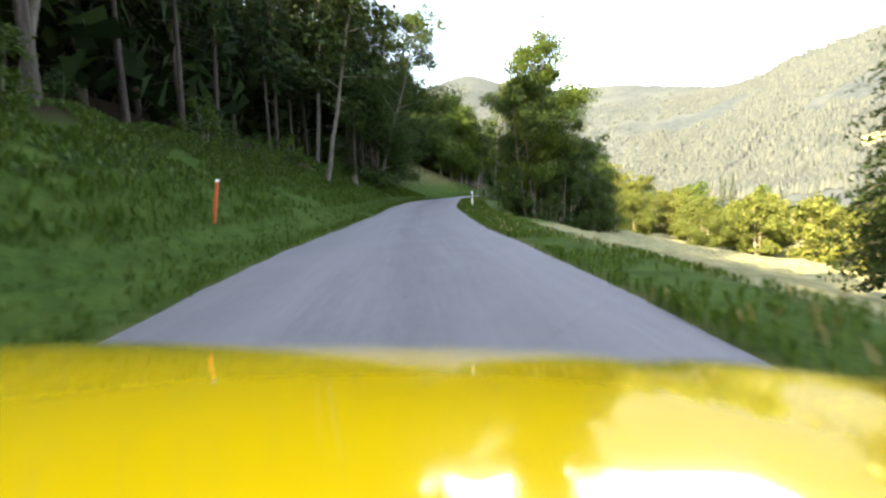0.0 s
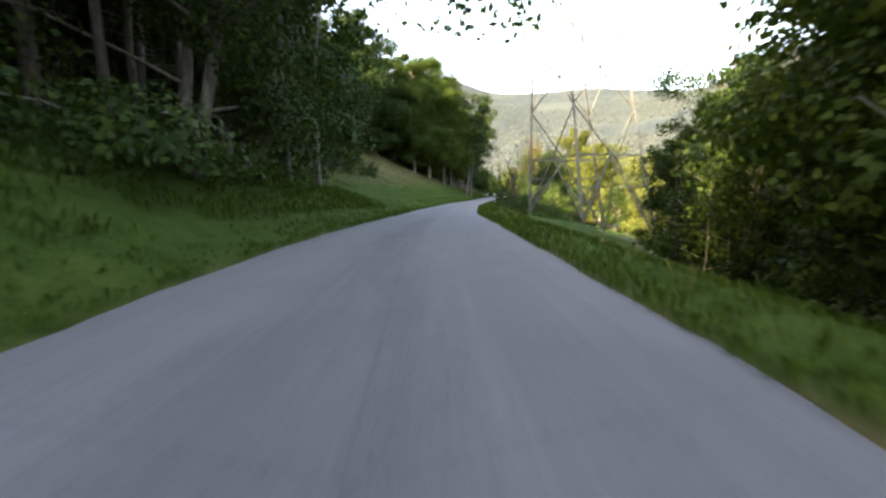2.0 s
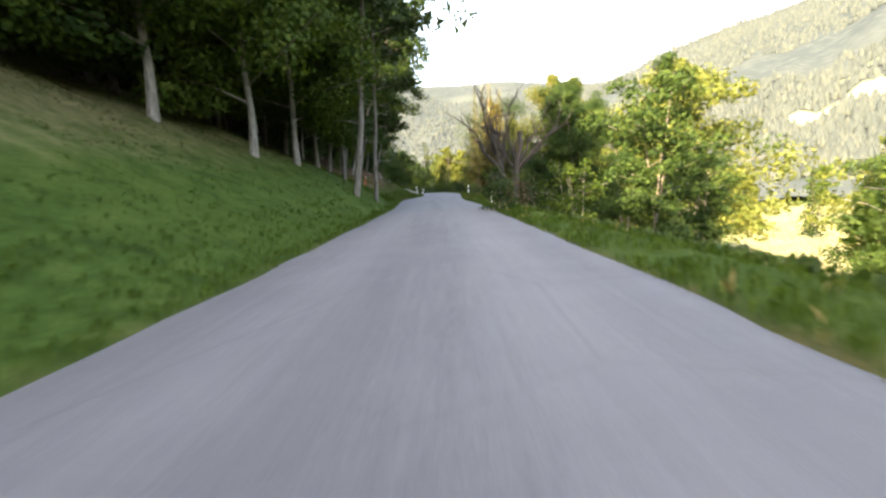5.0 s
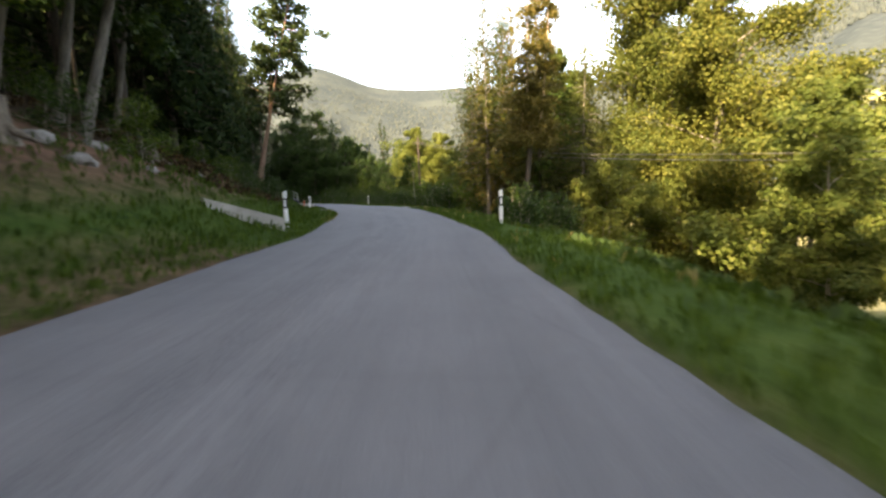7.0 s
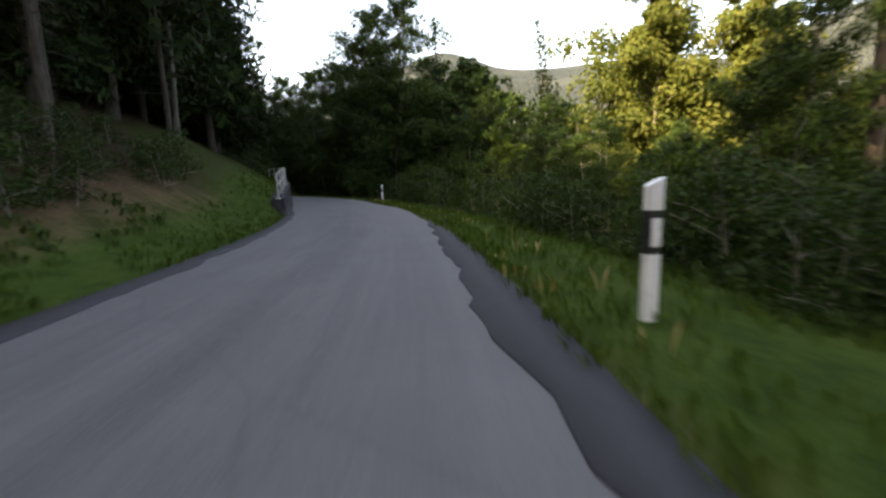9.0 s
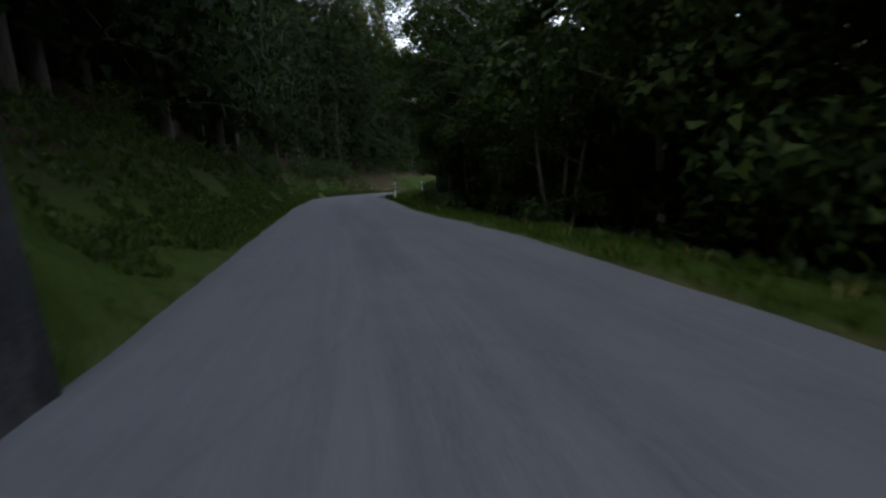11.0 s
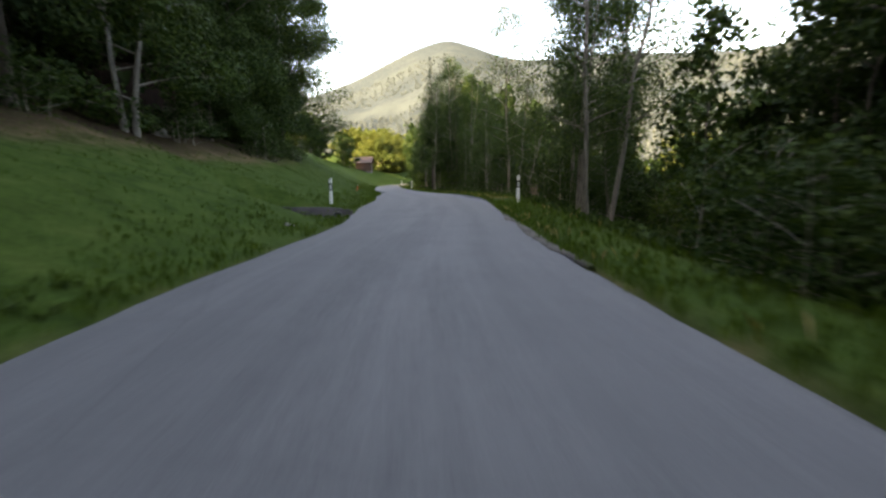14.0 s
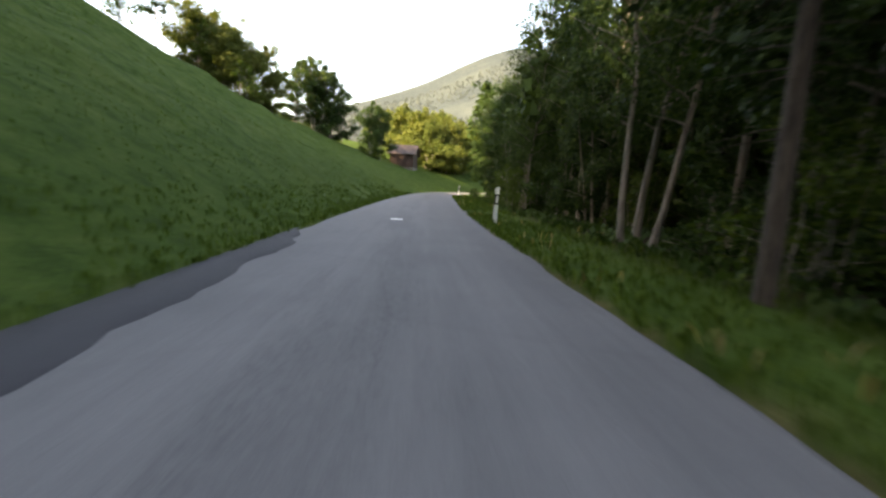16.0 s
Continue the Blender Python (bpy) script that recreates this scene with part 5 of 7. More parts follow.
for x, y, s in ((12.3, 51.2, 0.85), (15.2, 53.0, 0.8), (14.2, 49.4, 0.62)):
    plant("oak", x, y, s, group="roadside clump", far="close")
# bushes and trees below the meadow stretch
for k, x, y, s in (("leaf_c", 16.4, 99.0, 0.62), ("bush_b", 14.6, 91.0, 1.0), ("bush_b", 15.2, 86.5, 0.85), ("bush_b", 17.8, 91.0, 1.1), ("bush_a", 12.4, 87.0, 0.8),
                   ("bush_a", 10.0, 78.5, 0.8), ("bush_b", 18.3, 93.5, 1.2), ("leaf_c", 19.8, 101.0, 0.5), ("bush_a", 10.3, 66.0, 0.4), ("bush_b", 10.8, 69.5, 0.35),
                   ("bush_a", 12.4, 74.5, 0.5), ("bush_a", 13.8, 104.0, 0.7), ("bush_b", 18.3, 106.5, 0.9)):
    plant(k, x, y, s, group="bushes below the road")
for k, x, y, s in (("oak", 27.6, 110.0, 0.6), ("yellow_a", 37.4, 121.0, 1.5), ("oak", 31.0, 101.6, 0.68), ("yellow_a", 34.8, 96.5, 1.2), ("yellow_b", 38.5, 93.0, 1.2),
                   ("oak", 24.6, 111.4, 0.5), ("yellow_a", 37.8, 104.0, 0.95), ("yellow_b", 36.8, 87.0, 0.9), ("yellow_a", 41.8, 95.0, 0.9), ("larch", 45.8, 90.0, 0.8),
                   ("larch", 49.8, 84.0, 0.8), ("yellow_b", 31.8, 76.0, 0.8), ("yellow_b", 42.8, 78.0, 0.9), ("yellow_a", 49.8, 100.0, 1.0), ("yellow_b", 37.8, 66.0, 0.8)):
    plant(k, x, y, s, group="sunlit valley trees")
# the pine-bank stretch: dark trees close by, then larch and tall green trees
for k, x, y, s in (("oak", 28.7, 123.2, 0.98), ("oak", 25.6, 121.6, 0.6), ("leaf_c", 27.2, 123.5, 0.95), ("leaf_b", 27.6, 121.0, 0.8), ("bush_b", 22.8, 120.2, 1.0), ("bush_b", 24.6, 124.6, 0.9),
                   ("bush_a", 21.6, 117.2, 1.0), ("bush_r", 22.3, 123.2, 0.8), ("bush_r", 19.0, 115.2, 0.8), ("bush_r", 20.3, 116.4, 0.9), ("bush_a", 18.9, 116.6, 0.5), ("bush_r", 24.2, 124.0, 1.0), ("bush_a", 22.9, 124.8, 0.75), ("bush_a", 23.8, 126.6, 0.7), ("bush_a", 22.5, 121.8, 0.75), ("bush_a", 21.2, 120.4, 0.6), ("leaf_b", 29.8, 123.9, 0.9)):
    plant(k, x, y, s, group="dark roadside trees", far="close")
for k, x, y, s in (("larch", 36.2, 159.1, 1.3), ("larch", 38.8, 161.2, 1.15), ("larch", 40.4, 160.2, 1.1), ("larch", 34.6, 158.2, 1.15), ("larch", 34.6, 161.5, 0.95), ("larch", 37.4, 157.4, 1.25), ("sycamore", 49.2, 154.6, 1.65), ("sycamore", 45.4, 155.4, 1.5), ("sycamore", 51.0, 150.0, 1.2), ("sycamore", 47.0, 150.6, 1.25), ("yellow_t", 41.0, 160.0, 1.0), ("yellow_b", 43.6, 150.5, 0.8), ("yellow_b", 42.8, 141.5, 1.15), ("larch_b", 33.2, 157.4, 1.0), ("leaf_a", 37.8, 155.8, 1.0), ("alder_a", 34.2, 159.4, 1.25), ("larch_b", 36.0, 155.0, 0.95), ("larch_b", 38.5, 164.0, 1.0), ("spruce_b", 37.2, 169.6, 1.05), ("spruce_c", 40.4, 168.0, 0.95), ("spruce_b", 42.6, 164.2, 1.1),  ("larch_b", 37.0, 152.0, 0.8),
                   ("yellow_t", 37.2, 138.2, 0.6), ("yellow_b", 37.5, 150.5, 0.7),
                   ("yellow_b", 40.0, 133.0, 0.9), ("bush_b", 33.0, 150.0, 0.5), ("bush_b", 34.5, 145.0, 0.5)):
    plant(k, x, y, s, group="tall trees below the road", far="close" if s > 1.21 or k[:5] == "larch" or k[:6] == "spruce" else False)
for k, x, y, s in (("bush_b", 32.6, 159.4, 0.9), ("bush_a", 34.3, 156.4, 1.1), ("bush_b", 35.4, 153.6, 0.9), ("bush_a", 34.4, 158.6, 1.2), ("bush_b", 36.2, 156.0, 1.0), ("bush_a", 31.6, 162.2, 0.9), ("bush_a", 35.6, 160.4, 1.2)):
    plant(k, x, y, s, group="bushes below the road", far="close")
scatter(("bush_a",), 16, (148, 170), (3.2, 6.5), 'L', (0.3, 0.6), 1.3, "undergrowth on the bank", 68)
for x, y, s in ((4.8, 67.0, 0.5), (6.3, 66.4, 0.6), (7.2, 68.6, 0.55), (6.4, 70.2, 0.45), (8.0, 71.6, 0.6), (9.3, 70.0, 0.6), (7.9, 73.8, 0.4), (9.6, 73.2, 0.6), (5.9, 64.6, 0.5), (10.8, 71.6, 0.6), (8.8, 67.2, 0.6), (10.6, 75.4, 0.55)):
    plant("bush_a", x, y, s, group="bushes below the road", sink=0.05)
for x, y in ((25.9, 140.4), (26.8, 141.0), (27.8, 141.5), (28.8, 142.2)):
    plant("bush_a", x, y, 0.6, group="clipped hedge", label="dark clipped hedge bush beside the road")
scatter(("yellow_a", "yellow_b", "spruce_b", "leaf_a"), 40, (10, 260), (60, 150), 'R', (0.9, 1.3), 7, "valley trees", 10)
scatter(("leaf_b", "leaf_a", "leaf_c", "leaf_c"), 24, (172, 198), (6.0, 16), 'R', (0.34, 0.5), 2.6, "trees below the road", 13, 13)
scatter(("yellow_a", "yellow_b", "yellow_t"), 18, (176, 215), (17, 45), 'R', (0.8, 1.05), 4, "sunlit valley trees", 20)
scatter(("leaf_b", "leaf_c", "leaf_b"), 14, (203, 228), (3.4, 8), 'R', (1.0, 1.2), 2.4, "wood in the bend", 46, 9)
scatter(("leaf_b", "leaf_c", "spruce_b"), 44, (202, 230), (7, 30), 'R', (0.75, 1.0), 2.4, "wood in the bend", 14, 1)
for k, x, y, s in (("yellow_t", 37.4, 190.0, 0.85), ("yellow_t", 41.0, 187.2, 0.8), ("yellow_t", 41.5, 199.5, 0.85), ("yellow_a", 39.5, 193.5, 1.1)):
    plant(k, x, y, s, group="sunlit trees below the bend")
for y in (195.5, 199.5, 203.5, 207.5):
    plant("spruce_a", float(edge_l(y)) - 3.9, y, 1.35, group="dark spruce wood")
for i in range(11):
    y = 199.0 + 2.6 * i
    plant(("spruce_b", "spruce_a")[i % 2], float(edge_l(y)) - 4.0 - 0.9 * (i % 3), y, 1.45 + 0.07 * ((i * 5) % 4), group="dark spruce wood")
for x, y, s in ((23.2, 212.0, 1.2), (27.6, 214.6, 1.3), (31.4, 211.0, 1.15), (25.4, 205.4, 0.9), (29.0, 204.0, 0.9)):
    plant("oak", x, y, s, group="wood in the bend")
for k, x, y, s in (("leaf_b", 31.8, 196.4, 0.6), ("leaf_c", 30.2, 199.4, 0.85), ("leaf_b", 34.6, 197.4, 0.62), ("leaf_c", 33.2, 200.2, 0.7)):
    plant(k, x, y, s, group="wood in the bend")
plant("spruce_b", 30.5, 220.0, 0.95, group="wood in the bend")
plant("spruce_b", 25.5, 222.5, 0.9, group="wood in the bend")
scatter(("bush_a",), 20, (167, 186), (2.3, 4.4), 'R', (0.45, 0.7), 1.0, "bushes below the road", 67)
scatter(("bush_a",), 34, (164, 206), (3.0, 6), 'R', (0.5, 0.85), 1.1, "bushes below the road", 60)
scatter(("leaf_c",), 14, (164, 206), (5.5, 9), 'R', (0.32, 0.5), 1.9, "trees below the road", 61, 9)
scatter(("bush_a", "bush_b"), 22, (160, 205), (4.0, 9), 'R', (0.7, 1.1), 1.4, "bushes below the road", 21)
scatter(("leaf_c", "leaf_b", "leaf_c"), 24, (226, 241), (3.2, 15), 'R', (0.7, 0.95), 2.0, "dark wood below the road", 15)
scatter(("leaf_c", "leaf_b", "leaf_c"), 22, (241, 260), (3.6, 12), 'R', (0.40, 0.54), 1.8, "dark wood below the road", 70)
scatter(("bush_a",), 34, (240, 263), (1.9, 4.2), 'R', (0.4, 0.75), 0.9, "undergrowth below the road", 74)
# alders beyond
for k, x, y, s, tilt in (("alder_b", 9.2, 244.4, 0.8, 2), ("alder_b", 11.2, 247.2, 0.85, 3), ("alder_a", 9.8, 251.0, 0.7, 3), ("alder_b", 9.4, 309.7, 1.1, 2), ("alder_a", 11.3, 286.2, 0.5, 8), ("alder_b", 9.3, 284.4, 0.85, 1), ("alder_a", 9.9, 291.3, 0.6, 3), ("alder_a", 9.0, 288.0, 0.55, 5), ("alder_a", 9.4, 281.7, 0.62, 14), ("alder_a", 7.9, 269.8, 0.9, 2), ("alder_b", 9.0, 273.0, 0.85, 3), ("alder_b", 11.2, 274.7, 1.15, 4), ("alder_b", 10.1, 276.4, 0.95, 2), ("alder_b", 8.5, 271.5, 0.75, 4),
                         ("alder_a", 7.2, 308.4, 0.9, 6), ("alder_b", 7.5, 309.7, 0.9, 9), ("spruce_c", 6.45, 303.9, 0.62, 1), ("alder_b", 6.5, 301.6, 0.8, 2), ("alder_b", 8.2, 302.6, 0.92, 1), ("alder_a", 9.3, 301.4, 0.95, 2), ("spruce_b", 8.4, 300.2, 0.55, 1), ("alder_b", 7.4, 326.0, 0.9, 2), ("alder_b", 7.0, 322.3, 0.85, 3),
                         ("spruce_b", 10.2, 303.0, 0.5, 1)):
    plant(k, x, y, s, None, tilt, 70, group="alders below the road", far="close")
for k, x, y, s in (("leaf_c", 10.5, 262.3, 0.85), ("leaf_c", 11.6, 265.0, 0.8), ("leaf_b", 12.6, 263.0, 0.6), ("leaf_c", 10.0, 260.6, 0.66), ("leaf_c", 13.0, 266.5, 0.9), ("oak", 9.6, 256.4, 0.5), ("oak", 10.6, 253.2, 0.6), ("oak", 9.2, 250.0, 0.5), ("leaf_c", 8.8, 258.6, 0.7)):
    plant(k, x, y, s, group="dark wood below the road")
scatter(("alder_a", "alder_b", "alder_b"), 12, (262, 298), (3.4, 12), 'R', (0.30, 0.66), 1.9, "alders below the road", 62)
scatter(("alder_a", "alder_b", "alder_b"), 14, (300, 345), (3.4, 12), 'R', (0.7, 0.9), 1.9, "alders below the road", 16)
scatter(("leaf_c", "leaf_b"), 18, (305, 334), (6, 15), 'R', (0.7, 0.95), 2.0, "dark wood below the road", 71)
scatter(("bush_a",), 30, (262, 300), (3.0, 7), 'R', (0.7, 1.15), 1.2, "undergrowth below the road", 64, 5)
scatter(("bush_a", "bush_b"), 26, (266, 345), (2.6, 8), 'R', (0.5, 0.9), 1.4, "undergrowth below the road", 22)
scatter(("bush_a", "bush_b"), 26, (-5, 58), (5.4, 9), 'L', (0.35, 0.7), 1.4, "undergrowth on the bank", 23)
scatter(("bush_a", "bush_b"), 16, (122, 172), (4.5, 9), 'L', (0.3, 0.6), 1.4, "undergrowth on the bank", 24)
scatter(("bush_a", "bush_b"), 22, (207, 258), (2.6, 8), 'L', (0.35, 0.7), 1.4, "undergrowth on the bank", 25)
scatter(("bush_a",), 22, (226, 248), (2.2, 6.5), 'L', (0.4, 0.8), 1.3, "undergrowth on the bank", 73)
scatter(("bush_a",), 12, (249, 259), (3.4, 6.5), 'L', (0.6, 1.1), 1.3, "undergrowth on the bank", 72)
for x, y, s in ((-1.5, 380.0, 0.9), (1.0, 383.0, 0.95), (3.2, 387.0, 1.0), (-3.5, 384.0, 1.0), (-0.5, 389.0, 1.1), (-6.0, 388.0, 1.0)):
    plant("yellow_b", x, y, s, group="sunlit trees at the road's end", far=True)
for i in range(34):
    plant(("yellow_a", "yellow_b", "yellow_b")[i % 3], RNG.uniform(-14, 34), RNG.uniform(392, 440), RNG.uniform(0.8, 1.15), group="sunlit trees at the road's end", far=True)
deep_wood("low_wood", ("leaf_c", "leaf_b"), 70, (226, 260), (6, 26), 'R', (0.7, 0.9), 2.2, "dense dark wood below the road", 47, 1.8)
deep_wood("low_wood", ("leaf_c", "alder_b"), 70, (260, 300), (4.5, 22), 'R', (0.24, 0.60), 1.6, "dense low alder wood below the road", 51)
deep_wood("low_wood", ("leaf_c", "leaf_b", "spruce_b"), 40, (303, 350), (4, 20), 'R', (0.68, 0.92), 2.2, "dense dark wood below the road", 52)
scatter(("leaf_c", "leaf_b", "leaf_c"), 18, (305, 345), (3.6, 9), 'R', (0.7, 0.95), 2.0, "dense wood below the road", 28, 9)
scatter(("spruce_b",), 6, (303, 338), (4.5, 9), 'R', (0.5, 0.75), 3.0, "dense wood below the road", 29)
scatter(("leaf_c", "leaf_b"), 14, (345, 385), (3, 14), 'R', (0.8, 1.05), 2.4, "dense wood below the road", 30, 1)
for x, y in ((46, 66), (49, 71), (52, 62), (55, 75), (50, 80), (57, 68), (60, 82), (54, 56), (62, 60), (47, 88), (58, 90), (66, 72)):
    plant("yellow_b", x, y, RNG.uniform(0.8, 1.1), group="sunlit valley trees", far=True)
scatter(("yellow_a", "leaf_a"), 14, (300, 400), (25, 70), 'R', (0.9, 1.2), 5, "valley trees", 18)

# ---- grass and herbs ----
def tufts(name, n, ys, ds, side, size, material, label, seed, blades=4, tall=1.0, power=1.6):
    """Grass or herbs along the road: joined blades, thickest near the edge."""
    rng = np.random.default_rng(seed)
    y = rng.uniform(*ys, n)
    d = ds[0] + (ds[1] - ds[0]) * rng.uniform(0, 1, n) ** power
    x = edge_l(y) - d if side == 'L' else edge_r(y) + d
    keep = wobble(x * 1.7 + 3, y * 1.3) > -0.9
    keep &= ~((d < 1.7) & (y > 154.3) & (y < 157.2)) if side == 'R' else ~((d < 2.6) & (y > 156.9) & (y < 161))
    x, y = x[keep], y[keep]
    z = height(x, y)
    n = len(x)
    c = np.repeat(np.stack([x, y, z], 1), blades, 0)
    m = len(c)
    c[:, :2] += rng.normal(0, size * 0.35, (m, 2))
    a = rng.uniform(0, 6.283, m)
    s = size * rng.uniform(0.5, 1.3, m)
    lean = rng.uniform(0.15, 0.75, m)
    tip = np.stack([np.cos(a) * lean * s, np.sin(a) * lean * s, s * tall * np.sqrt(1 - 0.6 * lean ** 2)], 1)
    w = np.stack([-np.sin(a), np.cos(a), np.zeros(m)], 1) * (s * 0.09 if tall >= 1 else s * 0.24)[:, None]
    V = np.stack([c - [0, 0, 0.03], c + tip * 0.55 + w + [0, 0, 0.02], c + tip, c + tip * 0.55 - w + [0, 0, 0.02]], 1).reshape(-1, 3)
    ob = mesh_part(name, V, np.arange(4 * m).reshape(-1, 4), material)
    return tagged(ob, label, "grass", kind="stuff")


tufts("verge_grass", 24000, (-6, 345), (0.0, 1.9), 'L', 0.10, M_GRASS, "uncut green grass along the road's upper edge", 31)
tufts("verge_grass", 32000, (-6, 345), (0.0, 2.4), 'R', 0.11, M_GRASS, "long green grass along the road's lower edge", 32)
tufts("verge_grass", 700, (-6, 345), (0.1, 2.8), 'R', 0.18, M_DRYGRASS, "dry grass stalks in the lower verge", 33, blades=3)
tufts("meadow_grass", 12000, (62, 118), (1.5, 13), 'L', 0.07, M_GRASS, "green grass on the steep meadow", 34, power=1.1)
tufts("meadow_grass", 4000, (64, 116), (4.5, 15), 'L', 0.08, M_BRUSH, "brown dry grass on the upper meadow", 35, power=0.9)
tufts("meadow_grass", 16000, (262, 345), (1.5, 16), 'L', 0.06, M_GRASS, "short green grass on the steep meadow", 36, power=1.2)
tufts("bank_grass", 9000, (-6, 62), (1.5, 7), 'L', 0.22, M_GRASS, "rough grass on the shaded bank", 43, power=1.0)
tufts("bank_herbs", 9000, (-6, 62), (3.0, 8.5), 'L', 0.22, M_HERB, "ferns and herbs on the shaded bank", 37, tall=0.8, power=0.8)
tufts("bank_herbs", 1500, (146, 178), (1.4, 5.5), 'L', 0.15, M_HERB, "herbs on the soil bank below the pines", 38, tall=0.8, power=1.4)
tufts("bank_herbs", 11000, (205, 250), (0.3, 4.2), 'L', 0.13, M_HERB, "ferns and herbs under the spruces", 39, tall=0.8, power=1.0)
tufts("bank_herbs", 7000, (60, 205), (2.0, 8.5), 'R', 0.24, M_HERB, "tall herbs on the slope below the road", 40, tall=0.8, power=1.1)
tufts("bank_herbs", 7000, (205, 345), (1.8, 8.0), 'R', 0.22, M_HERB, "herbs and undergrowth under the trees", 41, tall=0.8, power=1.1)
tufts("bank_grass", 2600, (118, 148), (0.6, 5.0), 'L', 0.17, M_GRASS, "rough grass at the foot of the soil bank", 45, power=1.5)
tufts("bank_herbs", 2600, (247, 262), (0.3, 7.0), 'L', 0.075, M_HERB, "sparse herbs on the bare soil bank", 46, tall=0.8, power=1.0)
tufts("fallen_leaves", 420, (236, 259), (-0.12, 0.4), 'L', 0.09, M_BRUSH, "fallen brown leaves along the road's edge", 47, blades=3, tall=0.4, power=1.0)
tufts("dead_bracken", 2200, (143, 176), (2.6, 8.0), 'L', 0.24, M_BRUSH, "brown bracken and dead twigs on the soil bank", 44, blades=5, tall=0.7, power=0.9)
tufts("edge_tufts", 260, (144, 158), (-0.15, 0.3), 'L', 0.1, M_DRYGRASS, "dry grass and grit at the road's edge", 48, blades=3, tall=0.6, power=1.0)
tufts("verge_straw", 900, (278, 291), (0.2, 2.0), 'R', 0.10, M_DRYGRASS, "pale dry straw on the trodden verge", 54, blades=3, tall=0.5, power=1.2)
tufts("reeds", 160, (180, 190), (4.2, 6.5), 'R', 0.7, M_DRYGRASS, "pale dry seed heads beside the bushes", 42, blades=3)


def road_mark():
    """A short worn dash of white paint in the middle of the road."""
    bm = bmesh.new()
    z = float(road_z(311)) + 0.056
    pts = ((-0.21, -0.16), (0.05, -0.19), (0.22, -0.12), (0.18, 0.15), (-0.02, 0.2), (-0.2, 0.13))
    top = [bm.verts.new((2.1 + x * 0.75, 311 + y * 0.75, z)) for x, y in pts]
    low = [bm.verts.new((2.1 + x * 0.75, 311 + y * 0.75, z - 0.012)) for x, y in pts]
    bm.faces.new(top)
    for i in range(6):
        bm.faces.new((top[i], low[i], low[(i + 1) % 6], top[(i + 1) % 6]))
    return tagged(part("road_mark", bm, M_WHITE), "worn white paint mark on the asphalt", "road mark", kind="structure")


road_mark()


# ---- delineator posts ----
def make_post():
    """White plastic post with a slanted top, a black band and a reflector."""
    ob = empty("delineator_post", Matrix(), "white plastic delineator post with a black band in the verge", "delineator post", "posts along the road")

    def section(z0, z1, w, d, slant=0.0):
        bm = bmesh.new()
        n = 12
        a = [2 * math.pi * i / n for i in range(n)]
        lo, hi = [], []
        for k in a:
            # rounded triangular section
            x = w * 0.5 * math.copysign(abs(math.cos(k)) ** 0.75, math.cos(k))
            y = d * 0.5 * math.copysign(abs(math.sin(k)) ** 0.85, math.sin(k))
            lo.append(bm.verts.new((x, y, z0)))
            hi.append(bm.verts.new((x, y, z1 + slant * x)))
        for i in range(n):
            j = (i + 1) % n
            bm.faces.new((lo[i], lo[j], hi[j], hi[i]))
        bm.faces.new(lo[::-1])
        bm.faces.new(hi)
        return bm
    part("lower_post", section(-0.25, 0.50, 0.120, 0.085), M_WHITE, ob)
    band = part("black_band", section(0.50, 0.78, 0.121, 0.086), M_BLACK, ob, "black band")
    part("cap", section(0.78, 0.955, 0.120, 0.085, 0.45), M_WHITE, ob, "slanted white cap")
    for s in (-1, 1):
        bm = bmesh.new()
        box(bm, (0.062, 0.008, 0.18), Matrix.Translation((-0.004 * s, 0.045 * s, 0.64)), 0.003)
        part("reflector", bm, M_REFLECT, band, "pale rectangular reflector")
    return ob


_posts = ((-0.65, 32.9, 0, 2), (6.58, 76.6, -3, 3), (15.6, 109.6, 0, 2), (19.2, 141.1, 0, 1), (25.1, 139.9, 0, 2), (21.75, 167.7, 1, 2), (27.36, 171.3, 0, 3),
          (24.33, 200.6, 1, 0), (8.91, 227.5, 2, 2), (4.58, 246.5, 0, 0), (0.27, 275.6, 2, 1), (7.33, 274.7, 1, 2), (4.62, 312.1, 1, 2), (4.0, 349.5, 0, 0))
_post = make_post()
for i, (x, y, tx, ty) in enumerate(_posts):
    g = (float(edge_r(y + 1)) - float(edge_r(y - 1))) / 2
    p = on(x, y)
    lift = {5: -0.02, 6: -0.05, 11: 0.04}.get(i, 0.0)
    m = Matrix.Translation((p.x, p.y, max(p.z, float(road_z(y)) - 0.12) + lift)) @ pose(0, 0, 0, ty, tx, -math.degrees(math.atan(g)))
    if i == 0:
        _post.matrix_basis = m
    else:
        copy_thing(_post, m)


# ---- orange snow stakes ----
def make_stake():
    ob = empty("snow_stake", Matrix(), "leaning orange wooden snow stake in the grass", "snow stake", "snow stakes")
    bm = bmesh.new()
    box(bm, (0.06, 0.05, 1.05), Matrix.Translation((0, 0, 0.375)), 0.008)
    part("stake", bm, M_ORANGE, ob)
    bm = bmesh.new()
    box(bm, (0.064, 0.054, 0.05), Matrix.Translation((0, 0, 0.875)), 0.006)
    part("tip", bm, M_WHITE, ob, "pale worn tip")
    return ob


_stake = make_stake()
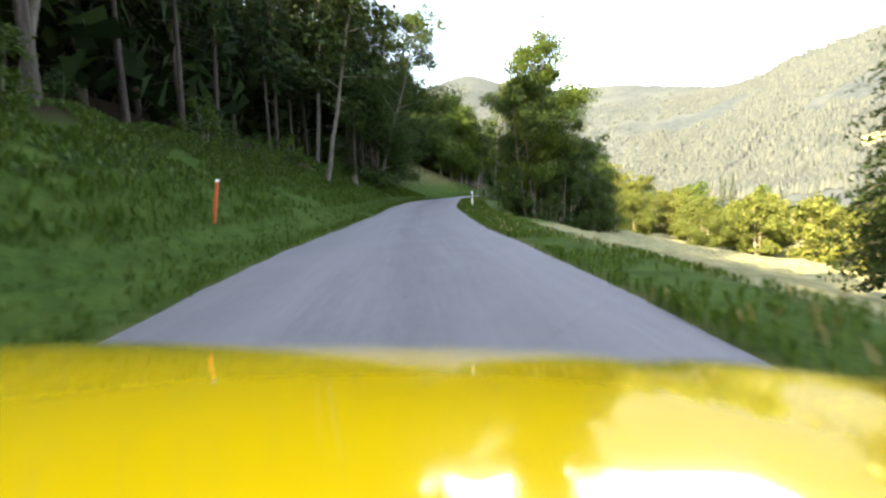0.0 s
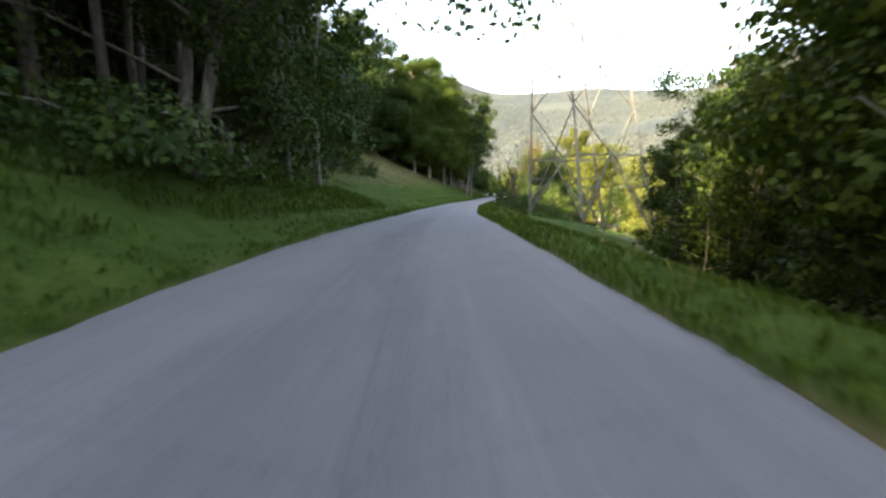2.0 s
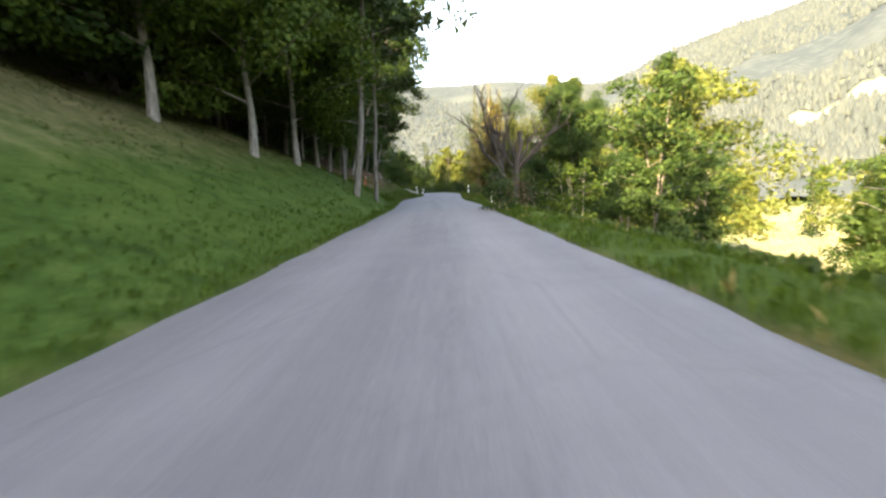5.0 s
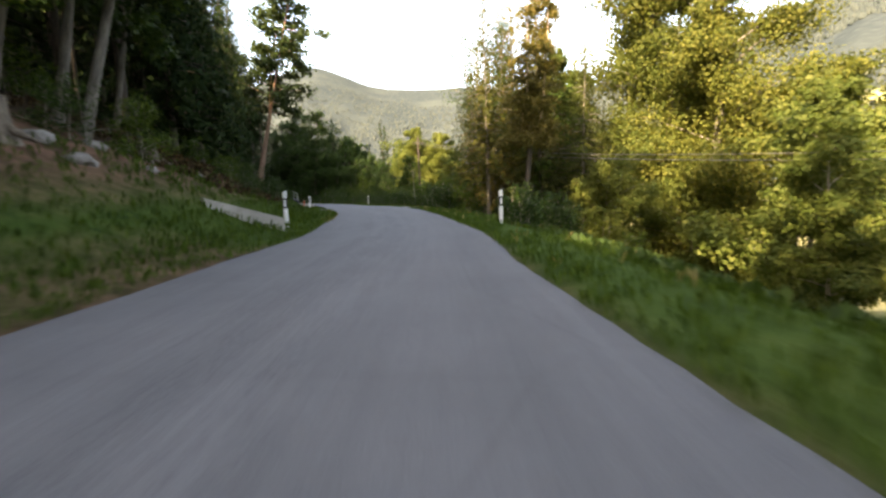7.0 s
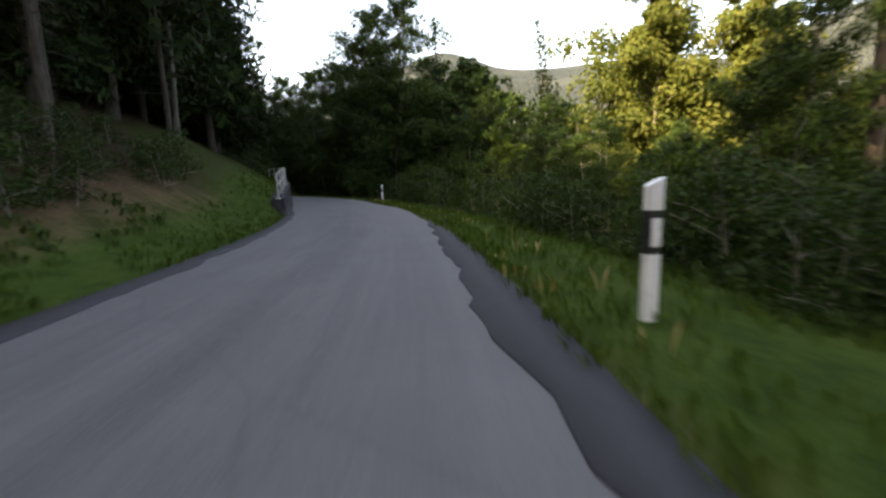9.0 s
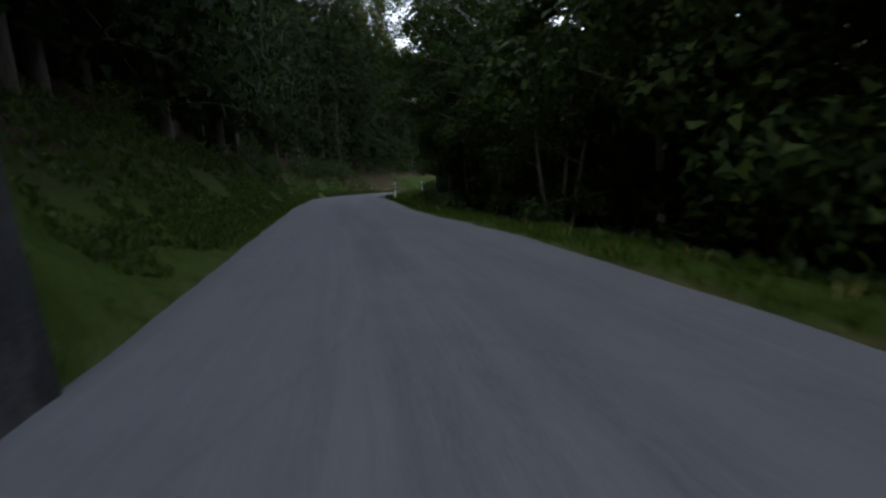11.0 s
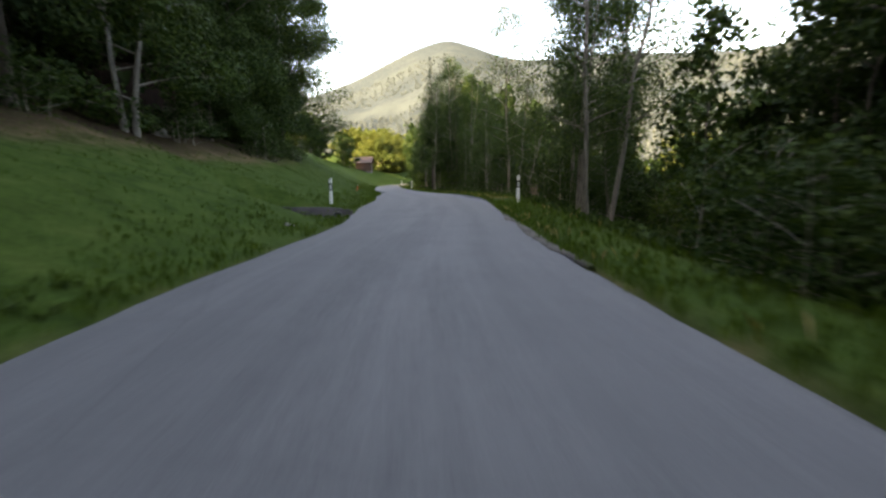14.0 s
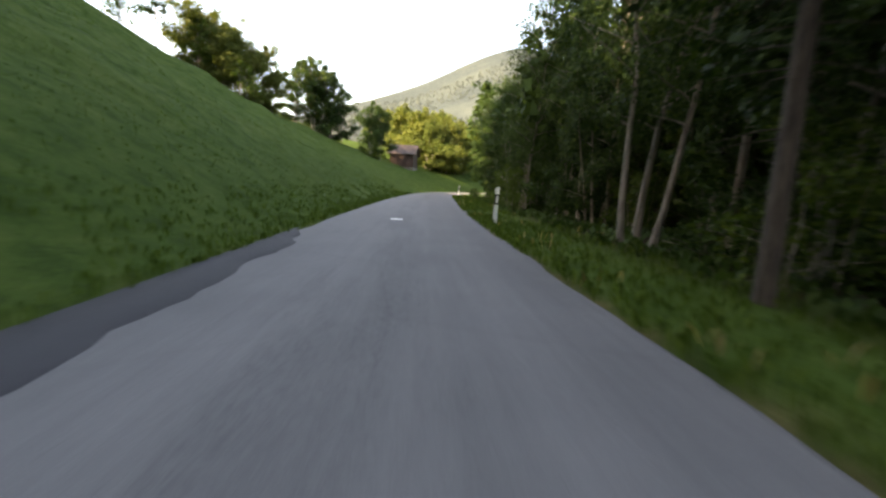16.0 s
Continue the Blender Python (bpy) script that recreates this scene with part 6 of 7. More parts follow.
for i, (x, y, tilt, way, tall) in enumerate(((-8.5, 9.6, 9, 90, 1.0), (11.1, 123.6, 9, 90, 1.0), (20.6, 156.9, 12, 90, 0.52), (0.0, 291.0, 14, 90, 0.45))):
    m = Matrix.Translation(on(x, y)) @ Matrix.Rotation(radians(-way), 4, 'Z') @ Matrix.Rotation(radians(-tilt), 4, 'X') @ Matrix.Diagonal((1, 1, tall, 1))
    if i == 0:
        _stake.matrix_basis = m
    else:
        copy_thing(_stake, Matrix()).matrix_basis = m


# ---- thin steel poles and dead tree ----
def make_pole(x, y, h, label):
    ob = empty("steel_pole", Matrix.Translation(on(x, y)), label, "pole", "grey poles")
    v, f = tube([(0, 0, -0.4), (-0.04, 0, h * 0.5), (-0.1, 0, h)], (0.036, 0.034, 0.030), 10)
    mesh_part("shaft", v, f, M_PYLON, ob, True)
    v, f = tube([(-0.1, 0, h - 0.02), (-0.1, 0, h + 0.03), (-0.1, 0, h + 0.05)], (0.036, 0.036, 0.004), 10)
    mesh_part("cap", v, f, M_STEEL, ob, True)
    return ob


make_pole(29.85, 164.2, 3.1, "thin grey steel pole in the grass verge")
make_pole(39.9, 202.6, 4.2, "thin grey pole among the bushes")


def dead_tree():
    """Two bare stems from one stool, each forking into crooked limbs with twigs."""
    rng = np.random.default_rng(51)
    ob = empty("dead_tree", Matrix.Translation(on(19.5, 116.0, 0.1)), "bare dead tree with two forked crooked stems", "tree")
    M_DEAD = bark_mat("dead_wood", (0.024, 0.020, 0.018), (0.070, 0.060, 0.052))
    for sx, h, lean in ((-0.55, 5.4, -0.16), (0.6, 5.0, 0.10)):
        path = limb_path(rng, (sx * 0.4, 0, -0.2), np.array([sx * 0.16, 0.02, 1.0]), h, 0.0, 9, 0.10)
        mesh_part("trunk", *tube(path, np.linspace(0.27, 0.15, 9), 9), M_DEAD, ob, True)
        for i in range(7):
            k = 4 + (i * 5) % 5
            a = i * 2.4 + (0.5 if sx > 0 else 2.2)
            way = np.array([math.cos(a) * 0.9 + lean, math.sin(a) * 0.5, rng.uniform(0.7, 1.5)])
            way /= np.linalg.norm(way)
            lp = limb_path(rng, path[k], way, rng.uniform(2.6, 4.6), -0.22, 8, 0.42)
            limb = [tube(lp, np.linspace(0.13, 0.02, 8), 6)]
            for j in range(7):
                w2 = way + rng.normal(0, 0.75, 3) + np.array([0, 0, 0.3])
                b = int(rng.integers(2, 7))
                tw = limb_path(rng, lp[b], w2 / np.linalg.norm(w2), rng.uniform(0.7, 1.9), -0.15, 6, 0.45)
                limb.append(tube(tw, np.linspace(0.045, 0.008, 6), 5))
                for q in range(2):
                    w3 = w2 + rng.normal(0, 0.9, 3)
                    limb.append(tube(limb_path(rng, tw[2 + q], w3 / np.linalg.norm(w3), rng.uniform(0.3, 0.8), -0.1, 4, 0.4), np.linspace(0.018, 0.004, 4), 4))
            mesh_part("branch", *joined(limb), M_DEAD, ob, True)
    return ob


dead_tree()


def lyre_larch():
    """A larch whose brown trunk parts into two stems coloured as sunlit, with thin side twigs of browning needles."""
    rng = np.random.default_rng(77)
    ob = empty("larch_tree", Matrix.Translation(on(32.4, 151.2, 0.1)), "forked larch with two sunlit-coloured stems and browning needles", "tree", "tall trees below the road")
    ax, ay = 0.8, -0.6
    trunk = [(0, 0, -0.3), (0.10 * ax, 0.10 * ay, 1.6), (0.28 * ax, 0.28 * ay, 3.4), (0.42 * ax, 0.42 * ay, 5.0)]
    mesh_part("trunk", *tube(trunk, (0.21, 0.17, 0.145, 0.13), 9), M_BARK, ob, True)
    stems = [[(0.42, 4.9), (0.22, 5.25), (0.0, 5.7), (0.02, 6.6), (0.32, 7.9), (0.36, 10.0), (0.42, 14.2)],
             [(0.42, 4.9), (0.66, 5.25), (0.92, 5.8), (1.12, 7.0), (1.28, 8.6), (1.45, 10.6), (1.5, 13.6)]]
    needles, twigs = [], []
    for way in stems:
        path = [(u * ax, u * ay, z) for u, z in way]
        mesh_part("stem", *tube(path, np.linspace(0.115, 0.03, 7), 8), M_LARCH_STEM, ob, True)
        P = np.array(path)
        for i in range(70):
            k = rng.uniform(1.0, 5.95)
            j = int(k)
            c = P[j] * (1 - k + j) + P[min(j + 1, 6)] * (k - j)
            a = rng.uniform(0, 6.283)
            lp = limb_path(rng, c, np.array([math.cos(a), math.sin(a), -0.05]), rng.uniform(0.8, 2.0) * (1.25 - c[2] / 18), 0.25, 5)
            twigs.append(tube(lp, np.linspace(0.018, 0.004, 5), 4))
            m = 130
            t = rng.uniform(0.1, 1.0, m)
            q = np.stack([np.interp(t * 4, np.arange(5), np.asarray(lp)[:, e]) for e in range(3)], 1)
            needles.append(q + rng.normal(0, 0.13, (m, 3)) + np.array([0, 0, -0.08]))
    mesh_part("branches", *joined(twigs), M_BARK, ob, True)
    mesh_part("crown", *leaves(rng, np.concatenate(needles), 0.085, 0.3, 2.4), M_LEAF_RUST, ob)
    return ob


lyre_larch()


# ---- electricity pylon ----
def make_pylon():
    """Lattice pylon of angle iron: four tapering legs, K braces between rings of struts, a diamond inside each ring."""
    low = [Vector((5.44, 61.55, -1)), Vector((7.23, 57.38, -1)), Vector((12.49, 59.32, -1)), Vector((11.59, 64.29, -1))]
    mid = [Vector((6.14, 62.90, 8)), Vector((7.60, 59.99, 8)), Vector((12.58, 62.52, 8)), Vector((10.47, 64.72, 8))]
    top = [Vector((8.9, 65.1, 27)), Vector((9.1, 64.7, 27)), Vector((9.7, 64.9, 27)), Vector((9.5, 65.3, 27))]
    feet = []
    for p, q in zip(low, mid):
        f = p.copy()
        for _ in range(4):
            f = p.lerp(q, (float(height(f.x, f.y)) - 0.3 + 1) / 9)
        feet.append(f)
    o = Vector((9.2, 60.7, 0))
    ob = empty("pylon", Matrix.Translation(o), "tall weathered steel lattice pylon beside the road", "pylon")

    def at(i, z):
        if z <= 8:
            return low[i].lerp(mid[i], (z + 1) / 9) - o
        return mid[i].lerp(top[i], (z - 8) / 19) - o

    def angle_iron(name, a, e, w):
        bm = bmesh.new()
        bar(bm, a, e, w, 0.014)
        side = (e - a).normalized().orthogonal() * w * 0.5
        bar(bm, a + side, e + side, 0.014, w)
        return part(name, bm, M_PYLON, ob)
    for i in range(4):
        bm = bmesh.new()
        for p, q in ((feet[i] - o, at(i, 8)), (at(i, 8), at(i, 27))):
            bar(bm, p, q, 0.15, 0.03)
            bar(bm, p + Vector((0.06, 0.06, 0)), q + Vector((0.06, 0.06, 0)), 0.03, 0.15)
        part("leg", bm, M_PYLON, ob)
        bm = bmesh.new()
        box(bm, (0.5, 0.5, 0.6), Matrix.Translation(feet[i] - o + Vector((0, 0, -0.05))), 0.05)
        part("footing", bm, M_CONCRETE, ob, "concrete footing")
    rings = (3.0, 8.6, 13.4, 17.6, 21.2, 24.4)
    for k, z in enumerate(rings):
        mids = [(at(i, z) + at((i + 1) % 4, z)) / 2 for i in range(4)]
        up = (z + rings[k + 1]) / 2 + 0.2 if k < 5 else 26.6
        for i in range(4):
            j = (i + 1) % 4
            w = 0.075 if k == 0 else 0.045
            angle_iron("ring_strut", at(i, z), at(j, z), w)
            if k < 2:
                angle_iron("inner_strut", mids[i], mids[j], w * 0.8)
            for q in (i, j):
                angle_iron("brace", mids[i], at(q, up), 0.07 if k < 2 else 0.06)
            if k == 0:
                for q in (i, j):
                    f = feet[q] - o + Vector((0, 0, 0.45))
                    angle_iron("brace", mids[i], f, 0.10)
                    for u in (0.36, 0.70):
                        zq = z + (f.z - z) * u
                        angle_iron("sub_strut", mids[i].lerp(f, u), at(q, zq), 0.055)
                    angle_iron("sub_strut", mids[i].lerp(f, 0.36), at(q, z + (f.z - z) * 0.70), 0.045)
            else:
                low_z = (rings[k - 1] + z) / 2 + 0.2
                for q in (i, j):
                    angle_iron("brace", mids[i], at(q, low_z), 0.07 if k < 2 else 0.06)
            bm = bmesh.new()
            way = (at(j, z) - at(i, z)).normalized()
            m = Matrix.Translation(mids[i]) @ Matrix.Rotation(math.atan2(way.y, way.x), 4, 'Z') @ Matrix.Rotation(0.785, 4, 'Y')
            box(bm, (0.26, 0.035, 0.26), m, 0.008)
            part("gusset_plate", bm, M_PYLON, ob)
    # anti-climb spikes above head height on every leg
    for i in range(4):
        bm = bmesh.new()
        for z in (6.1, 6.35):
            c = at(i, z)
            for h in range(6):
                t = h * 1.05
                bar(bm, c, c + Vector((0.30 * math.cos(t), 0.30 * math.sin(t), 0.22)), 0.022)
        part("spike_guard", bm, M_PYLON, ob)
    bm = bmesh.new()
    box(bm, (0.22, 0.02, 0.34), Matrix.Translation(at(0, 0.75) + Vector((0.5, -0.3, -0.2))), 0.008)
    part("warning_plate", bm, M_PYLON, ob, "dark plate hanging from a strut")
    for z, r in ((20.5, 4.2), (24.0, 3.4)):
        for s in (-1, 1):
            bm = bmesh.new()
            c = at(0, z) * 0.5 + at(2, z) * 0.5
            e = c + Vector((0.9 * s * r, -0.4 * s * r, 0.1))
            bar(bm, c + Vector((0, 0, 0.7)), e, 0.07)
            bar(bm, c + Vector((0, 0, -0.3)), e, 0.07)
            part("cross_arm", bm, M_PYLON, ob)
    return ob


make_pylon()


def wire(a, b, sag, r=0.012):
    t = np.linspace(0, 1, 16)[:, None]
    p = np.asarray(a) * (1 - t) + np.asarray(b) * t
    p[:, 2] -= sag * 4 * (t * (1 - t))[:, 0]
    v, f = tube(p, np.full(16, r), 5)
    return mesh_part("overhead_cable", v, f, M_WIRE, None, True)


def cable_line():
    """Wooden poles below the road with four cables between them."""
    spots = (Vector((34.0, 176.0, 0)), Vector((38.5, 120.0, 0)))
    for p in spots:
        p.z = float(height(p.x, p.y))
        ob = empty("cable_pole", Matrix.Translation(p), "round wooden cable pole on the slope below the road", "pole", "cable poles")
        v, f = tube([(0, 0, -0.5), (0, 0, 4), (0, 0, 8.2)], (0.13, 0.115, 0.09), 10)
        mesh_part("shaft", v, f, M_BARK, ob, True)
        bm = bmesh.new()
        box(bm, (1.3, 0.1, 0.1), Matrix.Translation((0, 0, 7.6)), 0.01)
        part("crossbar", bm, M_BARK, ob)
    for k in range(4):
        off = Vector((-0.55 + 0.36 * k, 0, 7.72 - 0.25 * (k % 2)))
        c = wire(spots[0] + off, spots[1] + off, 1.1)
        tagged(c, "thin grey overhead cable between wooden poles", "cable", "overhead cables")


cable_line()


# ---- retaining wall with railing ----
def make_wall():
    ys = np.arange(184.2, 203.41, 0.4)
    l, z = edge_l(ys), road_z(ys)
    top = np.interp(ys, (184.2, 186, 190, 201.5, 203.4), (0.60, 0.80, 1.06, 1.48, 1.45))
    tx, ty = np.gradient(l), np.gradient(ys)
    n = np.hypot(tx, ty)
    rx, ry = ty / n, -tx / n                # towards the road
    prof = ((0.16, -0.3), (0.14, 0.0), (0.10, 0.5), (0.05, 0.93), (0.05, 0.93), (0.085, 0.935), (0.085, 1.0), (-0.34, 1.0), (-0.34, -0.3))
    rng = np.random.default_rng(5)
    V = []
    for i in range(len(ys)):
        for k, (o, h) in enumerate(prof):
            hh = top[i] * h if h > 0 else h
            j = rng.normal(0, 0.012) if k in (2, 3) else 0
            V.append((l[i] + rx[i] * (o + j) - 0.04, ys[i] + ry[i] * (o + j), z[i] + hh))
    m = len(prof)
    F = [(i * m + k, i * m + (k + 1) % m, (i + 1) * m + (k + 1) % m, (i + 1) * m + k) for i in range(len(ys) - 1) for k in range(m)]
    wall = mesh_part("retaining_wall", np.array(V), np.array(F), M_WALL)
    bm = bmesh.new()
    bm.from_mesh(wall.data)
    bmesh.ops.holes_fill(bm, edges=[e for e in bm.edges if e.is_boundary], sides=20)
    bmesh.ops.recalc_face_normals(bm, faces=bm.faces)
    bm.to_mesh(wall.data)
    bm.free()
    tagged(wall, "dark stained concrete retaining wall at the road's edge", "wall", kind="structure")
    # railing on the wall
    rail = empty("railing", Matrix.Translation((float(edge_l(190)), 190, float(road_z(190)) + 1.15)), "white painted steel railing with two rails on the wall", "railing")
    base = rail.matrix_world.translation
    pts = []
    s = np.r_[0, np.cumsum(np.hypot(np.diff(l), np.diff(ys)))]
    for q in np.arange(0.15, s[-1] - 0.2, 1.6):
        i = np.interp(q, s, np.arange(len(s)))
        f = lambda a: float(np.interp(i, np.arange(len(a)), a))
        pts.append(Vector((f(l) - 0.14 * f(rx), f(ys) - 0.14 * f(ry), f(z) + f(top))) - base)
    for p in pts:
        bm = bmesh.new()
        box(bm, (0.048, 0.048, 0.88), Matrix.Translation(p + Vector((0, 0, 0.38))), 0.008)
        box(bm, (0.16, 0.16, 0.02), Matrix.Translation(p + Vector((0, 0, 0.012))))
        part("post", bm, M_RAIL, rail)
    for h in (0.43, 0.80):
        v, f = tube([p + Vector((0, 0, h)) for p in pts], np.full(len(pts), 0.018), 8)
        mesh_part("rail", v, f, M_RAIL, rail, True)


make_wall()


# ---- culvert headwalls, stones, stumps ----
def headwall(name, pts, thick, label):
    """A wing wall: an outline in its own plane (along, up), given thickness."""
    bm = bmesh.new()
    lo = [bm.verts.new((x, -thick / 2, z)) for x, z in pts]
    hi = [bm.verts.new((x, thick / 2, z)) for x, z in pts]
    n = len(pts)
    bm.faces.new(lo)
    bm.faces.new(hi[::-1])
    for i in range(n):
        bm.faces.new((lo[i], hi[i], hi[(i + 1) % n], lo[(i + 1) % n]))
    bmesh.ops.recalc_face_normals(bm, faces=bm.faces)
    bmesh.ops.bevel(bm, geom=bm.edges[:], offset=0.02, segments=2, affect='EDGES')
    return part(name, bm, M_CONCRETE)


w = headwall("culvert_headwall", ((-1.1, -0.6), (0.75, -0.6), (0.75, 0.42), (-1.1, 1.0)), 0.26, "")
w.matrix_basis = Matrix.Translation((18.4, 140.0, 0.0)) @ pose(0, 0, 0, 0, 0, 22)
tagged(w, "grey concrete culvert headwall sloping into the bank", "headwall")
w = headwall("culvert_wing", ((-0.8, -0.6), (0.5, -0.6), (0.5, 0.12), (-0.8, 0.6)), 0.2, "")
w.matrix_basis = Matrix.Translation((17.9, 138.75, 0.0)) @ pose(0, 0, 0, 0, 0, 38)
tagged(w, "narrow concrete wing of the culvert in the grass", "headwall")
w = headwall("culvert_headwall", ((-2.0, -0.6), (1.1, -0.6), (1.1, 0.26), (-0.4, 0.44), (-2.0, 0.78)), 0.25, "")
w.matrix_basis = Matrix.Translation((21.3, 170.4, -0.05)) @ pose(0, 0, 0, 0, 0, 12)
tagged(w, "low grey concrete headwall beside the ditch", "headwall")


def drain():
    """Concrete headwall across the foot of the meadow, with a pipe mouth in it and a dark trough before it."""
    ob = empty("roadside_drain", Matrix.Translation((0.3, 271.9, float(road_z(272)))) @ pose(0, 0, 0, 0, 0, 6), "stained concrete roadside drain at the meadow's foot", "drain")
    bm = bmesh.new()
    box(bm, (3.3, 1.9, 0.14), Matrix.Translation((-0.6, -0.05, -0.33)) @ pose(0, 0, 0, 3, 4, 0), 0.02)
    part("trough", bm, M_PATCH, ob, "dark trough")
    bm = bmesh.new()
    foot = ((1.12, -0.5, 0.66), (0.4, -0.5, 0.56), (-1.2, -0.5, 0.44), (-2.6, -0.5, 0.36))
    crest = ((1.12, 0.03, 0.98), (0.4, 0.13, 0.95), (-1.2, 0.22, 0.86), (-2.6, 0.28, 0.80))
    rows = [[bm.verts.new((x, y + k, z)) for x, z, y in line] for line, k in ((foot, 0), (crest, 0), (crest, 0.22), (foot, 0.6))]
    for r in range(4):
        p, q = rows[r], rows[(r + 1) % 4]
        for i in range(3):
            bm.faces.new((p[i], p[i + 1], q[i + 1], q[i]))
    bm.faces.new([r[0] for r in rows])
    bm.faces.new([r[3] for r in rows][::-1])
    bmesh.ops.recalc_face_normals(bm, faces=bm.faces)
    bmesh.ops.bevel(bm, geom=bm.edges[:], offset=0.025, segments=2, affect='EDGES')
    part("headwall", bm, M_DRAIN, ob, "stained sloping concrete headwall")
    mouth = tube([(0.62, 0.80, -0.12), (0.62, 0.86, -0.11), (0.62, 0.92, -0.11)], (0.12, 0.12, 0.12), 12)
    mesh_part("pipe_mouth", *mouth, M_BLACK, ob, True)
    # black disc that stands in for the shade inside the pipe
    bm = bmesh.new()
    bmesh.ops.create_cone(bm, cap_ends=True, segments=12, radius1=0.11, radius2=0.11, depth=0.02, matrix=Matrix.Translation((0.62, 0.82, -0.12)) @ pose(0, 0, 0, 90, 0, 0))
    part("dark_pipe_inside", bm, M_BLACK, ob)
    return ob


drain()


def rock(x, y, s, seed, label="pale grey stone lying on the bank", group="stones on the bank"):
    rng = np.random.default_rng(seed)
    bm = bmesh.new()
    bmesh.ops.create_icosphere(bm, subdivisions=2, radius=1.0)
    k = rng.uniform(0.65, 1.2, 3)
    for v in bm.verts:
        n = noise.noise(v.co * 1.3 + Vector((seed, 0, 0)))
        v.co = Vector((v.co.x * k[0], v.co.y * k[1], v.co.z * k[2] * 0.7)) * s * (1 + 0.45 * n)
    ob = part("stone", bm, M_STONE)
    ob.matrix_basis = Matrix.Translation(on(x, y, s * 0.15)) @ pose(0, 0, 0, 0, 0, rng.uniform(0, 360))
    return tagged(ob, label, "stone", group)


_r = np.random.default_rng(77)
for i in range(14):
    yy = _r.uniform(138, 146)
    rock(float(edge_l(yy)) - _r.uniform(3.8, 6.5), yy, _r.uniform(0.12, 0.34), 200 + i)
for i in range(6):
    yy = _r.uniform(228, 256)
    rock(float(edge_l(yy)) - _r.uniform(0.5, 2.6), yy, _r.uniform(0.08, 0.2), 230 + i)
for i in range(5):
    yy = _r.uniform(231, 243)
    rock(float(edge_r(yy)) + _r.uniform(1.6, 3.2), yy, _r.uniform(0.06, 0.14), 250 + i, "small pale stone in the grass", "stones in the verge")
rock(-0.9, 256.9, 0.16, 262, "small pale stone at the foot of the bank", "stones on the bank")
rock(0.43, 267.6, 0.16, 263, "pale grey stone at the meadow's foot", "stones on the meadow")
rock(-6.2, 276.7, 0.42, 261, "large pale stone on the meadow", "stones on the meadow")


M_STUMP = bark_mat("old_stump_wood", (0.05, 0.04, 0.03), (0.19, 0.15, 0.11))


def stump(x, y, r, h, seed):
    rng = np.random.default_rng(seed)
    ob = empty("tree_stump", Matrix.Translation(on(x, y, 0.05)), "old weathered tree stump with spreading roots", "stump", "tree stumps")
    pieces = [tube([(0, 0, -0.2), (0, 0, 0.08), (0.01, 0, h * 0.6), (0.02, 0, h)], (r * 1.7, r * 1.3, r, r * 0.96), 12)]
    for i in range(5):
        a = i * 1.256 + rng.uniform(-0.3, 0.3)
        pieces.append(tube([(r * 0.5 * math.cos(a), r * 0.5 * math.sin(a), 0.25), (r * 1.5 * math.cos(a), r * 1.5 * math.sin(a), 0.06),
                            (r * 2.8 * math.cos(a), r * 2.8 * math.sin(a), -0.12)], (r * 0.4, r * 0.3, r * 0.12), 6))
    mesh_part("trunk", *joined(pieces), M_STUMP, ob, True)
    bm = bmesh.new()
    bmesh.ops.create_circle(bm, cap_ends=True, radius=r * 0.97, segments=14, matrix=Matrix.Translation((0.02, 0, h + 0.004)))
    part("cut_face", bm, M_CUT, ob, "pale sawn face")
    return ob


stump(-9.4, 36.5, 0.22, 0.8, 1)
stump(9.9, 281.2, 0.2, 0.7, 5)
stump(14.4, 138.2, 0.26, 0.7, 3)
stump(15.6, 143.5, 0.24, 0.6, 4)


# ---- barn ----
def make_barn():
    x, y = -4.6, 373.0
    z = float(height(x, y)) - 1.2
    ob = empty("barn", Matrix.Translation((x, y, z)) @ pose(0, 0, 0, 0, 0, -4) @ Matrix.Diagonal((0.72, 0.8, 0.85, 1)), "small dark wooden barn with a pale stone base", "barn")
    bm = bmesh.new()
    box(bm, (5.0, 6.0, 1.8), Matrix.Translation((0, 0, 0.1)), 0.04)
    part("stone_base", bm, M_STONE, ob, "pale plastered stone base")
    for i in range(21):
        bm = bmesh.new()
        box(bm, (0.225, 0.05, 2.3), Matrix.Translation((-2.4 + 0.24 * i, -2.98, 2.15)), 0.008)
        part("board", bm, M_WOOD, ob)
    bm = bmesh.new()
    box(bm, (4.9, 5.9, 2.3), Matrix.Translation((0, 0.02, 2.15)), 0.02)
    part("wall", bm, M_WOOD, ob)
    for s in (-1, 1):
        bm = bmesh.new()
        box(bm, (6.2, 3.9, 0.14), Matrix.Translation((0, s * 1.72, 4.15)) @ pose(0, 0, 0, -s * 28, 0, 0), 0.02)
        part("roof", bm, M_ROOF, ob, "brown tiled roof slope")
    for s in (-1, 1):
        bm = bmesh.new()
        a = [bm.verts.new(p) for p in ((s * 2.42, -2.95, 3.3), (s * 2.42, 2.95, 3.3), (s * 2.42, 0, 4.9))]
        b = [bm.verts.new(v.co + Vector((-s * 0.1, 0, 0))) for v in a]
        bm.faces.new(a)
        bm.faces.new(b[::-1])
        for i in range(3):
            bm.faces.new((a[i], b[i], b[(i + 1) % 3], a[(i + 1) % 3]))
        bmesh.ops.recalc_face_normals(bm, faces=bm.faces)
        part("gable", bm, M_WOOD, ob)
    return ob


make_barn()


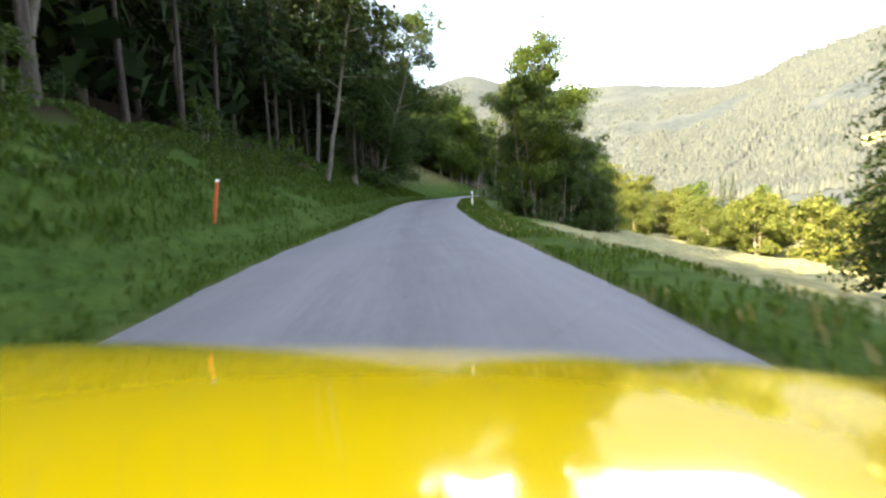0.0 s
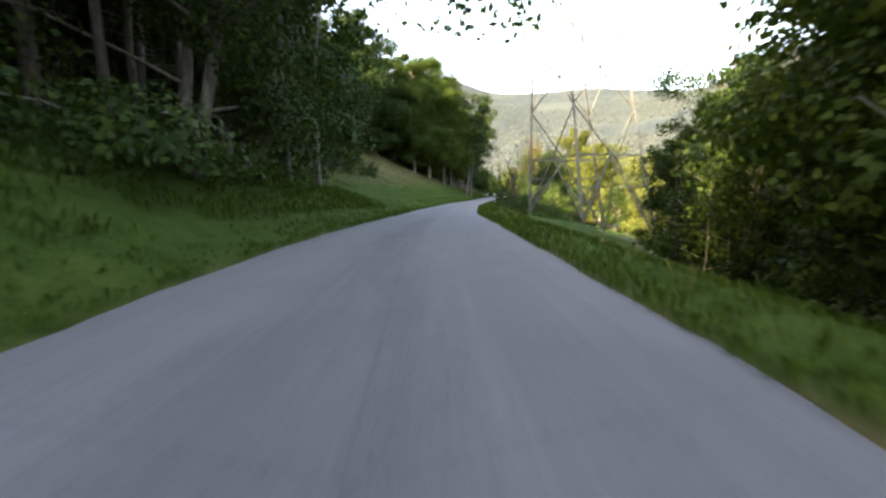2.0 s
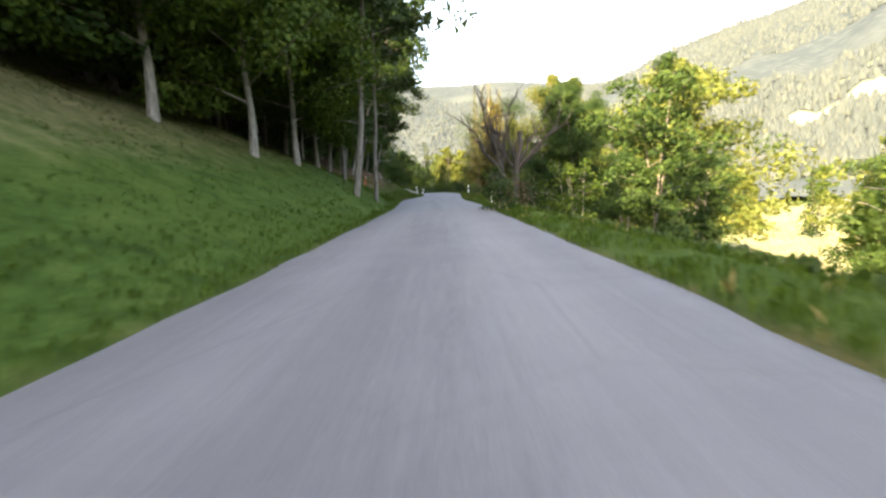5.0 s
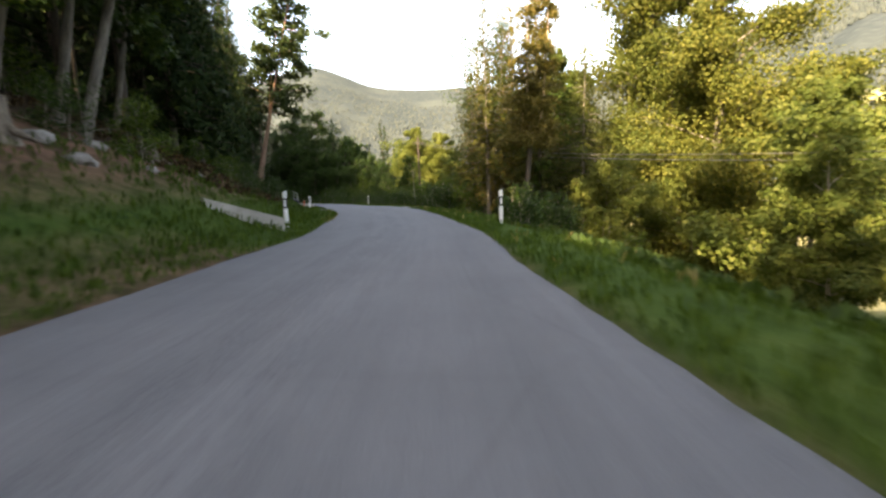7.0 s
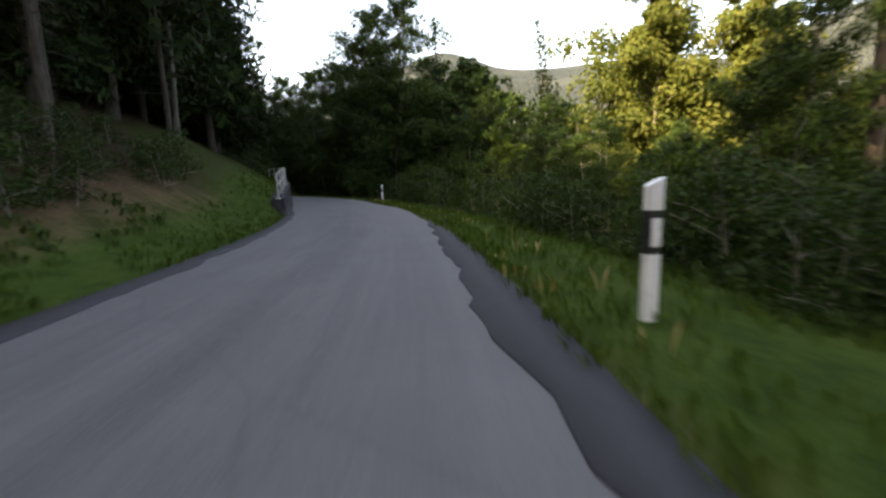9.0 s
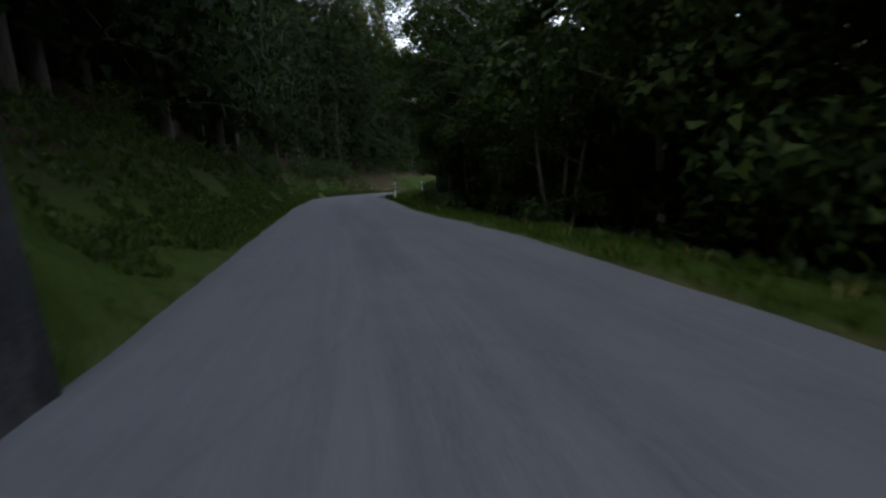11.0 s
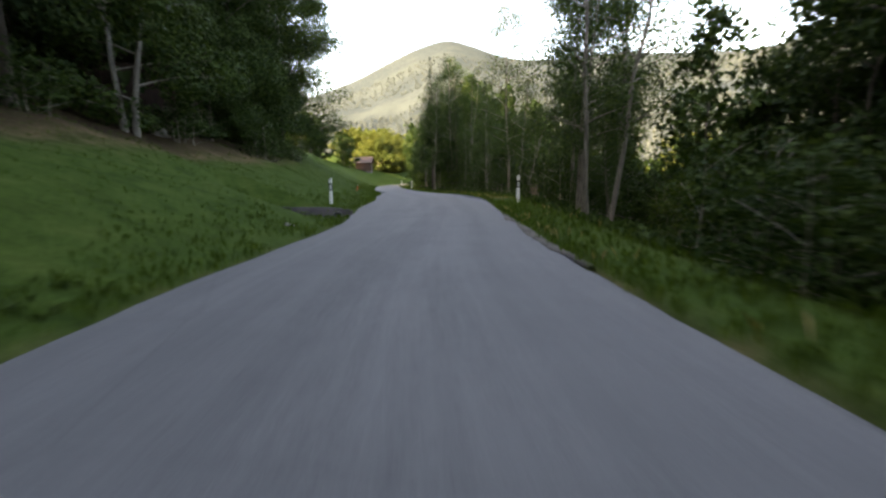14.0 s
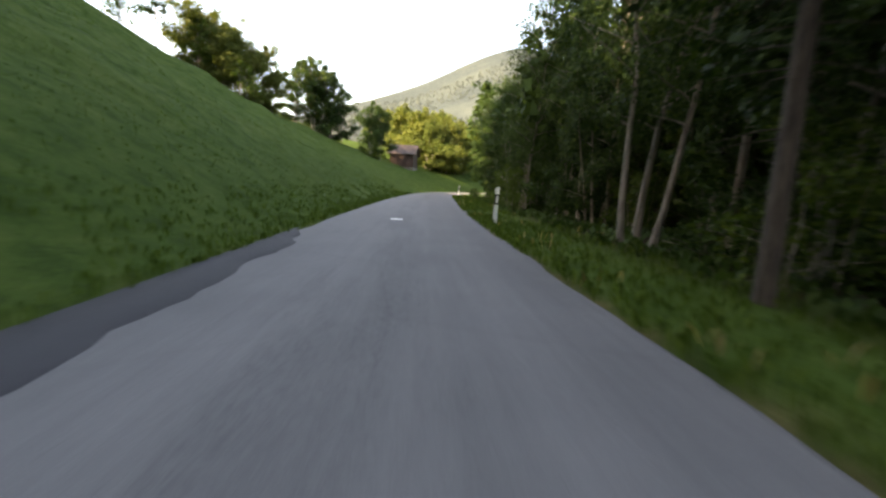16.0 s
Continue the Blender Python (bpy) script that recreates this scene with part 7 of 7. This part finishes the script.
def make_shed():
    """Dark board shed at the top of the meadow, under the trees."""
    x, y = -8.0, 278.6
    ob = empty("shed", Matrix.Translation((x, y, float(height(x, y)) - 0.3)) @ pose(0, 0, 0, 0, 0, 24), "small dark board shed under the meadow trees", "shed")
    for i in range(16):
        for s in (-1, 1):
            bm = bmesh.new()
            box(bm, (0.185, 0.03, 2.2), Matrix.Translation((-1.5 + 0.2 * i, s * 1.3, 1.1)), 0.005)
            part("board", bm, M_WOOD, ob)
    for i in range(13):
        for s in (-1, 1):
            bm = bmesh.new()
            box(bm, (0.03, 0.185, 2.2), Matrix.Translation((s * 1.6, -1.2 + 0.2 * i, 1.1)), 0.005)
            part("board", bm, M_WOOD, ob)
    bm = bmesh.new()
    box(bm, (3.7, 3.2, 0.08), Matrix.Translation((0, 0, 2.35)) @ pose(0, 0, 0, -7, 0, 0), 0.01)
    part("roof", bm, M_ROOF, ob, "dark flat-pitched roof")
    bm = bmesh.new()
    box(bm, (0.5, 0.4, 0.35), Matrix.Translation((1.35, -1.75, 0.35)), 0.03)
    ob2 = part("block", bm, M_STONE, ob, "pale concrete block at the corner")
    return ob


make_shed()


# ---- front of the yellow car at the start of the drive ----
def make_car():
    """The yellow car's bonnet with its wings and nose, standing on the road at the start."""
    M_YELLOW = surface("yellow_car_paint", (0.80, 0.50, 0.012), (0.84, 0.54, 0.016), 0.10, 1.0, 400, 0.01, 0.0005, 0.0, 1.0)
    M_TYRE = surface("tyre_rubber", (0.012, 0.012, 0.012), (0.03, 0.03, 0.03), 0.8, 8, 60, 0.3, 0.004)
    g = float(road_z(0))
    car = empty("car_front", Matrix.Translation((-4.273, 0.009, g)) @ pose(0, 0, 0, 0, 0, -2.5), "front of a glossy yellow car on the road", "car")
    x0, x1, c = -1.22, 0.88, -0.35
    nx, ny = 40, 26

    def lid(x, v):
        """Height of the bonnet at x across, v from windscreen (0) to nose (1)."""
        h = abs(x - c) / 1.2
        return 0.765 - 0.155 * v - 0.032 * v ** 5 - 0.042 * x * v - 0.02 * h ** 4 - 0.008 * math.exp(-((h - 0.62) / 0.07) ** 2)

    def nose(x):
        h = abs(x - c) / 1.2
        return 1.03 - 0.19 * h ** 4

    def sheet(xa, xb, drop=0.0):
        bm = bmesh.new()
        grid = []
        for j in range(ny + 1):
            v = j / ny
            row = []
            for i in range(nx + 1):
                x = xa + (xb - xa) * i / nx
                row.append(bm.verts.new((x, 0.16 + (nose(x) - 0.16) * v, lid(x, v) - drop)))
            grid.append(row)
        for j in range(ny):
            for i in range(nx):
                f = bm.faces.new((grid[j][i], grid[j][i + 1], grid[j + 1][i + 1], grid[j + 1][i]))
                f.smooth = True
        return bm
    part("bonnet", sheet(x0 + 0.22, x1 - 0.22), M_YELLOW, car)
    for xa, xb in ((x0, x0 + 0.215), (x1 - 0.215, x1)):
        part("wing", sheet(xa, xb, 0.004), M_YELLOW, car)
    bm = bmesh.new()
    prev = None
    for i in range(nx + 1):
        x = x0 + (x1 - x0) * i / nx
        col = [bm.verts.new((x, nose(x) + dy, z)) for dy, z in ((0, lid(x, 1) - 0.004), (0.035, lid(x, 1) - 0.04), (0.06, 0.40), (0.03, 0.22), (-0.1, 0.16))]
        if prev:
            for k in range(4):
                f = bm.faces.new((prev[k], col[k], col[k + 1], prev[k + 1]))
                f.smooth = True
        prev = col
    part("nose", bm, M_YELLOW, car)
    for s, x in ((-1, x0), (1, x1)):
        bm = bmesh.new()
        ys = [0.16, 0.3, 0.5, 0.7, nose(x)]
        top = [bm.verts.new((x, y, lid(x, (y - 0.16) / (nose(x) - 0.16)) - 0.006)) for y in ys]
        low = [bm.verts.new((x - s * 0.03, y, 0.5 if 0.2 < y < 0.75 else 0.25)) for y in ys]
        for i in range(4):
            f = bm.faces.new((top[i], top[i + 1], low[i + 1], low[i]))
            f.smooth = True
        part("side_panel", bm, M_YELLOW, car)
        bm = bmesh.new()
        bmesh.ops.create_cone(bm, cap_ends=True, segments=28, radius1=0.31, radius2=0.31, depth=0.2, matrix=Matrix.Translation((x - s * 0.16, 0.5, 0.325)) @ pose(0, 0, 0, 0, 90, 0))
        bmesh.ops.bevel(bm, geom=[e for e in bm.edges if e.calc_face_angle(0) > 1], offset=0.03, segments=3, affect='EDGES')
        wheel = part("wheel", bm, M_TYRE, car, "black tyre")
        bm = bmesh.new()
        bmesh.ops.create_cone(bm, cap_ends=True, segments=24, radius1=0.2, radius2=0.18, depth=0.03, matrix=Matrix.Translation((x - s * 0.055, 0.5, 0.325)) @ pose(0, 0, 0, 0, 90 * s, 0))
        part("rim", bm, M_STEEL, wheel, "silver rim")
    return car


make_car()
